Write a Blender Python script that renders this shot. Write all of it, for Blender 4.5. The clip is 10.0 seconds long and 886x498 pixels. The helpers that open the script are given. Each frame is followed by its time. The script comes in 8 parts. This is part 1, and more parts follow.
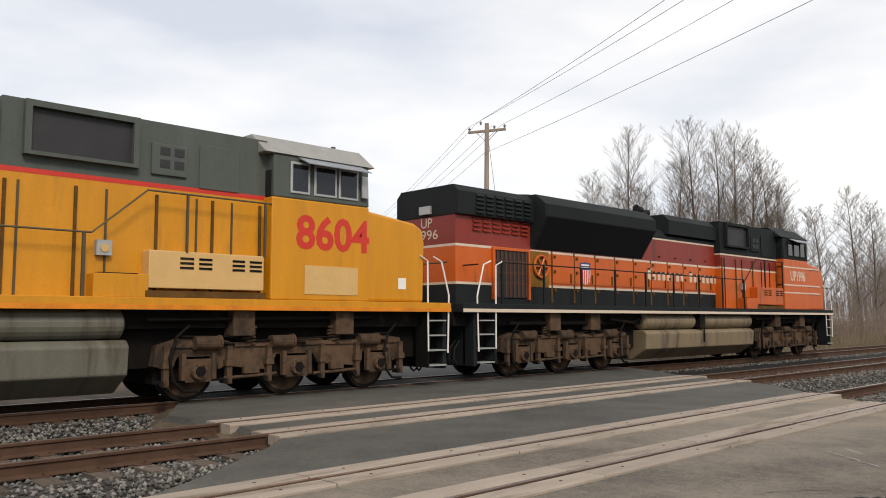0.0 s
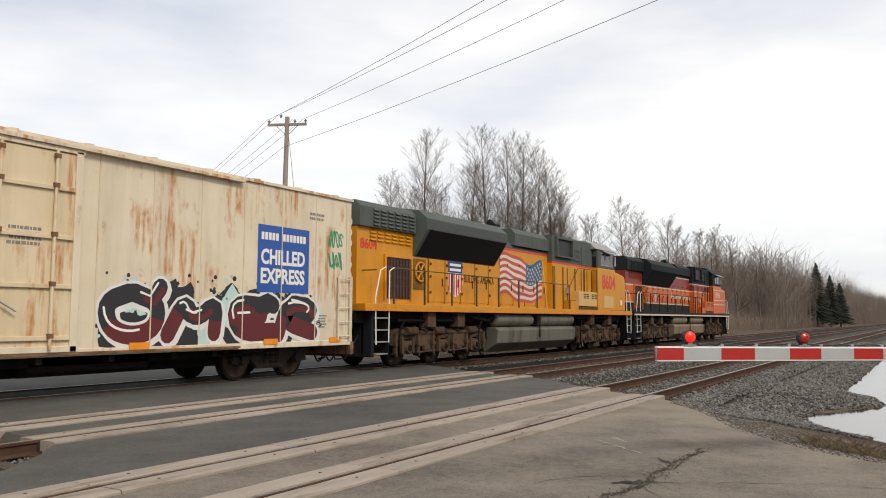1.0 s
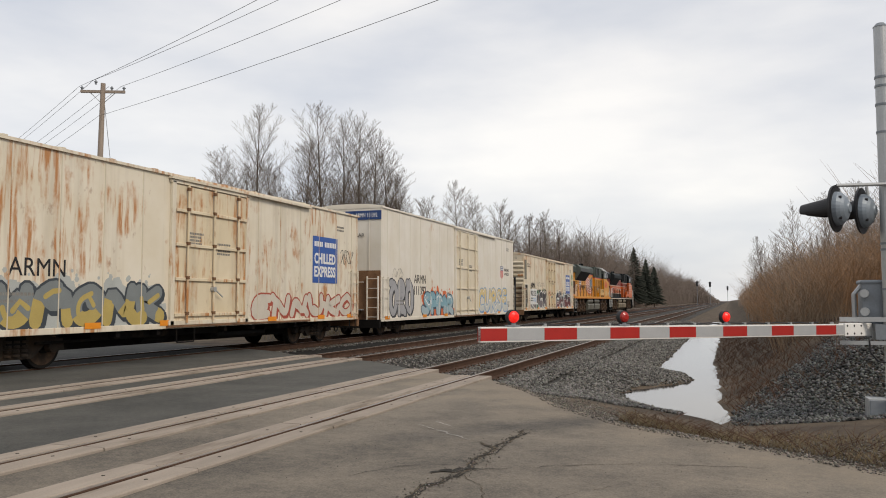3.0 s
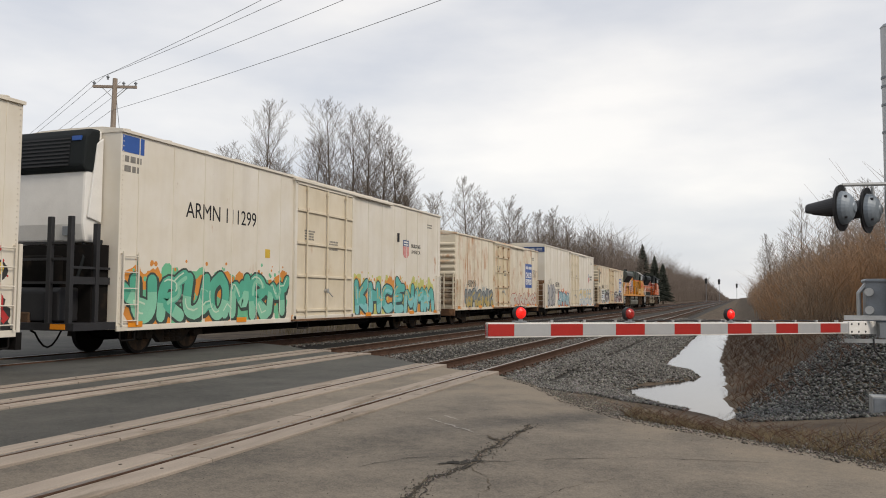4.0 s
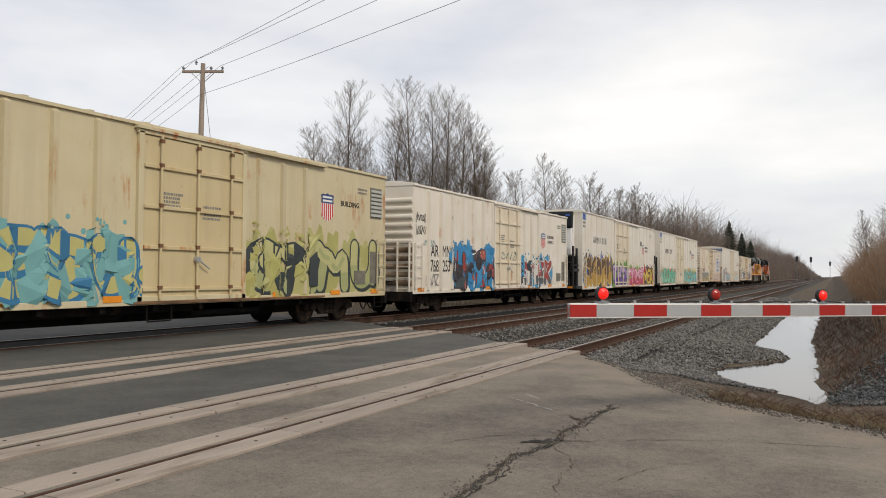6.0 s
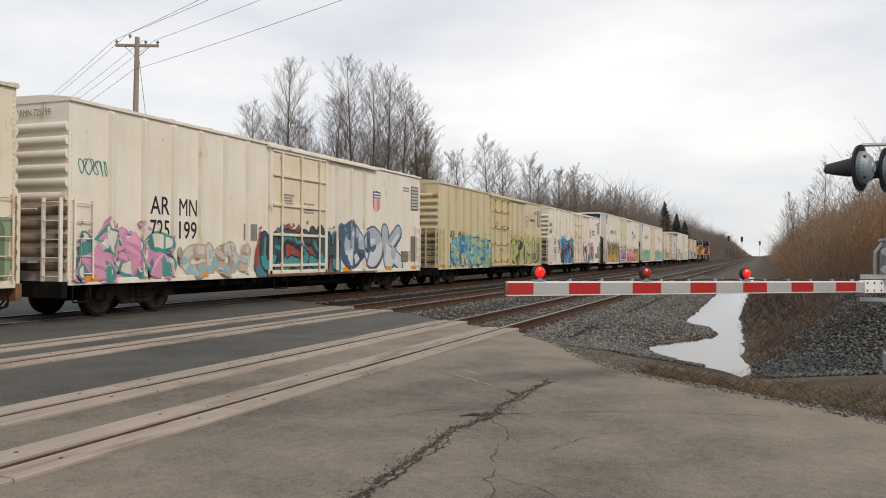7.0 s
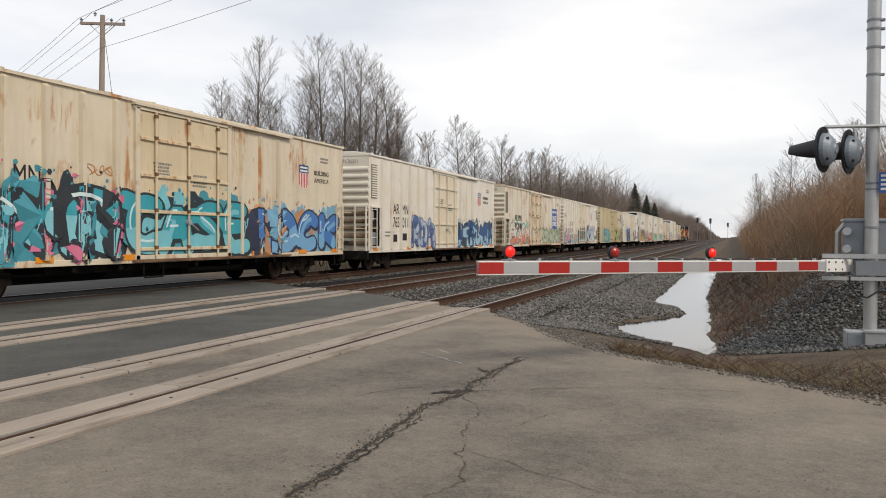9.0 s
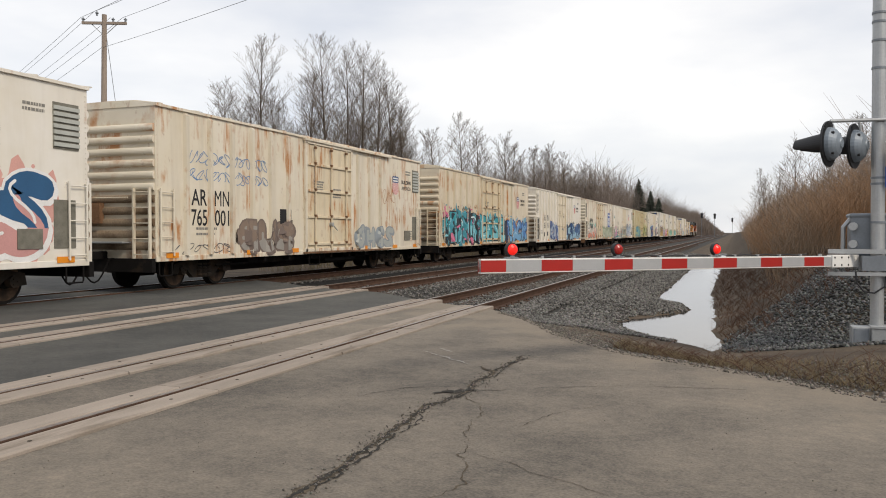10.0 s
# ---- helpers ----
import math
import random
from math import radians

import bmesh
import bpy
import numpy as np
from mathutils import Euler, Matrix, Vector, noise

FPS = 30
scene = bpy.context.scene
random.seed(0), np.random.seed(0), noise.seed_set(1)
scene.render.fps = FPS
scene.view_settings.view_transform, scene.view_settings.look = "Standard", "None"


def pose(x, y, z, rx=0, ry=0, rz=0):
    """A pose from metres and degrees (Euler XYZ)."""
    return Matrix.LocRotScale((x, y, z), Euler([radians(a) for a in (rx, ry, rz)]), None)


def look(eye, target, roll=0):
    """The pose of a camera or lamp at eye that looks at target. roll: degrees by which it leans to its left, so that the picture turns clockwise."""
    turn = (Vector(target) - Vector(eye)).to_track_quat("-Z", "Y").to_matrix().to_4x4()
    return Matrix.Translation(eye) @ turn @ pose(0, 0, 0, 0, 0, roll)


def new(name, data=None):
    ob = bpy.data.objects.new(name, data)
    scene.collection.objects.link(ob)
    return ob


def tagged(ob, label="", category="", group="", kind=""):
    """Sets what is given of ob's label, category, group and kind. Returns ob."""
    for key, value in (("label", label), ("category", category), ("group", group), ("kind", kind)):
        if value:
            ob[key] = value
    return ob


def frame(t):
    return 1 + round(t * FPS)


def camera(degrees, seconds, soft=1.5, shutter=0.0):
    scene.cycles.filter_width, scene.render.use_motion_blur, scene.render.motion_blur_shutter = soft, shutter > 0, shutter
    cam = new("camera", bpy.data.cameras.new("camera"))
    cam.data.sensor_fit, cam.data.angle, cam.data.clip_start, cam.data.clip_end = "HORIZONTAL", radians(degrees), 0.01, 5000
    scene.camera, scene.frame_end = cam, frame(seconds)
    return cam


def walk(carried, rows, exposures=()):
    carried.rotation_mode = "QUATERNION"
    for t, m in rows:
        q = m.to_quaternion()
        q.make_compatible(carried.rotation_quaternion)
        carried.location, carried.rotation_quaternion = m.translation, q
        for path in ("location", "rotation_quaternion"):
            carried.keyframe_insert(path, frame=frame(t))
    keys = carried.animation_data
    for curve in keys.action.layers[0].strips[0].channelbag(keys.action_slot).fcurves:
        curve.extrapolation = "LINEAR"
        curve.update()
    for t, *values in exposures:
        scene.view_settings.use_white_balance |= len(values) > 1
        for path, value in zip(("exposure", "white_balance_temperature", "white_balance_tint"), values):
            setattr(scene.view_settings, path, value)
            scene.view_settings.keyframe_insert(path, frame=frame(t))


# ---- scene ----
cam = camera(57.8, 10.0, soft=1.0)
PATH = [
    (0, pose(-0.064, -0.159, 1.404, 95.16, 0.21, 45.75)),
    (0.5, pose(-0.129, -0.176, 1.426, 95.10, -0.18, 38.45)),
    (1, pose(-0.062, -0.254, 1.426, 94.93, -0.24, 31.20)),
    (1.2, pose(-0.087, -0.122, 1.412, 94.97, -0.12, 29.18)),
    (1.5, pose(-0.125, 0.077, 1.392, 94.67, 0.05, 25.47)),
    (1.7, pose(-0.151, 0.207, 1.400, 94.45, 0.15, 24.01)),
    (2, pose(-0.190, 0.402, 1.412, 94.29, 0.29, 22.64)),
    (2.2, pose(-0.185, 0.417, 1.408, 94.15, 0.31, 22.00)),
    (2.5, pose(-0.177, 0.439, 1.403, 94.00, 0.34, 21.08)),
    (2.7, pose(-0.168, 0.410, 1.404, 93.87, 0.24, 20.39)),
    (3.8, pose(-0.115, 0.246, 1.407, 93.52, -0.26, 19.01)),
    (4, pose(-0.106, 0.216, 1.408, 93.38, -0.35, 20.23)),
    (4.2, pose(-0.147, 0.275, 1.414, 93.38, -0.25, 22.86)),
    (4.5, pose(-0.207, 0.364, 1.424, 92.96, -0.10, 24.93)),
    (4.7, pose(-0.204, 0.338, 1.415, 92.84, -0.13, 27.12)),
    (5, pose(-0.198, 0.299, 1.402, 93.14, -0.18, 29.50)),
    (5.2, pose(-0.172, 0.266, 1.414, 92.76, -0.30, 30.11)),
    (5.5, pose(-0.133, 0.216, 1.432, 92.44, -0.49, 28.56)),
    (5.7, pose(-0.119, 0.185, 1.432, 92.23, -0.48, 27.54)),
    (6.8, pose(-0.042, 0.012, 1.432, 90.47, -0.41, 22.01)),
    (7, pose(-0.028, -0.020, 1.432, 90.32, -0.40, 21.70)),
    (7.5, pose(-0.000, -0.101, 1.425, 89.83, -0.37, 20.83)),
    (8, pose(-0.004, -0.138, 1.415, 89.45, -0.45, 20.13)),
    (8.5, pose(0.002, -0.108, 1.411, 89.19, -0.35, 19.73)),
    (9, pose(0.002, -0.076, 1.410, 89.05, -0.31, 19.70)),
    (9.5, pose(-0.012, -0.018, 1.407, 88.96, -0.22, 19.78)),
    (10, pose(-0.001, 0.001, 1.421, 88.84, 0.08, 19.98)),
]
walk(cam, PATH, [(0, 0.46, 6950, 10), (1, 0.44, 6950, 10), (2, 0.28, 6900, 10), (4, 0.20, 6850, 10), (5.5, 0.22, 6850, 10), (7, 0.28, 6850, 10), (10, 0.34, 6800, 10)])

# ---- world and sun: a bright overcast afternoon ----
world = bpy.data.worlds.new("overcast_sky")
scene.world = world
world.use_nodes = True
wn, wl = world.node_tree.nodes, world.node_tree.links
wn.clear()
w_out = wn.new("ShaderNodeOutputWorld")
w_bg = wn.new("ShaderNodeBackground")
w_sky = wn.new("ShaderNodeTexSky")
w_sky.sky_type = "NISHITA"
w_sky.sun_disc = False
w_sky.sun_elevation = radians(42)
w_sky.sun_rotation = radians(113)
w_dim = wn.new("ShaderNodeMix")
w_dim.data_type = "RGBA"
w_dim.blend_type = "MULTIPLY"
w_dim.inputs[0].default_value = 1.0
w_dim.inputs[7].default_value = (0.11, 0.11, 0.11, 1)
w_tc = wn.new("ShaderNodeTexCoord")
w_map = wn.new("ShaderNodeMapping")
w_map.inputs["Scale"].default_value = (1.0, 1.0, 3.2)
w_noise = wn.new("ShaderNodeTexNoise")
w_noise.inputs["Scale"].default_value = 1.7
w_noise.inputs["Detail"].default_value = 6
w_noise.inputs["Roughness"].default_value = 0.5
w_ramp = wn.new("ShaderNodeValToRGB")
w_ramp.color_ramp.elements[0].position = 0.40
w_ramp.color_ramp.elements[0].color = (0.53, 0.575, 0.67, 1)
w_ramp.color_ramp.elements[1].position = 0.71
w_ramp.color_ramp.elements[1].color = (0.93, 0.925, 0.925, 1)
w_mix = wn.new("ShaderNodeMix")
w_mix.data_type = "RGBA"
w_mix.inputs[0].default_value = 0.86
wl.new(w_tc.outputs["Generated"], w_map.inputs["Vector"])
wl.new(w_map.outputs[0], w_noise.inputs["Vector"])
wl.new(w_noise.outputs["Fac"], w_ramp.inputs[0])
wl.new(w_sky.outputs[0], w_dim.inputs[6])
wl.new(w_dim.outputs[2], w_mix.inputs[6])
wl.new(w_ramp.outputs[0], w_mix.inputs[7])
wl.new(w_mix.outputs[2], w_bg.inputs["Color"])
w_bg.inputs["Strength"].default_value = 1.0
wl.new(w_bg.outputs[0], w_out.inputs[0])

sun_data = bpy.data.lights.new("sun", "SUN")
sun_data.energy = 1.6
sun_data.angle = radians(14)
sun_data.color = (1.0, 0.91, 0.80)
sun = new("sun", sun_data)
sun.matrix_basis = look((52, -22, 50), (0, 0, 0))

# ---- materials ----
MATS = {}


def mat(name, base, rough=0.7, metal=0.0, vary=0.25, scale=3.0, fine=40.0, bump=0.0, stain=None, stain_amount=0.0,
        stretch=(1, 1, 1), emit=0.0, hue_random=0.0):
    """A procedural surface: broad blotches, fine grain, an optional second colour in stains, fine relief."""
    if name in MATS:
        return MATS[name]
    m = bpy.data.materials.new(name)
    m.use_nodes = True
    n, l = m.node_tree.nodes, m.node_tree.links
    b = n["Principled BSDF"]
    tc = n.new("ShaderNodeTexCoord")
    mp = n.new("ShaderNodeMapping")
    mp.inputs["Scale"].default_value = stretch
    l.new(tc.outputs["Object"], mp.inputs["Vector"])
    n1 = n.new("ShaderNodeTexNoise")
    n1.inputs["Scale"].default_value = scale
    n1.inputs["Detail"].default_value = 5
    n2 = n.new("ShaderNodeTexNoise")
    n2.inputs["Scale"].default_value = fine
    n2.inputs["Detail"].default_value = 3
    l.new(mp.outputs[0], n1.inputs["Vector"])
    l.new(tc.outputs["Object"], n2.inputs["Vector"])
    add = n.new("ShaderNodeMath")
    add.operation = "MULTIPLY_ADD"
    add.inputs[1].default_value = 0.6
    l.new(n1.outputs["Fac"], add.inputs[0])
    half = n.new("ShaderNodeMath")
    half.operation = "MULTIPLY"
    half.inputs[1].default_value = 0.4
    l.new(n2.outputs["Fac"], half.inputs[0])
    l.new(half.outputs[0], add.inputs[2])
    ramp = n.new("ShaderNodeValToRGB")
    lo = [max(0, c * (1 - vary)) for c in base]
    hi = [min(1, c * (1 + vary)) for c in base]
    ramp.color_ramp.elements[0].position, ramp.color_ramp.elements[1].position = 0.3, 0.7
    ramp.color_ramp.elements[0].color = (*lo, 1)
    ramp.color_ramp.elements[1].color = (*hi, 1)
    l.new(add.outputs[0], ramp.inputs[0])
    colour = ramp.outputs[0]
    if stain:
        n3 = n.new("ShaderNodeTexNoise")
        n3.inputs["Scale"].default_value = scale * 0.45
        n3.inputs["Detail"].default_value = 8
        n3.inputs["Roughness"].default_value = 0.65
        mp3 = n.new("ShaderNodeMapping")
        mp3.inputs["Scale"].default_value = stretch
        mp3.inputs["Location"].default_value = (7.3, 2.1, 4.4)
        l.new(tc.outputs["Object"], mp3.inputs["Vector"])
        l.new(mp3.outputs[0], n3.inputs["Vector"])
        r3 = n.new("ShaderNodeValToRGB")
        r3.color_ramp.elements[0].position = 0.64 - 0.27 * stain_amount
        r3.color_ramp.elements[1].position = 0.76 - 0.25 * stain_amount
        l.new(n3.outputs["Fac"], r3.inputs[0])
        mx = n.new("ShaderNodeMix")
        mx.data_type = "RGBA"
        l.new(r3.outputs[0], mx.inputs[0])
        l.new(colour, mx.inputs[6])
        mx.inputs[7].default_value = (*stain, 1)
        colour = mx.outputs[2]
    if hue_random:
        info = n.new("ShaderNodeObjectInfo")
        hsv = n.new("ShaderNodeHueSaturation")
        rr = n.new("ShaderNodeMapRange")
        rr.inputs[3].default_value, rr.inputs[4].default_value = 1 - hue_random, 1 + hue_random
        l.new(info.outputs["Random"], rr.inputs[0])
        l.new(rr.outputs[0], hsv.inputs["Value"])
        l.new(colour, hsv.inputs["Color"])
        colour = hsv.outputs[0]
    l.new(colour, b.inputs["Base Color"])
    b.inputs["Roughness"].default_value = rough
    b.inputs["Metallic"].default_value = metal
    if rough >= 0.7:
        b.inputs["Specular IOR Level"].default_value = 0.2
    if bump:
        bp = n.new("ShaderNodeBump")
        bp.inputs["Strength"].default_value = bump
        bp.inputs["Distance"].default_value = 0.02
        l.new(add.outputs[0], bp.inputs["Height"])
        l.new(bp.outputs[0], b.inputs["Normal"])
    if emit:
        l.new(colour, b.inputs["Emission Color"])
        b.inputs["Emission Strength"].default_value = emit
    MATS[name] = m
    return m


STREAK = (0.25, 3.0, 0.5)


PAINTS = {}


def ground_mat(name, dark, light, rough, dust=None):
    """Worn asphalt: broad dusty patches, tyre-worn bands, blotches and coarse aggregate."""
    m = bpy.data.materials.new(name)
    m.use_nodes = True
    n, l = m.node_tree.nodes, m.node_tree.links
    b = n["Principled BSDF"]
    tc = n.new("ShaderNodeTexCoord")
    facs = []
    for sc, det, lo, hi in ((0.22, 4, 0.38, 0.62), (1.3, 8, 0.36, 0.64), (11, 6, 0.34, 0.66), (55, 4, 0.32, 0.68)):
        t = n.new("ShaderNodeTexNoise")
        t.inputs["Scale"].default_value, t.inputs["Detail"].default_value = sc, det
        l.new(tc.outputs["Object"], t.inputs["Vector"])
        r = n.new("ShaderNodeMapRange")
        r.inputs[1].default_value, r.inputs[2].default_value = lo, hi
        l.new(t.outputs["Fac"], r.inputs[0])
        facs.append(r.outputs[0])
    total = None
    for f, w in zip(facs, (0.30, 0.22, 0.16, 0.32)):
        a = n.new("ShaderNodeMath")
        a.operation = "MULTIPLY_ADD"
        a.inputs[1].default_value = w
        l.new(f, a.inputs[0])
        if total is None:
            a.inputs[2].default_value = 0.0
        else:
            l.new(total, a.inputs[2])
        total = a.outputs[0]
    ramp = n.new("ShaderNodeValToRGB")
    ramp.color_ramp.elements[0].position, ramp.color_ramp.elements[1].position = 0.08, 0.92
    ramp.color_ramp.elements[0].color = (*[c * 0.55 for c in dark], 1)
    ramp.color_ramp.elements[1].color = (*[c * 1.2 for c in light], 1)
    e = ramp.color_ramp.elements.new(0.5)
    e.color = (*[(p + q) / 2 for p, q in zip(dark, light)], 1)
    l.new(total, ramp.inputs[0])
    colour = ramp.outputs[0]
    if dust:
        # tan dust and grit washed up along the road's right edge
        dot = n.new("ShaderNodeVectorMath")
        dot.operation = "DOT_PRODUCT"
        dot.inputs[1].default_value = (0.70, 0.71, 0.0)
        l.new(tc.outputs["Object"], dot.inputs[0])
        wob = n.new("ShaderNodeMath")
        wob.operation = "MULTIPLY_ADD"
        wob.inputs[1].default_value = 1.1
        l.new(facs[1], wob.inputs[0])
        l.new(dot.outputs["Value"], wob.inputs[2])
        rng = n.new("ShaderNodeMapRange")
        rng.interpolation_type = "SMOOTHSTEP"
        rng.inputs[1].default_value, rng.inputs[2].default_value = 5.6, 7.2
        rng.inputs[4].default_value = 0.6
        l.new(wob.outputs[0], rng.inputs[0])
        mx = n.new("ShaderNodeMix")
        mx.data_type = "RGBA"
        l.new(rng.outputs[0], mx.inputs[0])
        l.new(colour, mx.inputs[6])
        mx.inputs[7].default_value = (*dust, 1)
        colour = mx.outputs[2]
    l.new(colour, b.inputs["Base Color"])
    b.inputs["Roughness"].default_value = rough
    bp = n.new("ShaderNodeBump")
    bp.inputs["Strength"].default_value, bp.inputs["Distance"].default_value = 0.45, 0.02
    l.new(total, bp.inputs["Height"])
    l.new(bp.outputs[0], b.inputs["Normal"])
    return m


def stone_mat(name, dark, light):
    """Crushed stone, each stone with a shade of its own."""
    m = bpy.data.materials.new(name)
    m.use_nodes = True
    n, l = m.node_tree.nodes, m.node_tree.links
    b = n["Principled BSDF"]
    g = n.new("ShaderNodeNewGeometry")
    ramp = n.new("ShaderNodeValToRGB")
    ramp.color_ramp.elements[0].color = (*dark, 1)
    ramp.color_ramp.elements[1].color = (*light, 1)
    e = ramp.color_ramp.elements.new(0.6)
    e.color = (light[0] * 0.55, light[1] * 0.54, light[2] * 0.52, 1)
    l.new(g.outputs["Random Per Island"], ramp.inputs[0])
    tc = n.new("ShaderNodeTexCoord")
    t = n.new("ShaderNodeTexNoise")
    t.inputs["Scale"].default_value = 30
    l.new(tc.outputs["Object"], t.inputs["Vector"])
    mx = n.new("ShaderNodeMix")
    mx.data_type, mx.blend_type = "RGBA", "OVERLAY"
    mx.inputs[0].default_value = 0.5
    l.new(ramp.outputs[0], mx.inputs[6])
    l.new(t.outputs["Color"], mx.inputs[7])
    hs = n.new("ShaderNodeHueSaturation")
    hs.inputs["Saturation"].default_value = 0.6
    l.new(mx.outputs[2], hs.inputs["Color"])
    l.new(hs.outputs[0], b.inputs["Base Color"])
    b.inputs["Roughness"].default_value = 0.9
    return m


def car_paint(name, base, rust):
    """Weathered off-white car paint: faint dirt runs, rust breaking out in patches and running down from them."""
    if name in MATS:
        return MATS[name]
    PAINTS[name] = (base, rust)
    m = bpy.data.materials.new(name)
    m.use_nodes = True
    n, l = m.node_tree.nodes, m.node_tree.links
    b = n["Principled BSDF"]
    tc = n.new("ShaderNodeTexCoord")
    info = n.new("ShaderNodeObjectInfo")
    shift = n.new("ShaderNodeVectorMath")
    shift.operation = "ADD"
    l.new(tc.outputs["Object"], shift.inputs[0])
    far = n.new("ShaderNodeMath")
    far.operation = "MULTIPLY"
    far.inputs[1].default_value = 40.0
    l.new(info.outputs["Random"], far.inputs[0])
    l.new(far.outputs[0], shift.inputs[1])

    def field(stretch, scale, detail, lo, hi):
        mp = n.new("ShaderNodeMapping")
        mp.inputs["Scale"].default_value = stretch
        l.new(shift.outputs[0], mp.inputs["Vector"])
        t = n.new("ShaderNodeTexNoise")
        t.inputs["Scale"].default_value, t.inputs["Detail"].default_value, t.inputs["Roughness"].default_value = scale, detail, 0.62
        l.new(mp.outputs[0], t.inputs["Vector"])
        r = n.new("ShaderNodeMapRange")
        r.inputs[1].default_value, r.inputs[2].default_value = lo, hi
        l.new(t.outputs["Fac"], r.inputs[0])
        return r.outputs[0]

    def times(a, c):
        q = n.new("ShaderNodeMath")
        q.operation = "MULTIPLY"
        l.new(a, q.inputs[0])
        if isinstance(c, float):
            q.inputs[1].default_value = c
        else:
            l.new(c, q.inputs[1])
        return q.outputs[0]

    def over(colour, fac, tone):
        mx = n.new("ShaderNodeMix")
        mx.data_type = "RGBA"
        l.new(fac, mx.inputs[0])
        if isinstance(colour, tuple):
            mx.inputs[6].default_value = (*colour, 1)
        else:
            l.new(colour, mx.inputs[6])
        mx.inputs[7].default_value = (*tone, 1)
        return mx.outputs[2]

    colour = over(tuple(base), field((1, 1, 1), 0.8, 4, 0.3, 0.7), tuple(c * k for c, k in zip(base, (0.90, 0.87, 0.80))))
    # grey-brown dirt runs
    runs = times(field((0.2, 1.6, 0.14), 1.5, 5, 0.46, 0.80), 0.16 + 0.32 * rust)
    colour = over(colour, runs, (0.30, 0.24, 0.17))
    # rust: thin runs that show only where a broad patch of the side has gone
    patch = field((1, 0.75, 0.5), 1.1, 5, 0.64 - 0.17 * rust, 0.72 - 0.17 * rust)
    thin = field((0.3, 5.0, 0.55), 1.3, 8, 0.46, 0.60)
    colour = over(colour, times(patch, thin), (0.44, 0.20, 0.07))
    spots = field((1, 1, 0.6), 4.0, 8, 0.70 - 0.09 * rust, 0.78 - 0.08 * rust)
    colour = over(colour, times(spots, 0.5), (0.26, 0.11, 0.045))
    l.new(colour, b.inputs["Base Color"])
    b.inputs["Roughness"].default_value = 0.5
    MATS[name] = m
    return m


ASPHALT = ground_mat("asphalt", (0.104, 0.091, 0.075), (0.205, 0.173, 0.133), 0.9, (0.235, 0.192, 0.14))
ASPHALT_DARK = ground_mat("asphalt_dark", (0.038, 0.039, 0.0355), (0.082, 0.079, 0.069), 0.9)
CRACK = mat("crack_fill", (0.035, 0.032, 0.028), 0.95, 0, 0.5, 6, 60, 0.8)
CONCRETE = mat("crossing_concrete", (0.30, 0.255, 0.212), 0.9, 0, 0.16, 3, 60, 0.4, (0.19, 0.155, 0.12), 0.45, hue_random=0.07, stretch=(2.5, 0.4, 1))
RUBBER = mat("flangeway_rubber", (0.045, 0.036, 0.028), 0.9, 0, 0.4, 5, 50, 0.3, (0.10, 0.06, 0.035), 0.5)
RAIL_TOP = mat("rail_head", (0.30, 0.26, 0.23), 0.35, 0.8, 0.2, 8, 60, 0.05, (0.16, 0.09, 0.055), 0.3)
RAIL_RUST = mat("rail_rust", (0.075, 0.042, 0.028), 0.85, 0.1, 0.35, 4, 60, 0.3)
TIE = mat("tie_wood", (0.095, 0.075, 0.06), 0.95, 0, 0.35, 5, 50, 0.6, hue_random=0.3, stretch=(0.3, 4, 4))
STONE = stone_mat("ballast_stone", (0.028, 0.026, 0.022), (0.225, 0.21, 0.18))
STONE_DARK = stone_mat("dark_stone", (0.024, 0.025, 0.024), (0.17, 0.174, 0.162))
STONE_DIRT = stone_mat("dirt_stone", (0.075, 0.06, 0.042), (0.24, 0.20, 0.15))
BED = mat("ballast_bed", (0.055, 0.052, 0.048), 0.95, 0, 0.5, 14, 45, 1.0, (0.03, 0.029, 0.027), 0.6)
SOIL = mat("ground_soil", (0.10, 0.077, 0.055), 0.95, 0, 0.5, 1.6, 26, 1.0, (0.058, 0.044, 0.033), 0.55)
GALV = mat("galvanised_steel", (0.42, 0.43, 0.43), 0.45, 0.5, 0.12, 3, 40, 0.05)
GREY_BOX = mat("grey_enamel", (0.20, 0.22, 0.24), 0.5, 0.1, 0.15, 3, 40, 0.03)
BLACK = mat("black_paint", (0.018, 0.018, 0.02), 0.55, 0, 0.3, 3, 30, 0.05)
# grime taken almost to black: the gloom below the floors is in this colour
UNDER = mat("underframe_gloom_grime", (0.006, 0.005, 0.0045), 0.9, 0, 0.45, 3, 30, 0.2, (0.025, 0.017, 0.011), 0.3)
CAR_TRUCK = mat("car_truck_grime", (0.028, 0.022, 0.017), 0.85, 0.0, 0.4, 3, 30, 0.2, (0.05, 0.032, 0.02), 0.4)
# near-black copy of the bed: the train's shadow put into the stone colour
BED_SHADED = mat("shaded_ballast", (0.012, 0.011, 0.010), 0.9, 0, 0.5, 9, 45, 0.8)
TRUCK_DIRT = mat("truck_grime", (0.090, 0.056, 0.035), 0.85, 0.0, 0.45, 3, 30, 0.3, (0.035, 0.026, 0.019), 0.5)
# steel darkened likewise, with the gloom between the rails mixed in
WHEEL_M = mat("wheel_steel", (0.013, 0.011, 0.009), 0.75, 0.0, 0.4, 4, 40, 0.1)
WHITE = mat("white_paint", (0.74, 0.73, 0.70), 0.5, 0, 0.07, 3, 40)
GATE_RED = mat("reflective_red", (0.36, 0.016, 0.011), 0.4, 0, 0.1, 6, 60)
GATE_GREY = mat("reflective_white", (0.36, 0.365, 0.37), 0.4, 0, 0.07, 6, 60)
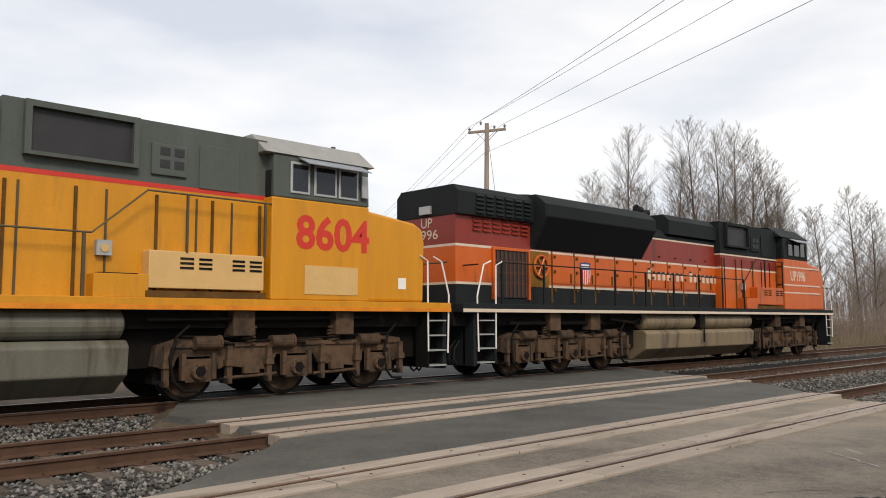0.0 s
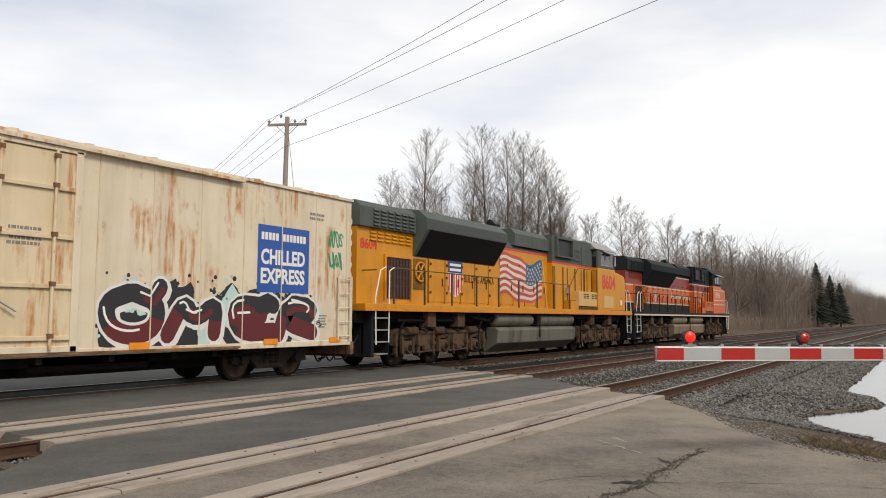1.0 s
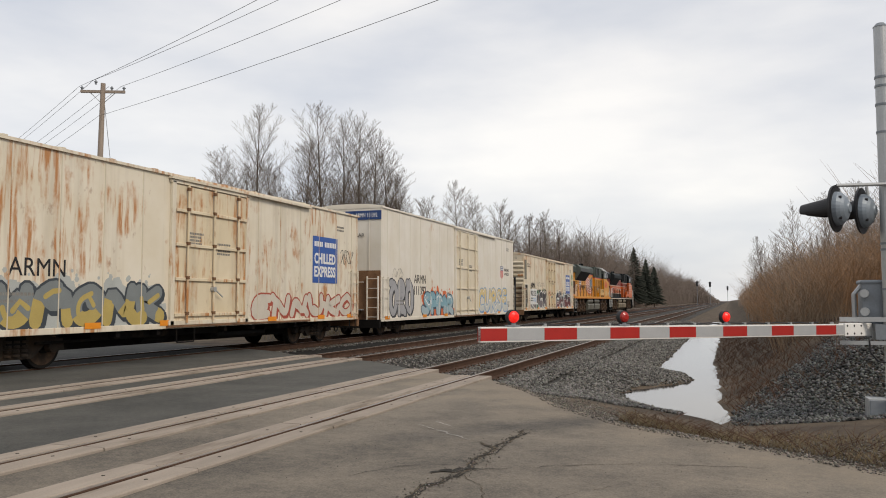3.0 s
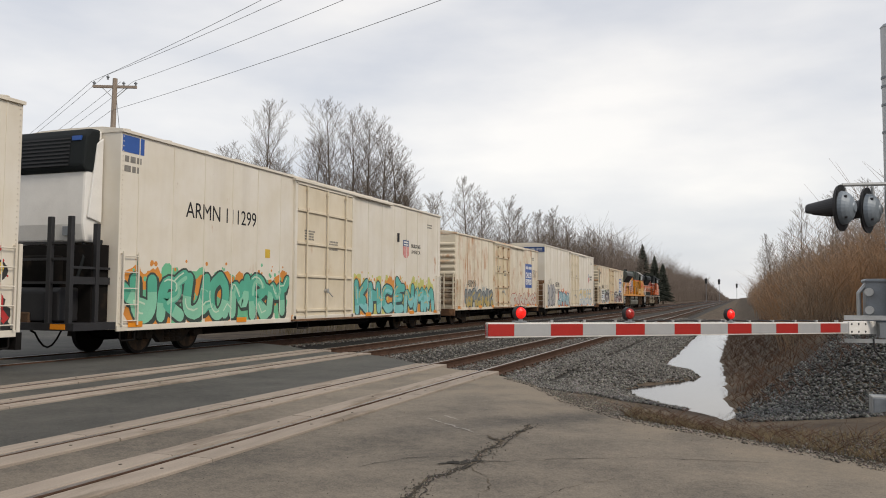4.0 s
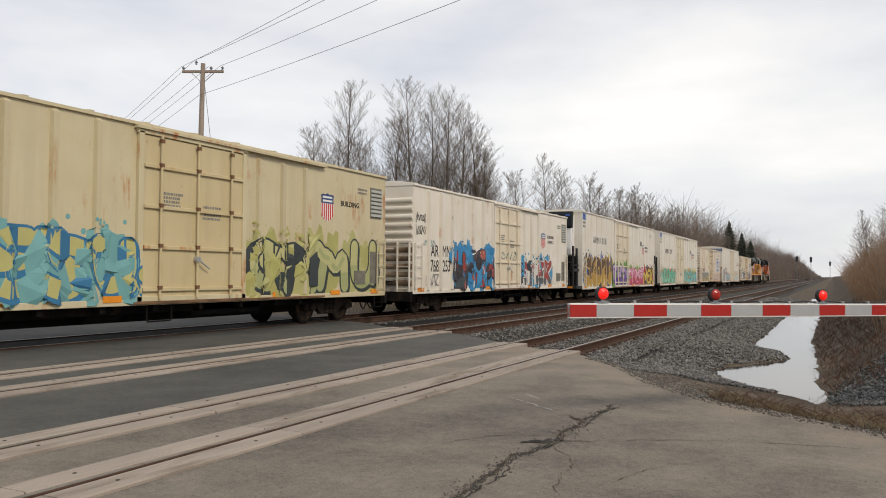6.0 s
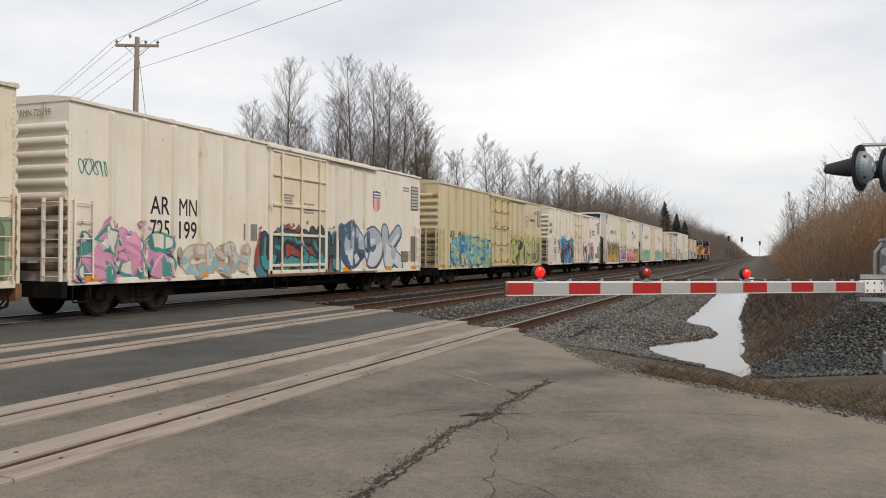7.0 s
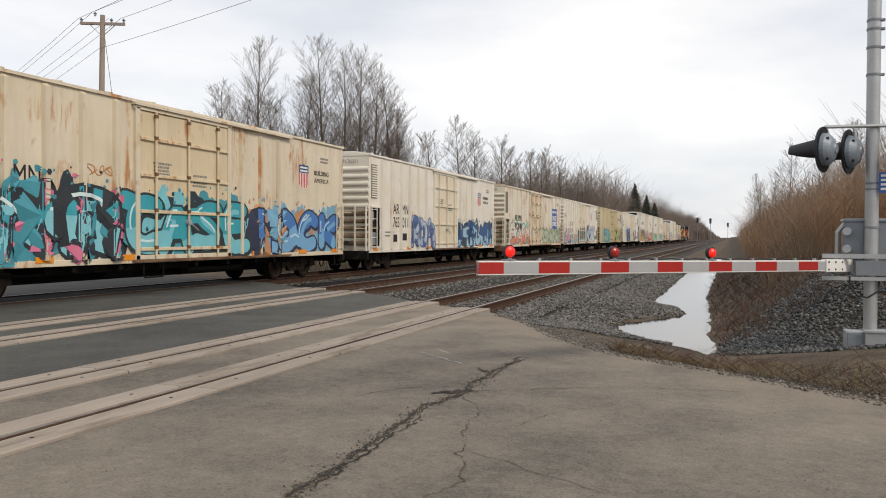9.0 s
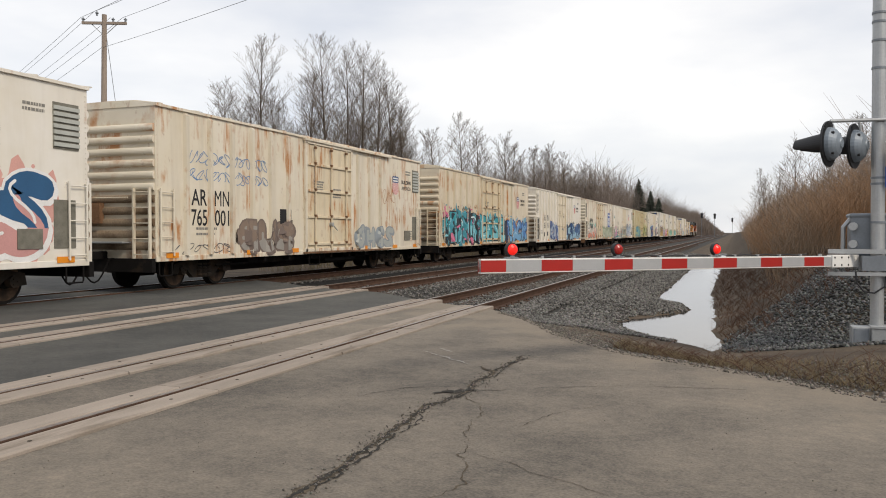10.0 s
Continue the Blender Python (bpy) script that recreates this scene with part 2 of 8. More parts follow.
LAMP_RED = mat("red_lens_lit", (0.75, 0.015, 0.01), 0.3, 0, 0.25, 20, 60, emit=0.55)
LAMP_SHELL = mat("lamp_enamel", (0.20, 0.235, 0.27), 0.45, 0.15, 0.12, 4, 40, 0.03)
LAMP_DIM = mat("red_lens", (0.35, 0.02, 0.015), 0.25, 0, 0.15, 20, 60)
GLASS = mat("dark_glass", (0.012, 0.014, 0.016), 0.08, 0, 0.2, 3, 30)
ORANGE_TAPE = mat("orange_reflector", (0.75, 0.26, 0.015), 0.45, 0, 0.12, 5, 50)
POLE_WOOD = mat("pole_wood", (0.30, 0.245, 0.20), 0.9, 0, 0.25, 2, 30, 0.3, stretch=(4, 4, 0.3))
WIRE = mat("wire", (0.06, 0.06, 0.06), 0.6, 0, 0.1, 2, 20)
BARK = mat("bark", (0.13, 0.105, 0.085), 0.95, 0, 0.3, 2, 20, 0.3)
BARK_FAR = mat("bark_far", (0.20, 0.163, 0.138), 0.95, 0, 0.3, 0.15, 3)
TWIG = mat("twig", (0.185, 0.152, 0.126), 0.95, 0, 0.25, 2, 10)
BRUSH = mat("brush_stem", (0.30, 0.172, 0.092), 0.9, 0, 0.45, 0.6, 7, 0, (0.23, 0.17, 0.12), 0.7)
BRUSH_GREY = mat("brush_grey", (0.25, 0.195, 0.155), 0.95, 0, 0.35, 0.6, 7)
NEEDLE = mat("fir_needles", (0.055, 0.062, 0.05), 0.9, 0, 0.4, 1, 6)
GRASS = mat("dry_grass", (0.21, 0.165, 0.10), 0.95, 0, 0.4, 1, 9, 0, (0.115, 0.105, 0.055), 0.35)
WATER = mat("ditch_water", (0.045, 0.037, 0.034), 0.07, 0, 0.3, 2, 14, 0.12)
YELLOW = mat("loco_yellow", (0.56, 0.236, 0.006), 0.45, 0, 0.12, 1.5, 30, 0.03, (0.40, 0.18, 0.015), 0.30, STREAK)
CREAM = mat("loco_cream", (0.58, 0.37, 0.145), 0.5, 0, 0.1, 2, 30)
LGREY = mat("loco_grey", (0.080, 0.094, 0.085), 0.7, 0, 0.15, 1.5, 30, 0.03, (0.08, 0.075, 0.065), 0.3, STREAK)
LRED = mat("loco_red", (0.55, 0.03, 0.015), 0.45, 0, 0.1, 3, 30)
ORANGE = mat("loco_orange", (0.52, 0.098, 0.008), 0.42, 0, 0.12, 1.5, 30, 0.03, (0.25, 0.06, 0.02), 0.3, STREAK)
DKRED = mat("loco_dark_red", (0.21, 0.022, 0.012), 0.45, 0, 0.14, 1.5, 30, 0.03, (0.12, 0.02, 0.015), 0.3, STREAK)
LBLACK = mat("loco_black", (0.011, 0.014, 0.015), 0.72, 0, 0.25, 1.5, 30, 0.03)
LCREAM = mat("loco_stripe", (0.60, 0.50, 0.40), 0.5, 0, 0.1, 2, 30)
TANK = mat("fuel_tank", (0.125, 0.122, 0.095), 0.5, 0, 0.2, 1.5, 30, 0.05, (0.07, 0.055, 0.04), 0.45, STREAK)
TANK_TAN = mat("fuel_tank_tan", (0.20, 0.155, 0.095), 0.55, 0, 0.2, 1.5, 30, 0.05, (0.07, 0.055, 0.04), 0.4, STREAK)
BLUE = mat("panel_blue", (0.02, 0.085, 0.33), 0.5, 0, 0.1, 3, 30)
NAVY = mat("stripe_navy", (0.012, 0.045, 0.16), 0.5, 0, 0.1, 3, 30)
INK = mat("stencil_black", (0.025, 0.025, 0.027), 0.7, 0, 0.3, 8, 60)
INK_GREY = mat("stencil_grey", (0.22, 0.21, 0.19), 0.8, 0, 0.3, 8, 60)
RUST_M = mat("rust_plate", (0.20, 0.11, 0.06), 0.85, 0, 0.4, 2, 30, 0.2, (0.09, 0.05, 0.03), 0.5)
PALE_SLAT = mat("pale_slat", (0.42, 0.43, 0.39), 0.6, 0, 0.12, 3, 30)
SCREEN = mat("mesh_screen", (0.20, 0.19, 0.155), 0.8, 0.2, 0.3, 6, 80, 0.3)


def spray(r, g, b):
    """Flat aerosol paint."""
    return mat("spray_%d_%d_%d" % (r * 100, g * 100, b * 100), (r, g, b), 0.6, 0, 0.12, 2.5, 40)


# ---- mesh building ----
class Build:
    """Collects faces of one mesh, with a material for each."""

    def __init__(self):
        self.v, self.f, self.m, self.mats = [], [], [], []

    def slot(self, material):
        if material not in self.mats:
            self.mats.append(material)
        return self.mats.index(material)

    def face(self, pts, material):
        k = len(self.v)
        self.v += [tuple(p) for p in pts]
        self.f.append(tuple(range(k, k + len(pts))))
        self.m.append(self.slot(material))

    def shape(self, pts, faces, material):
        k, s = len(self.v), self.slot(material)
        self.v += [tuple(p) for p in pts]
        for q in faces:
            self.f.append(tuple(i + k for i in q))
            self.m.append(s)
        return self

    def box(self, x0, x1, y0, y1, z0, z1, material):
        p = [(x, y, z) for x in (x0, x1) for y in (y0, y1) for z in (z0, z1)]
        return self.shape(p, [(0, 1, 3, 2), (4, 6, 7, 5), (0, 4, 5, 1), (2, 3, 7, 6), (0, 2, 6, 4), (1, 5, 7, 3)], material)

    def prism(self, profile, y0, y1, material):
        """Profile in x and z, counter-clockwise seen from -y, drawn out along y."""
        n = len(profile)
        p = [(x, y0, z) for x, z in profile] + [(x, y1, z) for x, z in profile]
        fs = [(i, (i + 1) % n, n + (i + 1) % n, n + i) for i in range(n)]
        return self.shape(p, fs + [tuple(range(n - 1, -1, -1)), tuple(range(n, 2 * n))], material)

    def prism_x(self, profile, x0, x1, material):
        """Profile in y and z, drawn out along x."""
        n = len(profile)
        p = [(x0, y, z) for y, z in profile] + [(x1, y, z) for y, z in profile]
        fs = [(i, n + i, n + (i + 1) % n, (i + 1) % n) for i in range(n)]
        return self.shape(p, fs + [tuple(range(n)), tuple(range(2 * n - 1, n - 1, -1))], material)

    def cyl(self, a, b, r, material, n=12, r2=None):
        a, b = Vector(a), Vector(b)
        d = (b - a).normalized()
        u = d.orthogonal().normalized()
        w = d.cross(u)
        r2 = r if r2 is None else r2
        ring = [(math.cos(2 * math.pi * i / n), math.sin(2 * math.pi * i / n)) for i in range(n)]
        p = [a + (u * c + w * s) * r for c, s in ring] + [b + (u * c + w * s) * r2 for c, s in ring]
        fs = [(i, (i + 1) % n, n + (i + 1) % n, n + i) for i in range(n)]
        return self.shape(p, fs + [tuple(range(n - 1, -1, -1)), tuple(range(n, 2 * n))], material)

    def pipe(self, pts, r, material, n=6):
        """One unbroken tube along a line of points."""
        P = [Vector(p) for p in pts]
        u = (P[1] - P[0]).orthogonal().normalized()
        v, fs = [], []
        for i, p in enumerate(P):
            d = (P[min(i + 1, len(P) - 1)] - P[max(0, i - 1)]).normalized()
            u = (u - d * u.dot(d)).normalized()
            w = d.cross(u)
            v += [p + (u * math.cos(2 * math.pi * k / n) + w * math.sin(2 * math.pi * k / n)) * r for k in range(n)]
        for i in range(len(P) - 1):
            fs += [(i * n + k, i * n + (k + 1) % n, (i + 1) * n + (k + 1) % n, (i + 1) * n + k) for k in range(n)]
        fs += [tuple(range(n - 1, -1, -1)), tuple(range(len(v) - n, len(v)))]
        return self.shape(v, fs, material)

    def mesh(self, name):
        me = bpy.data.meshes.new(name)
        me.from_pydata(self.v, [], self.f)
        for q in self.mats:
            me.materials.append(q)
        me.polygons.foreach_set("material_index", self.m)
        me.update()
        return me


def empty(name, m=None):
    ob = new(name)
    if m is not None:
        ob.matrix_basis = m
    return ob


def part(name, b, parent, label="", bevel=0.0, m=None, smooth=False):
    """Links a Build, or a mesh that is shared, as one mesh object under a thing or part."""
    me = b.mesh(name) if isinstance(b, Build) else b
    if smooth:
        me.polygons.foreach_set("use_smooth", [True] * len(me.polygons))
    ob = new(name, me)
    ob.parent = parent
    if m is not None:
        ob.matrix_basis = m
    if bevel:
        bv = ob.modifiers.new("bevel", "BEVEL")
        bv.width, bv.segments, bv.limit_method = bevel, 2, "ANGLE"
    if label:
        ob["label"] = label
    return ob


def lettering(name, body, size, material, parent, m, label="", width=None, bold=0.0):
    """Text as a thin mesh. The pose m takes the text's x to its reading direction."""
    cu = bpy.data.curves.new(name, "FONT")
    cu.body, cu.size, cu.extrude, cu.offset = body, size, 0.002, (0.0 if "M" in body else bold)
    cu.resolution_u = 3
    tmp = bpy.data.objects.new(name, cu)
    me = bpy.data.meshes.new_from_object(tmp)
    bpy.data.objects.remove(tmp)
    if width:
        xs = [v.co.x for v in me.vertices]
        k, lo = width / (max(xs) - min(xs)), min(xs)
        for v in me.vertices:
            v.co.x = (v.co.x - lo) * k
    me.materials.clear()
    me.materials.append(material)
    return part(name, me, parent, label, m=m)


def on_side(x, y, z):
    """The pose of a sign on the side that faces +x, read along +y."""
    return Matrix.Translation((x, y, z)) @ Matrix(((0, 0, 1, 0), (1, 0, 0, 0), (0, 1, 0, 0), (0, 0, 0, 1)))


def on_rear(x, y, z):
    """The pose of a sign on the end that faces -y, read along +x."""
    return Matrix.Translation((x, y, z)) @ Matrix(((1, 0, 0, 0), (0, 0, -1, 0), (0, 1, 0, 0), (0, 0, 0, 1)))


def tubes(segs, material, name, sides=3):
    """One mesh of many tapered sticks: rows of x0 y0 z0 r0 x1 y1 z1 r1."""
    s = np.array(segs, float)
    a, ra, b, rb = s[:, 0:3], s[:, 3], s[:, 4:7], s[:, 7]
    d = b - a
    d /= np.linalg.norm(d, axis=1)[:, None] + 1e-9
    ref = np.where(np.abs(d[:, 2:3]) < 0.9, [[0, 0, 1.0]], [[1.0, 0, 0]])
    u = np.cross(d, ref)
    u /= np.linalg.norm(u, axis=1)[:, None] + 1e-9
    w = np.cross(d, u)
    n = len(s)
    v = np.zeros((n, 2 * sides, 3))
    for i in range(sides):
        c, t = math.cos(2 * math.pi * i / sides), math.sin(2 * math.pi * i / sides)
        v[:, i] = a + (u * c + w * t) * ra[:, None]
        v[:, sides + i] = b + (u * c + w * t) * rb[:, None]
    base = (np.arange(n) * 2 * sides)[:, None]
    fs = np.concatenate([base + np.array([[i, (i + 1) % sides, sides + (i + 1) % sides, sides + i]]) for i in range(sides)])
    return fast_mesh(name, v.reshape(-1, 3), fs, material)


def fast_mesh(name, v, fs, material):
    me = bpy.data.meshes.new(name)
    me.vertices.add(len(v))
    me.vertices.foreach_set("co", np.asarray(v, np.float32).ravel())
    k = fs.shape[1]
    me.loops.add(fs.size)
    me.loops.foreach_set("vertex_index", fs.astype(np.int32).ravel())
    me.polygons.add(len(fs))
    me.polygons.foreach_set("loop_start", (np.arange(len(fs)) * k).astype(np.int32))
    me.polygons.foreach_set("loop_total", np.full(len(fs), k, np.int32))
    me.materials.append(material)
    me.update(calc_edges=True)
    return me


def rocks(pts, sizes, material, name, rng):
    """One mesh of many small angular stones."""
    n = len(pts)
    base = np.array([(1, 0, 0), (-1, 0, 0), (0, 1, 0), (0, -1, 0), (0, 0, 0.8), (0, 0, -0.8)], float)
    ang = rng.uniform(0, 6.28, n)
    tilt = rng.uniform(-0.6, 0.6, n)
    v = base[None] * rng.uniform(0.6, 1.25, (n, 6, 1)) * sizes[:, None, None]
    y, z = v[..., 1] * np.cos(tilt)[:, None] - v[..., 2] * np.sin(tilt)[:, None], v[..., 1] * np.sin(tilt)[:, None] + v[..., 2] * np.cos(tilt)[:, None]
    x = v[..., 0]
    v = np.stack([x * np.cos(ang)[:, None] - y * np.sin(ang)[:, None], x * np.sin(ang)[:, None] + y * np.cos(ang)[:, None], z], -1) + pts[:, None]
    tri = np.array([(0, 2, 4), (2, 1, 4), (1, 3, 4), (3, 0, 4), (2, 0, 5), (1, 2, 5), (3, 1, 5), (0, 3, 5)])
    fs = (tri[None] + (np.arange(n) * 6)[:, None, None]).reshape(-1, 3)
    return fast_mesh(name, v.reshape(-1, 3), fs, material)


# ---- ground ----
TRACKS = {"near": -5.45, "middle": -9.73, "train": -14.55}
RIGHT_EDGE = [(6, 5.0), (1.26, 7.85), (0.5, 8.55), (-0.3, 9.2), (-1.3, 9.95), (-2.3, 11.2), (-3.35, 13.3), (-4.4, 14.6), (-6.2, 15.9), (-8.2, 17.9), (-10.5, 18.9), (-12.5, 20.5), (-16.5, 22.4), (-24, 25), (-45, 36)]
LEFT_EDGE = [(8, -16), (-1, -8), (-4, -2.5), (-6.5, 2.6), (-7.8, 4.6), (-8.9, 5.6), (-10.6, 5.75), (-12.1, 5.6), (-16.5, 8), (-24, 11), (-45, 22)]


def edge_y(edge, x):
    for (xa, ya), (xb, yb) in zip(edge, edge[1:]):
        if xb <= x <= xa:
            return ya + (yb - ya) * (x - xa) / (xb - xa)
    return edge[-1][1] if x < edge[-1][0] else edge[0][1]


def smooth_step(a, b, x):
    t = min(1, max(0, (x - a) / (b - a)))
    return t * t * (3 - 2 * t)


SHORE = [(13.3, -0.5), (14.1, -1.25), (15.2, -1.85), (16.4, -2.15), (17.2, -1.95), (17.95, -1.6), (18.7, -1.15), (19.25, -0.95), (20.0, -1.0), (21.0, -1.2), (22.0, -1.7), (22.9, -1.98), (28, -1.98), (40, -2.02), (70, -1.6)]
WATER_Z = -0.40


def shores(y):
    """The ditch's left and right waterline at y."""
    left = SHORE[0][1] if y < SHORE[0][0] else SHORE[-1][1]
    for (ya, xa), (yb, xb) in zip(SHORE, SHORE[1:]):
        if ya <= y <= yb:
            t = (y - ya) / (yb - ya)
            left = xa + (xb - xa) * t * t * (3 - 2 * t)
    right = -0.42 + 0.10 * noise.noise((y * 0.7, 0, 2)) + 0.08 * noise.noise((y * 2.9, 4, 2)) + 0.25 * smooth_step(15.5, 13.5, y) - 0.25 * smooth_step(18, 26, y)
    return left + 0.06 * noise.noise((y * 2.3, 5, 1)), right


def height(x, y):
    """The lie of the land beside the road and the tracks."""
    xe = min(6, max(-45, x))
    d_right, d_left = y - edge_y(RIGHT_EDGE, xe), edge_y(LEFT_EDGE, xe) - y
    off = smooth_step(0.0, 1.6, d_right) if y > 0 else 0
    if x < -3:
        off = max(off, smooth_step(0.0, 0.8, d_left))
    if x < -3.4 or y < 5:
        z = -0.34
    else:
        left, right = shores(y)
        mid, half = (left + right) / 2, max(0.02, (right - left) / 2)
        out = abs(x - mid) - half
        if y < 13.3:
            out += (13.3 - y) * 0.5
        z = WATER_Z + (0.05 * out / 0.3 if out < 0.3 else 0.05 + (out - 0.3) * 0.12) if out > 0 else WATER_Z - 0.12 * min(1, -out / 0.25)
        if x > right and out > 0:
            z += (1.15 * smooth_step(0.1, 2.9, out) + 0.4 * smooth_step(2.5, 8, out)) * smooth_step(12.3, 14.2, y)
        z = min(z, -0.14) if x < mid else z
    if x < -17:
        z = -0.30
    return -0.09 * (1 - off) + z * off + 0.018 * noise.noise((x * 1.9, y * 1.9, 0)) * off


def build_ground():
    xs = sorted(set([-600, -300, -150, -80, -50, -35, -25] + [round(-20 + 0.5 * i, 2) for i in range(32)] + [round(-4 + 0.16 * i, 2) for i in range(44)] + [round(3.2 + 0.4 * i, 2) for i in range(20)] + [14, 18, 25, 40, 80, 200, 600]))
    ys = sorted(set([-200, -80, -30, -15] + [round(-8 + 0.4 * i, 2) for i in range(40)] + [round(8 + 0.2 * i, 2) for i in range(110)] + [round(30 + 0.6 * i, 2) for i in range(40)] + [55, 60, 70, 90, 120, 180, 300, 600, 1500, 3000]))
    v = [(x, y, height(x, y)) for y in ys for x in xs]
    n = len(xs)
    fs = np.array([(j * n + i, j * n + i + 1, (j + 1) * n + i + 1, (j + 1) * n + i) for j in range(len(ys) - 1) for i in range(n - 1)])
    me = fast_mesh("ground", np.array(v), fs, SOIL)
    me.polygons.foreach_set("use_smooth", [True] * len(me.polygons))
    return tagged(new("ground", me), "brown soil and dead grass beside the railway", "ground", kind="structure")


def build_road():
    b = Build()
    xs = [6, 3, 1.2, 0, -0.6, -1.3, -2.4, -3.3, -3.9, -4.4, -4.9, -6.0, -6.48, -7.0, -8.2, -8.9, -9.7, -10.5, -11.3, -12.1, -13, -14, -15.2, -16.5, -20, -24, -34, -45]
    top = []
    for x in xs:
        y0, y1 = edge_y(LEFT_EDGE, x), edge_y(RIGHT_EDGE, x)
        wob = 0.12 * noise.noise((x * 2.1, 3, 0))
        top.append(((x, y0 + wob, -0.03), (x, y1 + wob, -0.03)))
    for (a0, a1), (b0, b1) in zip(top, top[1:]):
        # dark mix from the crossing on; past the train it also paints the shadow there
        m = ASPHALT if a0[0] > -6.4 else ASPHALT_DARK
        b.face([b0, a0, a1, b1], m)
        b.face([a1, (a1[0], a1[1] + 0.25, -0.3), (b1[0], b1[1] + 0.25, -0.3), b1], m)
        b.face([b0, (b0[0], b0[1] - 0.25, -0.3), (a0[0], a0[1] - 0.25, -0.3), a0], m)
    return tagged(new("road", b.mesh("road")), "worn grey asphalt road over the level crossing", "road", kind="structure")


def crossing_panels(road):
    """Pairs of concrete strips along each rail of the crossing, in short lengths."""
    rng = random.Random(4)
    for name, xc in TRACKS.items():
        if name == "train":
            continue
        for side in (-1, 1):
            xr = xc + side * 0.7175
            y0, y1 = edge_y(LEFT_EDGE, xr) - 0.2, edge_y(RIGHT_EDGE, xr) + 0.1
            w = 0.27 if name == "near" else 0.26
            for lo, hi in ((xr - 0.075 - w, xr - 0.075), (xr + 0.075, xr + 0.075 + w)):
                y = y0
                while y < y1 - 0.4:
                    ln = min(2.44, y1 - y)
                    e = rng.uniform(-0.02, 0.02)
                    b = Build()
                    b.prism([(lo, -0.2), (hi, -0.2), (hi, -0.012), (hi - 0.012, 0.0), (lo + 0.012, 0.0), (lo, -0.012)], y + 0.006, y + ln - 0.006, CONCRETE)
                    for k in range(2):
                        yb = y + ln * (0.2 + 0.6 * k)
                        b.cyl(((lo + hi) / 2, yb, -0.01), ((lo + hi) / 2, yb, 0.003), 0.016, RUBBER, 8)
                    part("crossing_panel", b, road, m=pose(e * 0.3, 0, 0.004 * rng.random()))
                    y += ln
            g = Build()
            g.box(xr - 0.075, xr + 0.075, y0, y1, -0.2, -0.026, RUBBER)
            part("flangeway", g, road)


RAIL_PROFILE = [(-0.07, -0.165), (0.07, -0.165), (0.07, -0.155), (0.012, -0.13), (0.012, -0.045), (0.036, -0.032), (0.036, -0.006), (0.028, 0.0), (-0.028, 0.0), (-0.036, -0.006), (-0.036, -0.032), (-0.012, -0.045), (-0.012, -0.13), (-0.07, -0.155)]


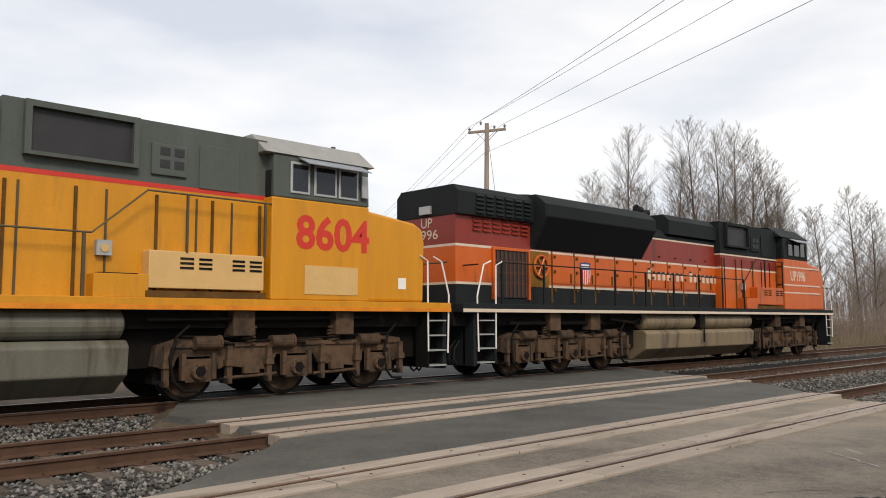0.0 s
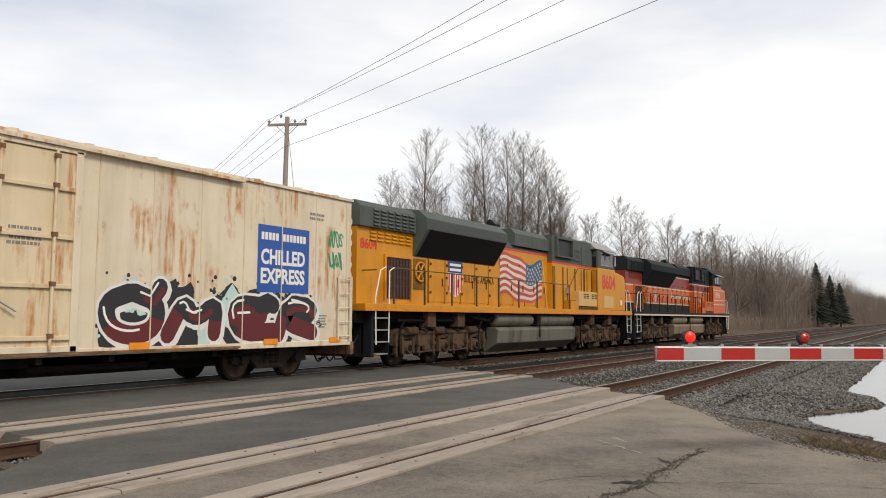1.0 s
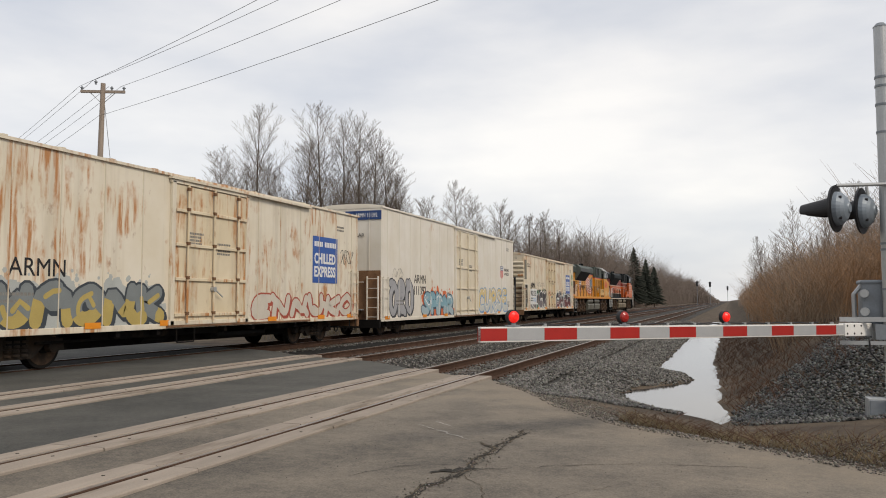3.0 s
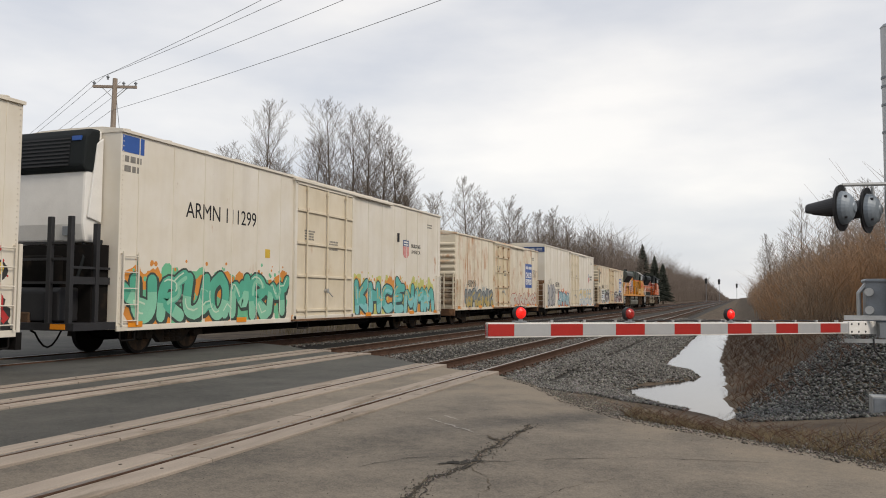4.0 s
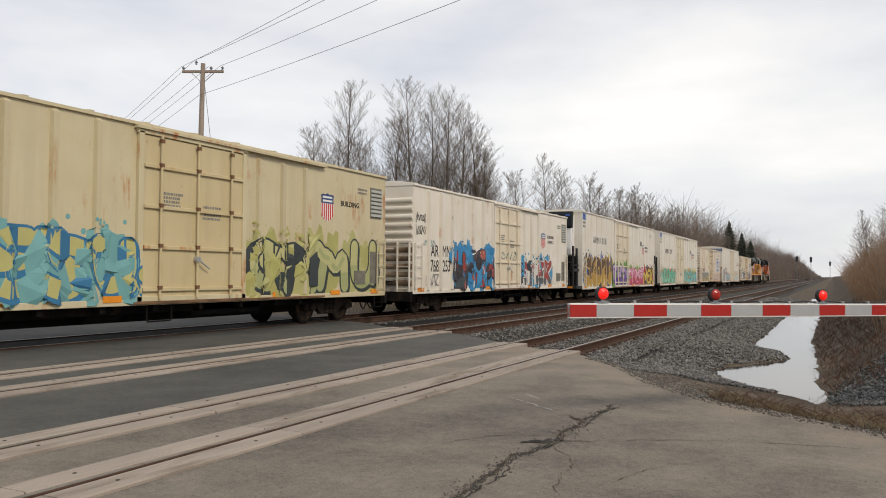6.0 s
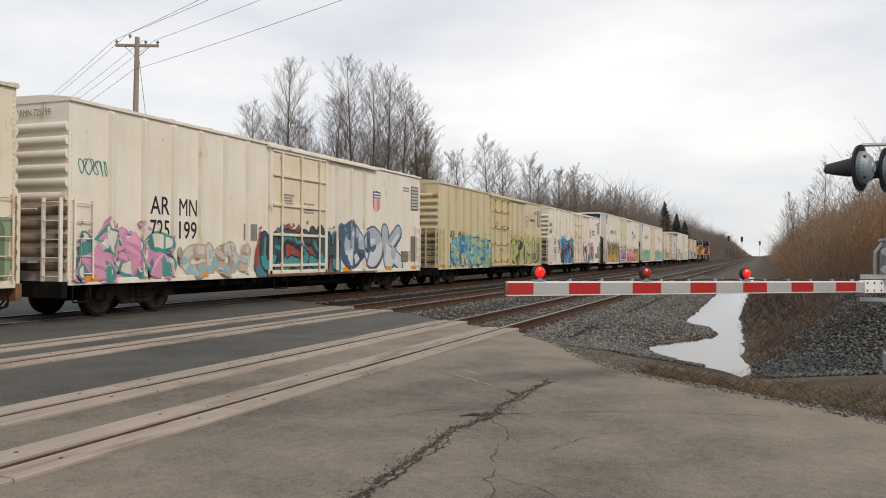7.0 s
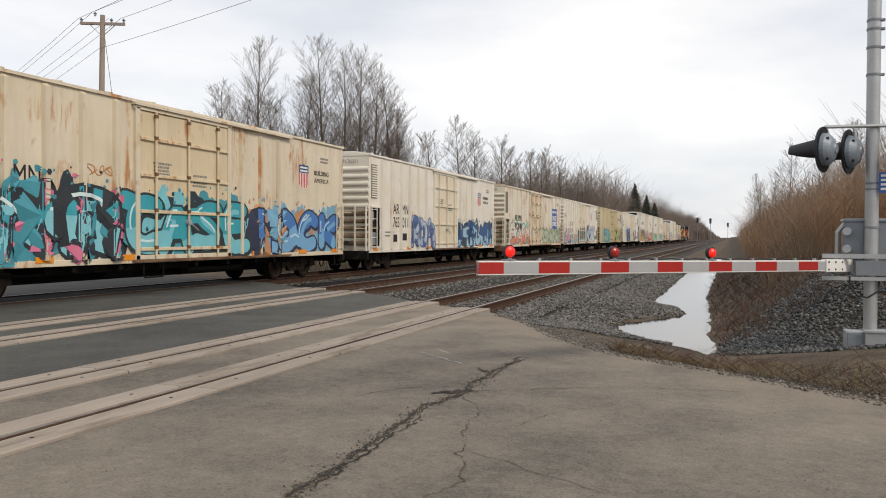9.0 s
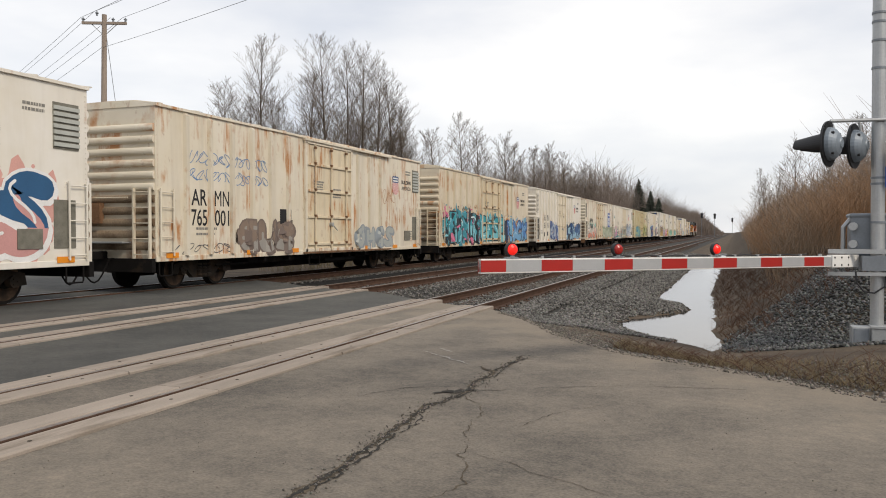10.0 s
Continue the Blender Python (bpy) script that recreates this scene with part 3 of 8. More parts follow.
def build_tracks():
    rng = np.random.default_rng(3)
    tie_mesh = Build().box(-1.3, 1.3, -0.115, 0.115, -0.17, 0, TIE).mesh("tie")
    plate = Build()
    for s in (-1, 1):
        plate.box(s * 0.7175 - 0.17, s * 0.7175 + 0.17, -0.09, 0.09, 0, 0.014, RAIL_RUST)
        for d in (-0.1, 0.1):
            plate.cyl((s * 0.7175 + d, 0.04, 0.01), (s * 0.7175 + d, 0.04, 0.05), 0.014, RAIL_RUST, 6)
    plate_mesh = plate.mesh("tie_plate")
    for name, xc in TRACKS.items():
        track = tagged(empty("track_" + name), "rusty steel rails on wooden ties in grey ballast", "railway track", kind="structure")
        for s in (-1, 1):
            b = Build()
            prof = [(x + xc + s * 0.7175, z) for x, z in RAIL_PROFILE]
            b.prism(prof, -120, 1600, RAIL_RUST)
            part("rail", b, track)
            c = Build()
            c.box(xc + s * 0.7175 - 0.027, xc + s * 0.7175 + 0.027, -120, 1600, 0.0, 0.003, RAIL_TOP)
            part("rail_head", c, track, "worn bright running surface")
        y_on, y_off = edge_y(RIGHT_EDGE, xc) + 0.3, edge_y(LEFT_EDGE, xc) - 0.3
        yy = [y_on + 0.53 * i for i in range(170)] + [y_off - 0.53 * i for i in range(16)]
        for y in yy:
            m = pose(xc + rng.uniform(-0.05, 0.05), y, -0.175 + rng.uniform(-0.008, 0.012), 0, 0, rng.uniform(-1.2, 1.2))
            t = part("tie", tie_mesh, track, m=m)
            if y < y_on + 22:
                part("tie_plate", plate_mesh, t)
        b = Build()
        # the train's bed is widened and blackened to paint the shadow beneath and behind it
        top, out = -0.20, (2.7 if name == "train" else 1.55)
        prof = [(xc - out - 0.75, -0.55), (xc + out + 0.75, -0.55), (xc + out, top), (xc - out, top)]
        bed = BED_SHADED if name == "train" else BED
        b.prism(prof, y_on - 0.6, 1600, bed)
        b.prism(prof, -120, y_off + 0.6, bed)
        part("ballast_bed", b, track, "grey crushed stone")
    # loose stones
    n = 96000
    pts, sizes = [], []
    while len(pts) < n:
        d = rng.random()
        y = 13.2 + 52 * d ** 1.9
        x = rng.uniform(-13.4, -0.9) if rng.random() < 0.6 else rng.uniform(-4.4, -0.9)
        if y < edge_y(RIGHT_EDGE, x) + rng.uniform(0.0, 0.5):
            continue
        near = min(abs(x - c) for c in TRACKS.values())
        z = -0.185 if near < 1.55 else -0.2 - (near - 1.55) * 0.30
        if x > -3.7:
            if x > shores(y)[0] - rng.uniform(0.0, 0.25):
                continue
            z = height(x, y) + 0.005
        pts.append((x, y, z + rng.uniform(-0.012, 0.02)))
        sizes.append(rng.uniform(0.014, 0.037) * (1 + 0.6 * d))
    p, s = np.array(pts), np.array(sizes)
    tagged(new("ballast_stones", rocks(p, s, STONE, "ballast_stones", rng)), "loose grey crushed ballast stones between the rails", "ballast", kind="stuff")
    pts = []
    while len(pts) < 12000:
        x, y = rng.uniform(-16, -7.2), rng.uniform(-1, 8)
        if y < edge_y(LEFT_EDGE, x) - 0.15:
            pts.append((x, y, -0.2 + rng.uniform(-0.012, 0.02)))
    tagged(new("ballast_stones", rocks(np.array(pts), rng.uniform(0.02, 0.045, 12000), STONE, "ballast_stones", rng)), "loose grey crushed ballast stones beside the road", "ballast", kind="stuff")


def build_puddle():
    b = Build()
    ys = [12.4, 14, 16, 18, 20, 24, 30, 40, 55, 72]
    for ya, yb in zip(ys, ys[1:]):
        b.face([(-2.6, ya, WATER_Z), (0.3, ya, WATER_Z), (0.3, yb, WATER_Z), (-2.6, yb, WATER_Z)], WATER)
    tagged(new("water", b.mesh("water")), "still puddle reflecting the pale sky in the ditch", "puddle", kind="structure")


# ---- train ----
SPEED = 26.9
TRAIN = []


def wheel_mesh(r, w=0.13):
    b = Build()
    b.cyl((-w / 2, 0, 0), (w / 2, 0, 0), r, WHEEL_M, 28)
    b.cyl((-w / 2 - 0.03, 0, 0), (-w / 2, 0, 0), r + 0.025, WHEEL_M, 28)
    b.cyl((w / 2, 0, 0), (w / 2 + 0.012, 0, 0), r * 0.86, TRUCK_DIRT, 24)
    b.cyl((w / 2 + 0.012, 0, 0), (w / 2 + 0.05, 0, 0), 0.15, WHEEL_M, 16)
    return b.mesh("wheel")


SHARED = {}


def freight_truck(car, y):
    """A two-axle truck: side frames, bolster, springs, bearing caps, wheels."""
    if "frame" not in SHARED:
        b = Build()
        prof = [(-1.25, 0.38), (-1.2, 0.62), (-0.95, 0.66), (-0.5, 0.78), (0.5, 0.78), (0.95, 0.66), (1.2, 0.62), (1.25, 0.38), (1.05, 0.36), (0.95, 0.52), (0.75, 0.52), (0.42, 0.24), (-0.42, 0.24), (-0.75, 0.52), (-0.95, 0.52), (-1.05, 0.36)]
        b.prism_x(prof, 0.92, 1.06, CAR_TRUCK)
        SHARED["frame"] = b.mesh("side_frame")
        s = Build()
        for dy in (-0.2, 0, 0.2):
            for k in range(4):
                s.cyl((1.06, dy, 0.3 + 0.09 * k), (1.06, dy, 0.35 + 0.09 * k), 0.085, CAR_TRUCK, 10)
        SHARED["spring"] = s.mesh("spring")
        c = Build()
        for dy in (0.0,):
            c.cyl((0.98, dy, 0.46), (1.13, dy, 0.46), 0.12, CAR_TRUCK, 12)
            for k in range(3):
                a = k * 2.1
                c.cyl((1.13, dy + 0.06 * math.cos(a), 0.46 + 0.06 * math.sin(a)), (1.15, dy + 0.06 * math.cos(a), 0.46 + 0.06 * math.sin(a)), 0.018, CAR_TRUCK, 6)
        SHARED["cap"] = c.mesh("bearing_cap")
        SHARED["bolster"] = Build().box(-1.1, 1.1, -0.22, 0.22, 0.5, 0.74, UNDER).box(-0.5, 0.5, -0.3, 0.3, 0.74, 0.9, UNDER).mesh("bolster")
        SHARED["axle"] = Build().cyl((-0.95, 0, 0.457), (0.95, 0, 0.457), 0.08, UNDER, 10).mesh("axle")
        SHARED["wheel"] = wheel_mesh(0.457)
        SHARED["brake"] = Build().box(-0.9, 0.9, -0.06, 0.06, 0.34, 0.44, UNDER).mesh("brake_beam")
    t = part("truck", SHARED["bolster"], car, m=pose(0, y, 0))
    for s in (0, 180):
        part("side_frame", SHARED["frame"], t, m=pose(0, 0, 0, 0, 0, s))
        part("spring", SHARED["spring"], t, m=pose(0, 0, 0, 0, 0, s))
        for dy in (-0.9, 0.9):
            part("bearing_cap", SHARED["cap"], t, m=pose(0, dy, 0, 0, 0, s))
        part("brake_beam", SHARED["brake"], t, m=pose(0, 0.36 if s else -0.36, 0))
        part("axle", SHARED["axle"], t, m=pose(0, 0.9 if s else -0.9, 0))
        for dy in (-0.9, 0.9):
            part("wheel", SHARED["wheel"], t, m=pose(0.75 if not s else -0.75, dy, 0.457, 0, 0, s))


def coupler(car, y, d):
    b = Build()
    b.box(-0.09, 0.09, min(y, y + d * 0.75), max(y, y + d * 0.75), 0.78, 0.98, UNDER)
    b.box(-0.16, 0.16, min(y + d * 0.72, y + d * 1.08), max(y + d * 0.72, y + d * 1.08), 0.72, 1.02, TRUCK_DIRT)
    part("coupler", b, car, bevel=0.03)
    h = Build()
    pts = [(0.35, y + d * 0.1, 0.8)]
    for k in range(9):
        a = k / 8
        pts.append((0.35 - 0.1 * a, y + d * (0.25 + 0.85 * a), 0.8 - 0.55 * math.sin(math.pi * min(1, a * 1.1) * 0.9)))
    h.pipe(pts, 0.022, UNDER)
    part("air_hose", h, car)


def ladder_build(x, y0, y1, z0, z1, rungs, material, out=0.07):
    b = Build()
    for y in (y0, y1):
        b.box(x + out - 0.012, x + out + 0.012, y - 0.02, y + 0.02, z0, z1, material)
        for z in (z0 + 0.05, z1 - 0.05):
            b.box(x - 0.01, x + out, y - 0.015, y + 0.015, z - 0.015, z + 0.015, material)
    for k in range(rungs):
        z = z0 + 0.1 + (z1 - z0 - 0.2) * k / max(1, rungs - 1)
        b.cyl((x + out, y0, z), (x + out, y1, z), 0.013, material, 6)
    return b


def end_ladder(xa, xb, y, z0, z1, rungs, material, d):
    b = Build()
    for x in (xa, xb):
        b.box(x - 0.02, x + 0.02, min(y, y + d * 0.08), max(y, y + d * 0.08), z0, z1, material)
    for k in range(rungs):
        z = z0 + 0.1 + (z1 - z0 - 0.2) * k / max(1, rungs - 1)
        b.cyl((xa, y + d * 0.07, z), (xb, y + d * 0.07, z), 0.013, material, 6)
    return b


# letter skeletons for the sprayed pieces: strokes in a unit box
GLYPHS = {
    "A": [[(0, 0), (0.45, 1), (1, 0)], [(0.2, 0.38), (0.8, 0.38)]],
    "C": [[(0.95, 0.85), (0.5, 1), (0.08, 0.72), (0.08, 0.28), (0.5, 0), (0.95, 0.15)]],
    "E": [[(0.95, 0.95), (0.12, 1), (0.08, 0), (1, 0.05)], [(0.1, 0.5), (0.75, 0.54)]],
    "H": [[(0.08, 1), (0.08, 0)], [(0.92, 1), (0.92, 0)], [(0.08, 0.5), (0.92, 0.55)]],
    "K": [[(0.1, 1), (0.1, 0)], [(1, 1), (0.15, 0.48), (1, 0)]],
    "M": [[(0, 0), (0.12, 1), (0.5, 0.35), (0.88, 1), (1, 0)]],
    "N": [[(0.05, 0), (0.1, 1), (0.9, 0.02), (0.95, 1)]],
    "O": [[(0.5, 1), (0.06, 0.75), (0.06, 0.25), (0.5, 0), (0.94, 0.25), (0.94, 0.75), (0.5, 1)]],
    "R": [[(0.08, 0), (0.08, 1), (0.8, 0.95), (0.85, 0.6), (0.12, 0.45), (1, 0)]],
    "S": [[(0.95, 0.88), (0.45, 1), (0.08, 0.75), (0.85, 0.4), (0.8, 0.08), (0.4, 0), (0, 0.15)]],
    "T": [[(0, 0.95), (1, 1)], [(0.5, 0.97), (0.5, 0)]],
    "U": [[(0.06, 1), (0.08, 0.25), (0.45, 0), (0.88, 0.25), (0.94, 1)]],
    "Z": [[(0.05, 0.95), (0.95, 1), (0.05, 0.02), (1, 0.06)]],
}


def graffiti(car, y0, y1, z0, z1, n, fills, outline, back, x=1.555, seed=1, rib=None, weight=0.17, shine=None, cloud=True, word=None):
    """A sprayed piece on the side that faces +x: a mottled cloud, then fat outlined letters shaded from top to foot."""
    rng = random.Random(seed)
    lift = [0.0]

    def out(y):
        if rib is None:
            return 0.0
        first, step, proud, last = rib
        if y > last:
            return 0.0
        d = abs((y - first + step / 2) % step - step / 2)
        return proud if d < 0.17 else 0.0

    def put(b, ring, layer, material):
        lift[0] += 0.000003
        ring = [(min(y1 + 0.25, max(y0 - 0.25, a)), min(z1 + 0.3, max(z0 - 0.02, c))) for a, c in ring]
        b.face([(x + 0.002 + layer * 0.0016 + lift[0] + out(a), a, c) for a, c in ring], material)

    def smooth(pts):
        """Rounds a skeleton's corners."""
        for _ in range(2):
            new_pts = [pts[0]]
            for p, q in zip(pts, pts[1:]):
                new_pts += [(p[0] * 0.75 + q[0] * 0.25, p[1] * 0.75 + q[1] * 0.25), (p[0] * 0.25 + q[0] * 0.75, p[1] * 0.25 + q[1] * 0.75)]
            pts = new_pts + [pts[-1]]
        return pts

    def stroke(b, pts, w, layer, tones, shift=(0, 0)):
        """A fat line with round ends; the lower part takes the second tone."""
        cut = z0 + (z1 - z0) * (0.42 + 0.10 * math.sin(pts[0][0] * 3))
        pts = [(a + shift[0], c + shift[1]) for a, c in pts]
        left, right = [], []
        for i, p in enumerate(pts):
            a, c = pts[max(0, i - 1)], pts[min(len(pts) - 1, i + 1)]
            d = Vector((c[0] - a[0], c[1] - a[1]))
            d = d.normalized() if d.length else Vector((1, 0))
            left.append((p[0] - d.y * w, p[1] + d.x * w))
            right.append((p[0] + d.y * w, p[1] - d.x * w))
        for i in range(len(pts) - 1):
            tone = tones[0] if pts[i][1] > cut or len(tones) == 1 else tones[1]
            put(b, [left[i], right[i], right[i + 1], left[i + 1]], layer, tone)
        for p in (pts[0], pts[-1]):
            tone = tones[0] if p[1] > cut or len(tones) == 1 else tones[1]
            put(b, [(p[0] + w * 0.98 * math.cos(k * math.pi / 5), p[1] + w * 0.98 * math.sin(k * math.pi / 5)) for k in range(10)], layer, tone)

    base = None
    if cloud and back:
        b = Build()
        count = int((y1 - y0) / 0.11) + 4
        for k in range(count):
            m = back[k % len(back)]
            cy, cz = rng.uniform(y0 + 0.1, y1 - 0.1), z0 + (z1 - z0) * rng.uniform(0.15, 0.80)
            ry, rz = rng.uniform(0.22, 0.45), rng.uniform(0.16, 0.34) * (z1 - z0)
            ring = []
            for i in range(16):
                a = 2 * math.pi * i / 16
                e = 1 + 0.2 * math.sin(4 * a + cy * 3) + rng.uniform(-0.12, 0.12)
                ring.append((cy + ry * e * math.cos(a), cz + rz * e * math.sin(a)))
            put(b, ring, 0, m)
        for k in range(count * 2):
            m = back[rng.randrange(len(back))]
            cy, cz, r = rng.uniform(y0 - 0.1, y1 + 0.1), z0 + (z1 - z0) * rng.uniform(0.2, 1.12), rng.uniform(0.02, 0.07)
            put(b, [(cy + r * math.cos(a), cz + r * math.sin(a)) for a in (0, 1.05, 2.1, 3.14, 4.2, 5.2)], 0, m)
        base = tagged(part("graffiti_background", b, car, "sprayed colour behind the graffiti"), kind="stuff")
        lift[0] += 0.0003
    keys = [k for k in GLYPHS if k not in "TZ"]
    word = word or "".join(rng.choice(keys) for _ in range(max(2, n)))
    step = (y1 - y0) / len(word)
    for i, ch in enumerate(word):
        b = Build()
        wt = min(weight, step * 0.17) * rng.uniform(0.92, 1.08)
        top = z1 - rng.uniform(0, 0.12) * (z1 - z0) - wt - 0.03
        bot = z0 + rng.uniform(0.0, 0.08) * (z1 - z0) + wt + 0.03
        slant, grow_w = rng.uniform(-0.12, 0.16), rng.uniform(1.0, 1.12)
        strokes = []
        for sk in GLYPHS[ch]:
            pts = [(u + rng.uniform(-0.05, 0.05), w + rng.uniform(-0.05, 0.05)) for u, w in sk]
            strokes.append(smooth([(y0 + step * (i + 0.5 + (u - 0.5) * 0.74 * grow_w + slant * (w - 0.5)), bot + (top - bot) * min(1, max(0, w))) for u, w in pts]))
        # barbs that stick out of the letter
        for k in range(rng.choice((1, 1, 2))):
            a, c = rng.choice(rng.choice(strokes))
            d = rng.choice((-1, 1))
            strokes.append([(a, c), (a + d * wt * 1.2, c + rng.uniform(-0.1, 0.15)), (a + d * wt * 2.2, c + rng.uniform(-0.15, 0.25))])
        rimw = 0.035 + 0.12 * wt
        for sk in strokes:
            stroke(b, sk, wt + rimw, 1, [outline], (0.05, -0.05))
        for sk in strokes:
            stroke(b, sk, wt + rimw, 1, [outline])
        lift[0] += 0.0001
        tones = [fills[i % len(fills)], fills[(i + 1) % len(fills)]] if len(fills) > 1 else fills
        tones = fills[:2] if len(fills) == 2 else tones
        for sk in strokes:
            stroke(b, sk, wt, 2, tones)
        # strokes of the fill's other tone, and gleams
        for sk in strokes[:2]:
            if len(fills) > 1 and rng.random() < 0.7:
                k0 = rng.randrange(0, max(1, len(sk) // 2))
                stroke(b, sk[k0:k0 + max(3, len(sk) // 3)], wt * 0.35, 3, [fills[-1]], (wt * 0.3, -wt * 0.3))
        if shine:
            for sk in strokes[:2]:
                k0 = len(sk) // 4
                stroke(b, sk[k0:k0 + max(3, len(sk) // 3)], wt * 0.13, 4, [shine], (-wt * 0.35, wt * 0.45))
        lift[0] += 0.0004
        part("graffiti_letter", b, base or car, "spray-painted graffiti shape")
    return base


def tag_scrawl(car, y0, y1, z0, z1, n, material, x=1.555, seed=1, w=0.016):
    """Thin aerosol handwriting: running loops and hooks in one or two lines."""
    rng = random.Random(seed)
    b = Build()
    lines = 2 if z1 - z0 > 0.75 else 1
    lift = 0.0
    for row in range(lines):
        mid = z0 + (z1 - z0) * (row + 0.5) / lines
        amp = (z1 - z0) / lines * 0.42
        step = (y1 - y0) / max(3, n)
        for i in range(max(3, n)):
            f, p, q = rng.choice((1.0, 1.5, 2.0)), rng.uniform(0, 6.28), rng.uniform(0, 6.28)
            k = 16
            cy, tall = y0 + step * (i + 0.5), amp * rng.uniform(0.55, 1.0)
            pts = []
            for j in range(k + 1):
                u = j / k
                pts.append((cy + step * (u - 0.5) * 0.6 + step * 0.42 * math.sin(6.28 * f * u + p), mid + tall * math.sin(6.28 * u * 1.2 + q)))
            for p0, p1 in zip(pts, pts[1:]):
                d = Vector((p1[0] - p0[0], p1[1] - p0[1]))
                if d.length < 0.004:
                    continue
                d.normalize()
                ny, nz = -d.y * w * 0.7, d.x * w * 0.7
                lift += 0.00001
                b.face([(x + 0.004 + lift, a, c) for a, c in ((p0[0] + ny, p0[1] + nz), (p0[0] - ny, p0[1] - nz), (p1[0] - ny, p1[1] - nz), (p1[0] + ny, p1[1] + nz))], material)
    return tagged(part("graffiti_tag", b, car, "thin aerosol scrawl"), kind="stuff")


def text_bars(name, parent, x, y, z, rows, width, h, gap, material, seed=2):
    """Stencilled writing too small to read, as plain bars."""
    rng = random.Random(seed)
    b = Build()
    for r in range(rows):
        c, end = y + rng.uniform(0, 0.1 * width), y + width * rng.uniform(0.8, 1)
        while c < end:
            w = rng.uniform(0.5, 1.6) * h
            zz = z - r * (h + gap)
            b.box(x, x + 0.003, c, min(end, c + w), zz, zz + h, material)
            c += w + 0.35 * h
    return tagged(part(name, b, parent), kind="stuff")


def shield(parent, x, y, z, w):
    """A shield with a dark blue head over red and white stripes, a plain shape."""
    h = w * 1.3
    outline = ((-0.5, 0.14), (-0.5, -0.16), (-0.42, -0.34), (-0.22, -0.45), (0, -0.5), (0.22, -0.45), (0.42, -0.34), (0.5, -0.16), (0.5, 0.14))
    b = Build()
    b.face([(x + 0.003, y + a * w, z + c * h) for a, c in outline], WHITE)
    e = part("emblem", b, parent, "red, white and blue shield emblem")
    head = ((-0.5, 0.14), (0.5, 0.14), (0.47, 0.30), (0.52, 0.42), (0.36, 0.47), (0.18, 0.44), (0, 0.5), (-0.18, 0.44), (-0.36, 0.47), (-0.52, 0.42), (-0.47, 0.30))
    b = Build()
    b.face([(x + 0.005, y + a * w, z + c * h) for a, c in head], NAVY)
    part("shield_head", b, e)
    for c in (0.32, 0.19):
        part("white_bar", Build().box(x + 0.005, x + 0.008, y - w * 0.38, y + w * 0.38, z + h * c, z + h * (c + 0.07), WHITE), e)
    for k in range(6):
        c = -0.42 + 0.168 * k
        lo = -0.47 + 0.75 * c * c
        part("stripe", Build().box(x + 0.004, x + 0.006, y + (c - 0.045) * w, y + (c + 0.045) * w, z + lo * h, z + 0.13 * h, LRED), e)
    return e


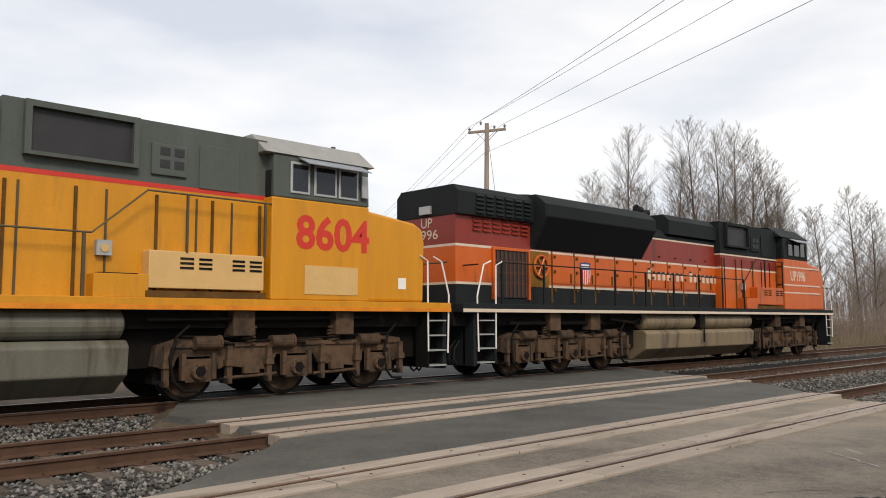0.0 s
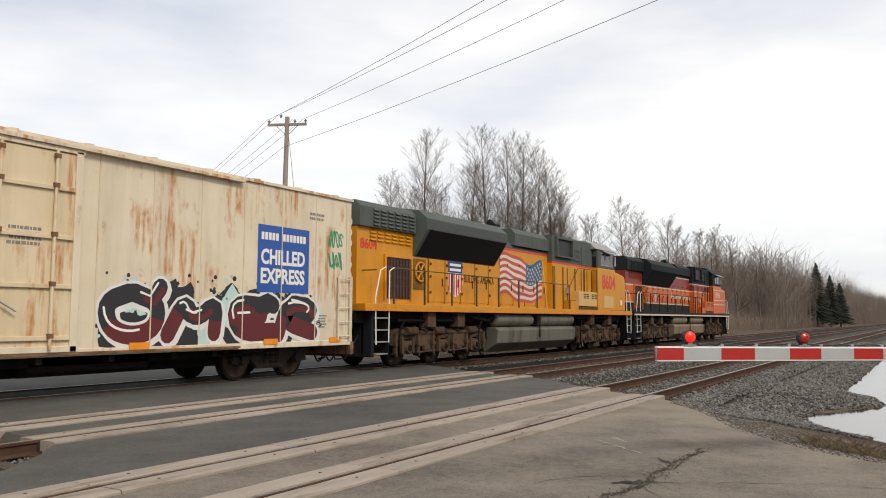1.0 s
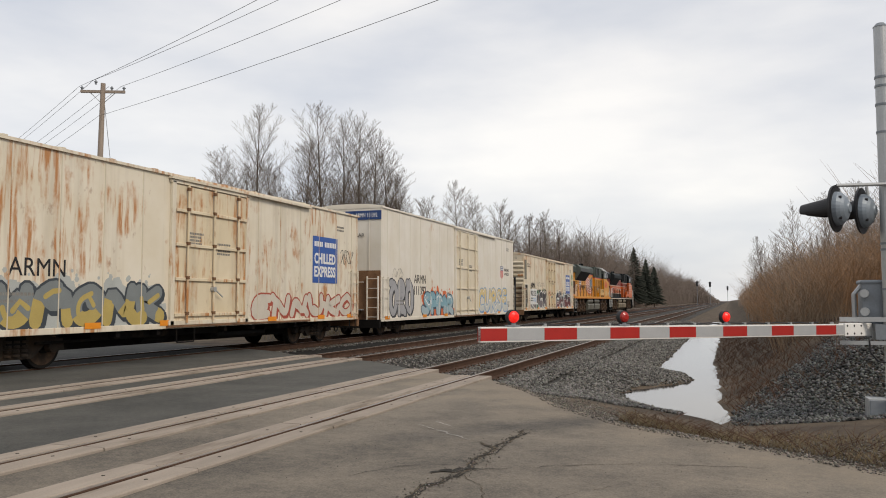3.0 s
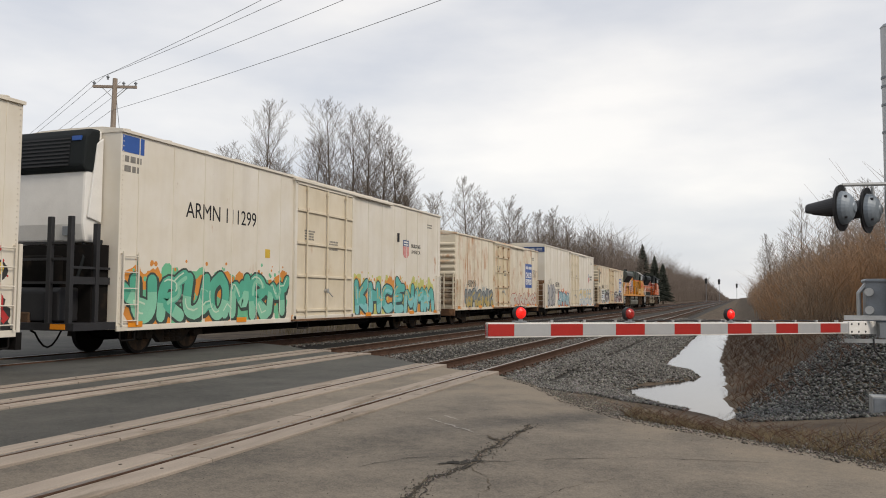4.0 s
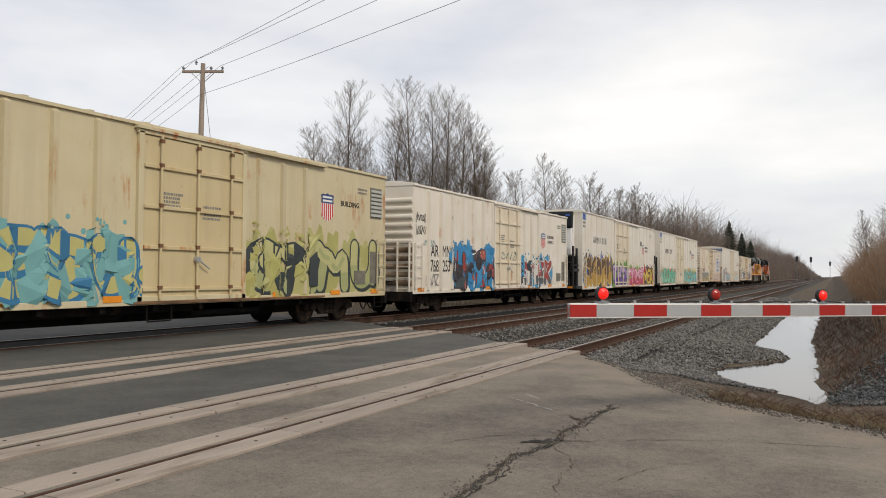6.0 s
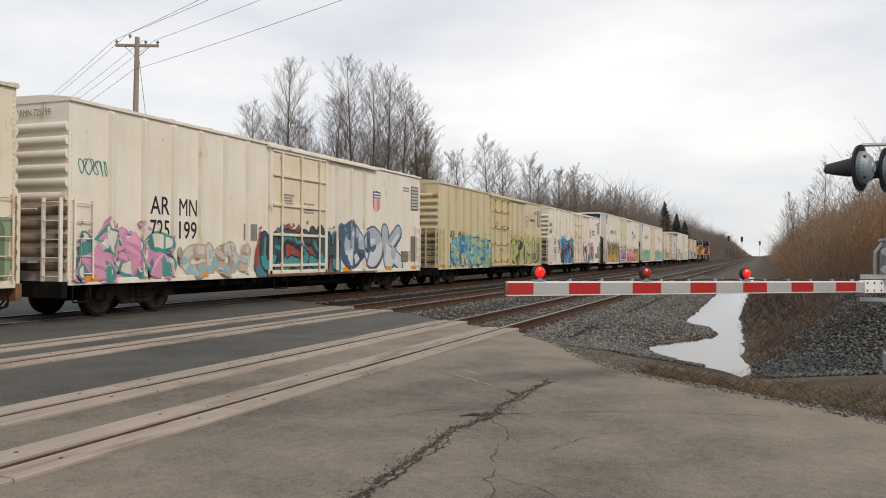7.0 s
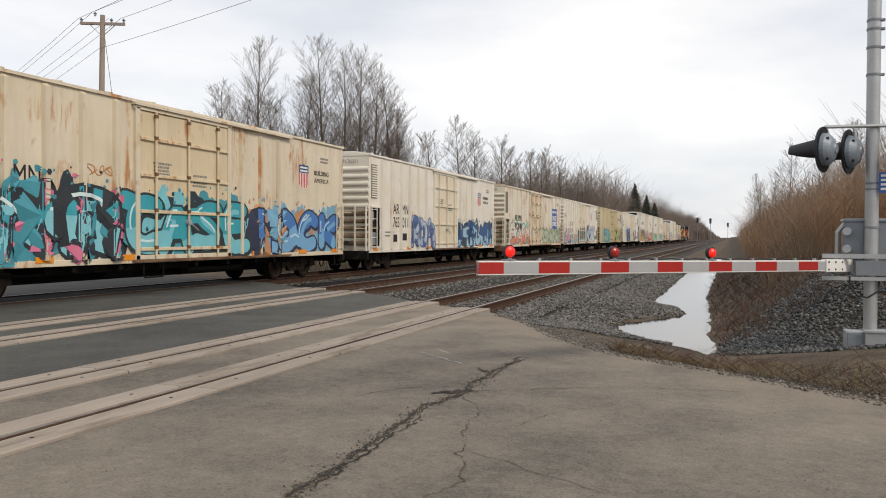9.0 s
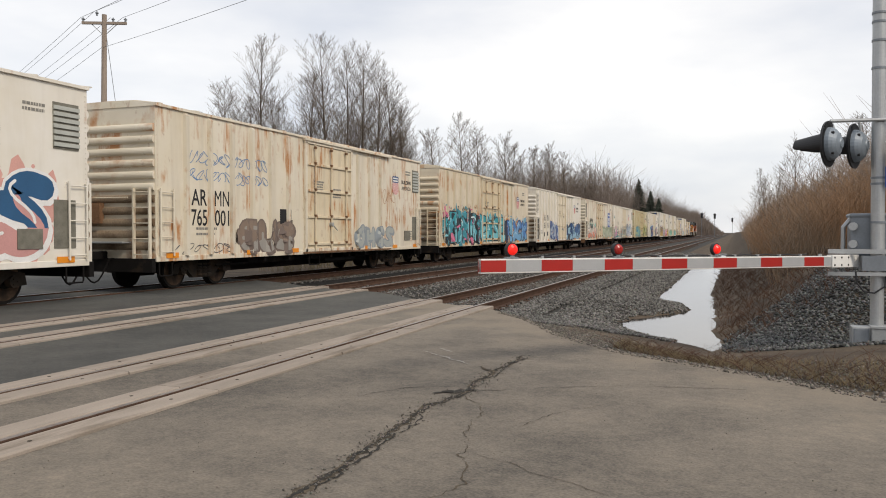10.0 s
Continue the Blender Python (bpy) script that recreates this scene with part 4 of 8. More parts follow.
def reefer(name, s_rear, length, top, style, paint, label, door=(7.1, 10.35), rail_end=13.8, sill=0.76, ribs=False, end_unit=False, roof_paint=None):
    """A refrigerated boxcar. y runs from the rear end to the front end, the side shown faces +x."""
    car = empty(name)
    tagged(car, label, "freight car", "freight cars of the train")
    TRAIN.append((car, s_rear + length / 2))
    h = length / 2
    W = 1.52
    Y = lambda a: a - h
    roofm = roof_paint or paint
    worn = car_paint(paint.name + "_worn", [c * 0.94 for c in PAINTS[paint.name][0]], min(0.8, PAINTS[paint.name][1] + 0.12))
    b = Build()
    eave = top - 0.14
    b.prism([(-W, sill), (W, sill), (W, eave), (-W, eave)], Y(0) + 0.02, Y(length) - 0.02, paint)
    part("body", b, car, bevel=0.015)
    r = Build()
    lip = 0.05
    r.prism([(-W - lip, eave - 0.03), (W + lip, eave - 0.03), (W + lip, eave + 0.035), (W * 0.55, top - 0.015), (0, top), (-W * 0.55, top - 0.015), (-W - lip, eave + 0.035)], Y(0), Y(length), roofm)
    k = 0
    while k * 1.42 < length:
        y = Y(0.15 + k * 1.42)
        r.prism([(-W - lip, eave + 0.036), (W + lip, eave + 0.036), (W + lip, eave + 0.06), (W * 0.55, top + 0.02), (0, top + 0.035), (-W * 0.55, top + 0.02), (-W - lip, eave + 0.06)], y, y + 0.09, roofm)
        k += 1
    part("roof", r, car)
    rib = None
    if ribs:
        rib = (Y(1.14), 0.98, 0.088, Y(13.1))
        k = 0
        while 1.14 + k * 0.98 < length - 1.3:
            y = 1.14 + k * 0.98
            if not (door[0] - 0.2 < y < door[1] + 0.2) and y < 13.1:
                q = Build()
                z1 = eave - 0.12 if not (door[1] < y < rail_end) else eave - 0.25
                za = sill + 0.10
                ring = ((-0.085, 0.0), (-0.06, 0.085), (0.06, 0.085), (0.085, 0.0))
                q.shape([(W + o, Y(y) + e, za) for e, o in ring] + [(W + o, Y(y) + e, z1) for e, o in ring] + [(W, Y(y) - 0.05, z1 + 0.07), (W, Y(y) + 0.05, z1 + 0.07)], [(0, 1, 5, 4), (1, 2, 6, 5), (2, 3, 7, 6), (0, 3, 2, 1), (4, 5, 8), (5, 6, 9, 8), (6, 7, 9)], worn)
                part("rib", q, car)
            k += 1
    else:
        k = 0
        step = 1.22
        while 0.6 + k * step < length:
            y = 0.6 + k * step
            if not (door[0] - 0.1 < y < door[1] + 0.1):
                part("panel_seam", Build().box(W, W + 0.012, Y(y) - 0.014, Y(y) + 0.014, sill + 0.05, eave - 0.06, worn if style != "tall" else paint), car)
            k += 1
    # rivet rows at the side's ends
    rv = Build()
    for y in (Y(0.08), Y(length - 0.08)):
        z = sill + 0.15
        while z < eave - 0.1:
            rv.box(W, W + 0.012, y - 0.012, y + 0.012, z, z + 0.024, worn)
            z += 0.11
    tagged(part("rivets", rv, car), kind="stuff")
    # side sill
    part("side_sill", Build().box(W - 0.03, W + 0.022, Y(0.02), Y(length - 0.02), sill - 0.03, sill + 0.10, paint).box(-W - 0.022, -W + 0.03, Y(0.02), Y(length - 0.02), sill - 0.03, sill + 0.10, paint), car, bevel=0.01)
    # plug door
    d0, d1 = Y(door[0]), Y(door[1])
    dt = eave - 0.20
    grime = mat("end_grime", (0.27, 0.205, 0.14), 0.75, 0, 0.35, 1.8, 25, 0.1, (0.13, 0.085, 0.05), 0.55)
    rust_brackets = PAINTS[paint.name][1] > 0.3
    tan = car_paint("door_" + paint.name, [c * k for c, k in zip(PAINTS[paint.name][0], (0.97, 0.92, 0.82))], PAINTS[paint.name][1] + 0.02)
    dr = part("door", Build().box(W - 0.02, W + 0.05, d0, d1, sill + 0.12, dt, tan), car, "plug door with rods and bars", bevel=0.012)
    f = Build()
    for y in (d0, d1):
        f.box(W, W + 0.085, y - 0.07, y + 0.07, sill + 0.05, dt + 0.06, paint)
    f.box(W, W + 0.085, d0 - 0.1, d1 + 0.1, dt + 0.01, dt + 0.10, paint)
    f.box(W, W + 0.085, d0 - 0.1, d1 + 0.1, sill + 0.05, sill + 0.16, paint)
    part("door_frame", f, dr, bevel=0.01)
    part("door_track", Build().box(W, W + 0.13, d0 - 0.15, Y(rail_end), dt + 0.10, dt + 0.16, worn), car, "long door rail stained with rust")
    part("door_track", Build().box(W, W + 0.10, d0 - 0.15, Y(rail_end), sill + 0.0, sill + 0.045, RUST_M), car, "rusty lower door rail")
    hh = dt - sill - 0.12
    for kz in (0.04, 0.30, 0.55, 0.80):
        z = sill + 0.12 + hh * kz
        part("door_bar", Build().box(W + 0.05, W + 0.10, d0 + 0.08, d1 - 0.08, z, z + 0.08, tan), dr, bevel=0.01)
    for ky in (0.16, 0.5, 0.84):
        y = d0 + (d1 - d0) * ky
        part("door_rod", Build().cyl((W + 0.12, y, sill + 0.10), (W + 0.12, y, dt + 0.02), 0.03, tan, 8), dr)
        kb = Build().box(W + 0.09, W + 0.15, -0.05, 0.05, -0.03, 0.05, RUST_M if rust_brackets else tan).mesh("rod_bracket")
        for kz in (0.06, 0.32, 0.57, 0.82, 0.97):
            part("rod_bracket", kb, dr, m=pose(0, y, sill + 0.12 + hh * kz))
    ymid = d0 + (d1 - d0) * 0.5
    part("door_handle", Build().cyl((W + 0.15, ymid, sill + 0.95), (W + 0.15, ymid + 0.35, sill + 0.75), 0.018, GALV, 6).cyl((W + 0.05, ymid, sill + 0.95), (W + 0.17, ymid, sill + 0.95), 0.07, GALV, 10), dr)
    text_bars("stencil", dr, W + 0.052, d0 + 0.5, sill + hh * 0.68, 4, 0.75, 0.055, 0.03, INK_GREY, 5)
    text_bars("stencil", dr, W + 0.052, d0 + (d1 - d0) * 0.56, sill + hh * 0.62, 4, 0.7, 0.055, 0.03, INK_GREY, 9)
    # reflectors along the sill
    for a in (0.35, length * 0.22, length * 0.36, door[1] + 1.2, length * 0.82, length - 0.9):
        part("reflector", Build().box(W + 0.03, W + 0.036, Y(a), Y(a) + 0.46, sill + 0.05, sill + 0.18, ORANGE_TAPE), car, "orange reflective strip")
    text_bars("stencil", car, W + 0.004, Y(1.5), sill + 0.75, 2, 1.0, 0.06, 0.08, INK_GREY, 12)
    text_bars("stencil", car, W + 0.004, Y(length - 1.7), eave - 0.55, 2, 0.6, 0.06, 0.05, INK_GREY, 13)
    text_bars("stencil", car, W + 0.004, Y(length - 1.5), sill + 0.7, 5, 0.55, 0.035, 0.035, INK_GREY, 14)
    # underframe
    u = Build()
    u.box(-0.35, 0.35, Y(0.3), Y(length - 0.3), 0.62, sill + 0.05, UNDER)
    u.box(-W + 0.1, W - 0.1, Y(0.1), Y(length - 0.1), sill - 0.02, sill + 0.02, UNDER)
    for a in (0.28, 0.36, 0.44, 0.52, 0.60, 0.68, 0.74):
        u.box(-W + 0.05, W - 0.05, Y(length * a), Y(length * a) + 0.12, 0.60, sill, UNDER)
    # two dark blocks added to stop light passing under the floor and deepen its gloom
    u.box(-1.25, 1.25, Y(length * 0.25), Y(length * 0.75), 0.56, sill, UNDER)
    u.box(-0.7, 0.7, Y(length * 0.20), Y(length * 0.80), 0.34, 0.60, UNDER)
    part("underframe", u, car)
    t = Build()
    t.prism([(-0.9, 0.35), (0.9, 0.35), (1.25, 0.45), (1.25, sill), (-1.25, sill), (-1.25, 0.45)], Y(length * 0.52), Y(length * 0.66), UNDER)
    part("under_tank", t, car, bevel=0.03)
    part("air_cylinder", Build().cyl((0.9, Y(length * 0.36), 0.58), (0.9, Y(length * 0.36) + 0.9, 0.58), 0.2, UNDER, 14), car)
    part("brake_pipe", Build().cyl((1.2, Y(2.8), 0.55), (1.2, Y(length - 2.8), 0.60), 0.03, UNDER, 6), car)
    for a, c in ((0.15, 0.62), (door[0] + 0.3, door[0] + 1.0), (length - 0.62, length - 0.15)):
        part("step", Build().pipe([(W - 0.02, Y(a), sill), (W - 0.02, Y(a), 0.42), (W - 0.02, Y(a) + 0.03, 0.38), (W - 0.02, Y(c) - 0.03, 0.38), (W - 0.02, Y(c), 0.42), (W - 0.02, Y(c), sill)], 0.02, UNDER), car)
    freight_truck(car, Y(2.45))
    freight_truck(car, Y(length - 2.45))
    coupler(car, Y(0), -1)
    coupler(car, Y(length), 1)
    # ladders on the side
    part("ladder", ladder_build(W, Y(0.12), Y(0.60), sill + 0.1, sill + (1.75 if style != "flat" else 1.5), 5, paint), car)
    part("ladder", ladder_build(W, Y(length - 0.60), Y(length - 0.12), sill + 0.1, sill + 1.75, 5, paint), car)
    # ends
    for d, yy in ((-1, Y(0)), (1, Y(length))):
        if d < 0 and end_unit:
            continue
        z, k = sill + 0.35, 0
        if style in ("rib", "flat"):
            while z < eave - 0.3:
                e = Build()
                n = 8
                ring = [(math.cos(math.pi * i / n), math.sin(math.pi * i / n)) for i in range(n + 1)]
                prof = [(d * 0.075 * s + yy - d * 0.02, z + 0.095 * c) for c, s in ring]
                if d > 0:
                    prof = prof[::-1]
                e.prism_x(prof, -W + 0.06, W - 0.03, paint if z > sill + 1.75 else grime)
                part("end_corrugation", e, car, smooth=False)
                z += 0.285
        else:
            e = Build()
            for x in (-1.0, -0.35, 0.35, 1.0):
                e.box(x - 0.012, x + 0.012, min(yy, yy + d * 0.012), max(yy, yy + d * 0.012), sill, eave - 0.05, paint)
            part("end_seam", e, car)
        part("end_ladder", end_ladder(W - 0.55, W - 0.08, yy + d * 0.06, sill + 0.05, sill + 1.75, 5, paint, d), car)
        part("end_ladder", end_ladder(-W + 0.08, -W + 0.55, yy + d * 0.06, sill + 0.05, sill + 1.75, 5, paint, d), car)
        part("end_sill", Build().box(-W, W, min(yy, yy + d * 0.13), max(yy, yy + d * 0.13), sill - 0.28, sill + 0.05, UNDER if style != "flat" else RUST_M), car)
        part("crossover_board", Build().box(-0.8, 0.8, min(yy, yy + d * 0.32), max(yy, yy + d * 0.32), sill + 0.42, sill + 0.46, GALV), car)
        g = Build().box(-0.6, -0.02, min(yy, yy + d * 0.15), max(yy, yy + d * 0.15), sill + 0.9, sill + 1.4, RUST_M)
        part("brake_box", g, car)
        part("handrail", Build().pipe([(-0.75, yy + d * 0.16, sill + 1.52), (0.85, yy + d * 0.16, sill + 1.52)], 0.015, paint), car)
        if d < 0:
            wh = Build()
            for k in range(16):
                a, c = 2 * math.pi * k / 16, 2 * math.pi * (k + 1) / 16
                wh.cyl((-0.9 + 0.26 * math.cos(a), yy - 0.2, sill + 1.2 + 0.26 * math.sin(a)), (-0.9 + 0.26 * math.cos(c), yy - 0.2, sill + 1.2 + 0.26 * math.sin(c)), 0.014, paint, 5)
            part("brake_wheel", wh, car)
    return car, Y, W, rib


def side_text(car, Y, W, y, z, body, height_m, width, bold=0.005, name="lettering", material=None):
    return lettering(name, body, height_m / 0.70, material or INK, car, on_side(W + 0.004, Y(y), z), width=width, bold=bold)


def panel_text(car, Y, W, k, z, first, second, height_m=0.42):
    """Lettering split over two panels between ribs."""
    for i, body in enumerate((first, second)):
        side_text(car, Y, W, 1.14 + 0.98 * (k + i) + 0.22, z, body, height_m, 0.64, 0.004)


def chilled_panel(car, Y, W, y0=13.85, y1=15.65, z0=2.0, z1=3.55):
    p = part("blue_panel", Build().box(W + 0.002, W + 0.008, Y(y0), Y(y1), z0, z1, BLUE), car, "blue panel with white lettering")
    b = Build()
    w = (y1 - y0) * 0.88
    x = y0 + (y1 - y0) * 0.06
    for k in range(13):
        if k != 5:
            b.box(W + 0.008, W + 0.011, Y(x + w * k / 13), Y(x + w * (k + 0.74) / 13), z1 - 0.34, z1 - 0.17, WHITE)
    part("white_bars", b, p)
    lettering("lettering", "CHILLED", 0.47, WHITE, p, on_side(W + 0.009, Y(x), z0 + 0.66), width=w * 0.97, bold=0.016)
    lettering("lettering", "EXPRESS", 0.47, WHITE, p, on_side(W + 0.009, Y(x), z0 + 0.22), width=w * 0.97, bold=0.016)


def front_grille(car, Y, W, length, sill):
    """Louvres and a mesh screen on the machinery end."""
    a, c = Y(length - 0.95), Y(length - 0.28)
    b = Build().box(W, W + 0.02, a, c, 3.15, 4.1, SCREEN)
    g = part("louvre", b, car, "slatted air intake")
    for k in range(7):
        z = 3.2 + 0.125 * k
        part("slat", Build().prism_x([(a, z), (c, z), (c, z + 0.08), (a, z + 0.08)], W + 0.02, W + 0.05, PALE_SLAT), g)
    part("mesh_screen", Build().box(W, W + 0.014, a, c - 0.1, sill + 0.35, sill + 1.35, SCREEN).box(W + 0.0, W + 0.03, Y(length - 1.85), Y(length - 1.25), sill + 0.35, sill + 0.75, SCREEN), car)


def machine_bay(car, Y, W, sill, slats):
    """The refrigeration machinery end: a bay whose inner shade is a flat near-black sheet, with engine parts, and an
    intake above it.
    """
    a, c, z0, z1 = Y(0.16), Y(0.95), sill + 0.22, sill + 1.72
    # no recess is cut: the sheet's near-black colour paints the shade inside the bay
    bay = part("machine_bay", Build().box(W, W + 0.006, a, c, z0, z1, UNDER), car, "flat near-black sheet as the bay's shaded inside, with machinery")
    f = Build()
    paint = MATS["paint_ivory"]
    f.box(W, W + 0.06, a - 0.05, c + 0.05, z1, z1 + 0.07, paint).box(W, W + 0.06, a - 0.05, a, z0, z1, paint).box(W, W + 0.06, c, c + 0.06, z0, z1, paint).box(W, W + 0.06, a - 0.05, c + 0.05, z0 - 0.06, z0, paint)
    part("bay_frame", f, bay, bevel=0.01)
    part("engine_block", Build().box(W + 0.006, W + 0.03, a + 0.05, a + 0.4, z0 + 0.05, z0 + 0.55, GREY_BOX), bay, bevel=0.01)
    part("engine_pipe", Build().pipe([(W + 0.03, c - 0.3, z1 - 0.1), (W + 0.03, c - 0.15, z0 + 0.9), (W + 0.03, c - 0.1, z0 + 0.3)], 0.03, UNDER), bay)
    part("control_box", Build().box(W + 0.006, W + 0.04, a + 0.03, a + 0.22, z1 - 0.5, z1 - 0.15, GREY_BOX), bay, bevel=0.01)
    part("bay_shelf", Build().box(W + 0.006, W + 0.05, a, c, z0 + 0.72, z0 + 0.76, RUST_M), bay)
    v = part("intake", Build().box(W, W + 0.02, Y(0.2), Y(0.72), 2.85, 4.15, SCREEN), car, "pale louvred intake" if slats else "grey mesh intake")
    if slats:
        for k in range(14):
            z = 2.88 + 0.09 * k
            part("slat", Build().box(W + 0.02, W + 0.045, Y(0.22), Y(0.7), z, z + 0.055, paint), v)


def rear_unit(car, Y, W, top, sill, paint):
    """The cooling unit, its black louvred head and the railed platform at the rear end of a tall car."""
    y = Y(0)
    # white casing, wider below, leaning back at the top
    case = part("cooling_unit", Build().prism_x([(y, 2.55), (y, top - 0.12), (y - 0.30, top - 0.16), (y - 0.46, top - 0.9), (y - 0.50, 2.95), (y - 0.42, 2.55)][::-1], -1.22, 1.0, WHITE), car, "white cooling unit", bevel=0.06)
    part("side_moulding", Build().prism_x([(y - 0.02, 3.0), (y - 0.02, top - 0.3), (y - 0.2, top - 0.45), (y - 0.42, 3.1)][::-1], 1.0, 1.06, WHITE), case, bevel=0.02)
    head = part("cooling_grille", Build().prism_x([(y - 0.12, top - 1.12), (y - 0.08, top - 0.12), (y - 0.36, top - 0.13), (y - 0.52, top - 0.32), (y - 0.58, top - 1.0), (y - 0.5, top - 1.12)][::-1], -1.25, 1.03, LBLACK), car, "black louvred head of the cooling unit", bevel=0.06)
    for k in range(8):
        z = top - 0.98 + 0.085 * k
        part("louvre_slat", Build().box(-1.05, 0.62, y - 0.60 + 0.009 * k, y - 0.54 + 0.009 * k, z, z + 0.035, BLACK), head)
    part("control_panel", Build().box(0.45, 0.75, y - 0.53, y - 0.46, 2.7, 2.9, GREY_BOX), case)
    part("name_plate", Build().box(0.66, 0.92, y - 0.55, y - 0.50, top - 0.42, top - 0.32, BLUE), head)
    # dark open frame under the unit
    part("platform", Build().box(-W, W, y - 1.2, y, sill + 0.02, sill + 0.18, BLACK).box(-W + 0.1, W - 0.25, y - 0.5, y, sill + 0.18, 2.5, UNDER), car, "black end platform")
    part("fuel_tank", Build().prism_x([(y - 1.05, sill + 0.2), (y - 0.5, sill + 0.2), (y - 0.5, 1.55), (y - 0.95, 1.55), (y - 1.05, 1.45)], -0.9, 0.95, BLACK), car, bevel=0.04)
    part("generator", Build().box(-0.8, 0.5, y - 0.8, y - 0.5, 1.65, 2.25, UNDER), car, bevel=0.04)
    for x in (-1.32, -0.35, 0.75, 1.30):
        part("platform_post", Build().box(x - 0.055, x + 0.055, y - 1.17, y - 1.07, sill + 0.1, 3.05 if x > 0.5 else 2.5, BLACK), car, bevel=0.01)
    part("platform_post", Build().box(1.24, 1.36, y - 0.45, y - 0.35, sill + 0.1, 2.95, BLACK), car, bevel=0.01)
    for z in (1.62, 2.12, 2.46):
        part("platform_rail", Build().box(-1.3, 1.28, y - 1.14, y - 1.09, z, z + 0.055, BLACK), car)
    for z in (1.62, 1.95):
        part("platform_rail", Build().box(1.26, 1.34, y - 1.1, y - 0.02, z, z + 0.16 if z < 1.7 else z + 0.05, BLACK), car)
    part("hose", Build().pipe([(0.9, y - 0.35, 2.55), (1.05, y - 0.5, 2.2), (1.0, y - 0.6, 1.8), (0.85, y - 0.7, 1.5)], 0.035, LBLACK), car)
    part("hose", Build().pipe([(1.15, y - 0.1, 2.6), (1.22, y - 0.25, 2.3), (1.2, y - 0.3, 1.7)], 0.03, LBLACK), car)
    part("reflector", Build().box(0.9, 1.3, y - 1.21, y - 1.2, sill + 0.05, sill + 0.16, ORANGE_TAPE), car, "orange reflective strip")


def front_platform(car, Y, W, length, sill):
    """A railed black platform with a fuel tank and hoses at a tall car's front end."""
    y = Y(length)
    part("platform", Build().box(-W, W, y, y + 1.25, sill + 0.02, sill + 0.18, BLACK), car, "black end platform")
    part("fuel_tank", Build().cyl((-0.9, y + 0.6, 1.2), (1.0, y + 0.6, 1.2), 0.42, LBLACK, 18), car, bevel=0.03)
    part("cooling_unit", Build().box(-1.2, 1.0, y, y + 0.45, 2.6, 5.0, LBLACK), car, "dark cooling unit", bevel=0.05)
    for x in (-1.32, -0.4, 0.5, 1.32):
        part("platform_post", Build().box(x - 0.06, x + 0.06, y + 1.12, y + 1.22, sill + 0.1, 2.95, BLACK), car, bevel=0.01)
    part("platform_post", Build().box(1.26, 1.38, y + 0.3, y + 0.4, sill + 0.1, 2.95, BLACK), car, bevel=0.01)
    for z in (1.7, 2.3, 2.88):
        part("platform_rail", Build().box(-1.3, 1.3, y + 1.14, y + 1.19, z, z + 0.055, BLACK), car)
        part("platform_rail", Build().box(1.28, 1.34, y + 0.02, y + 1.14, z, z + 0.05, BLACK), car)


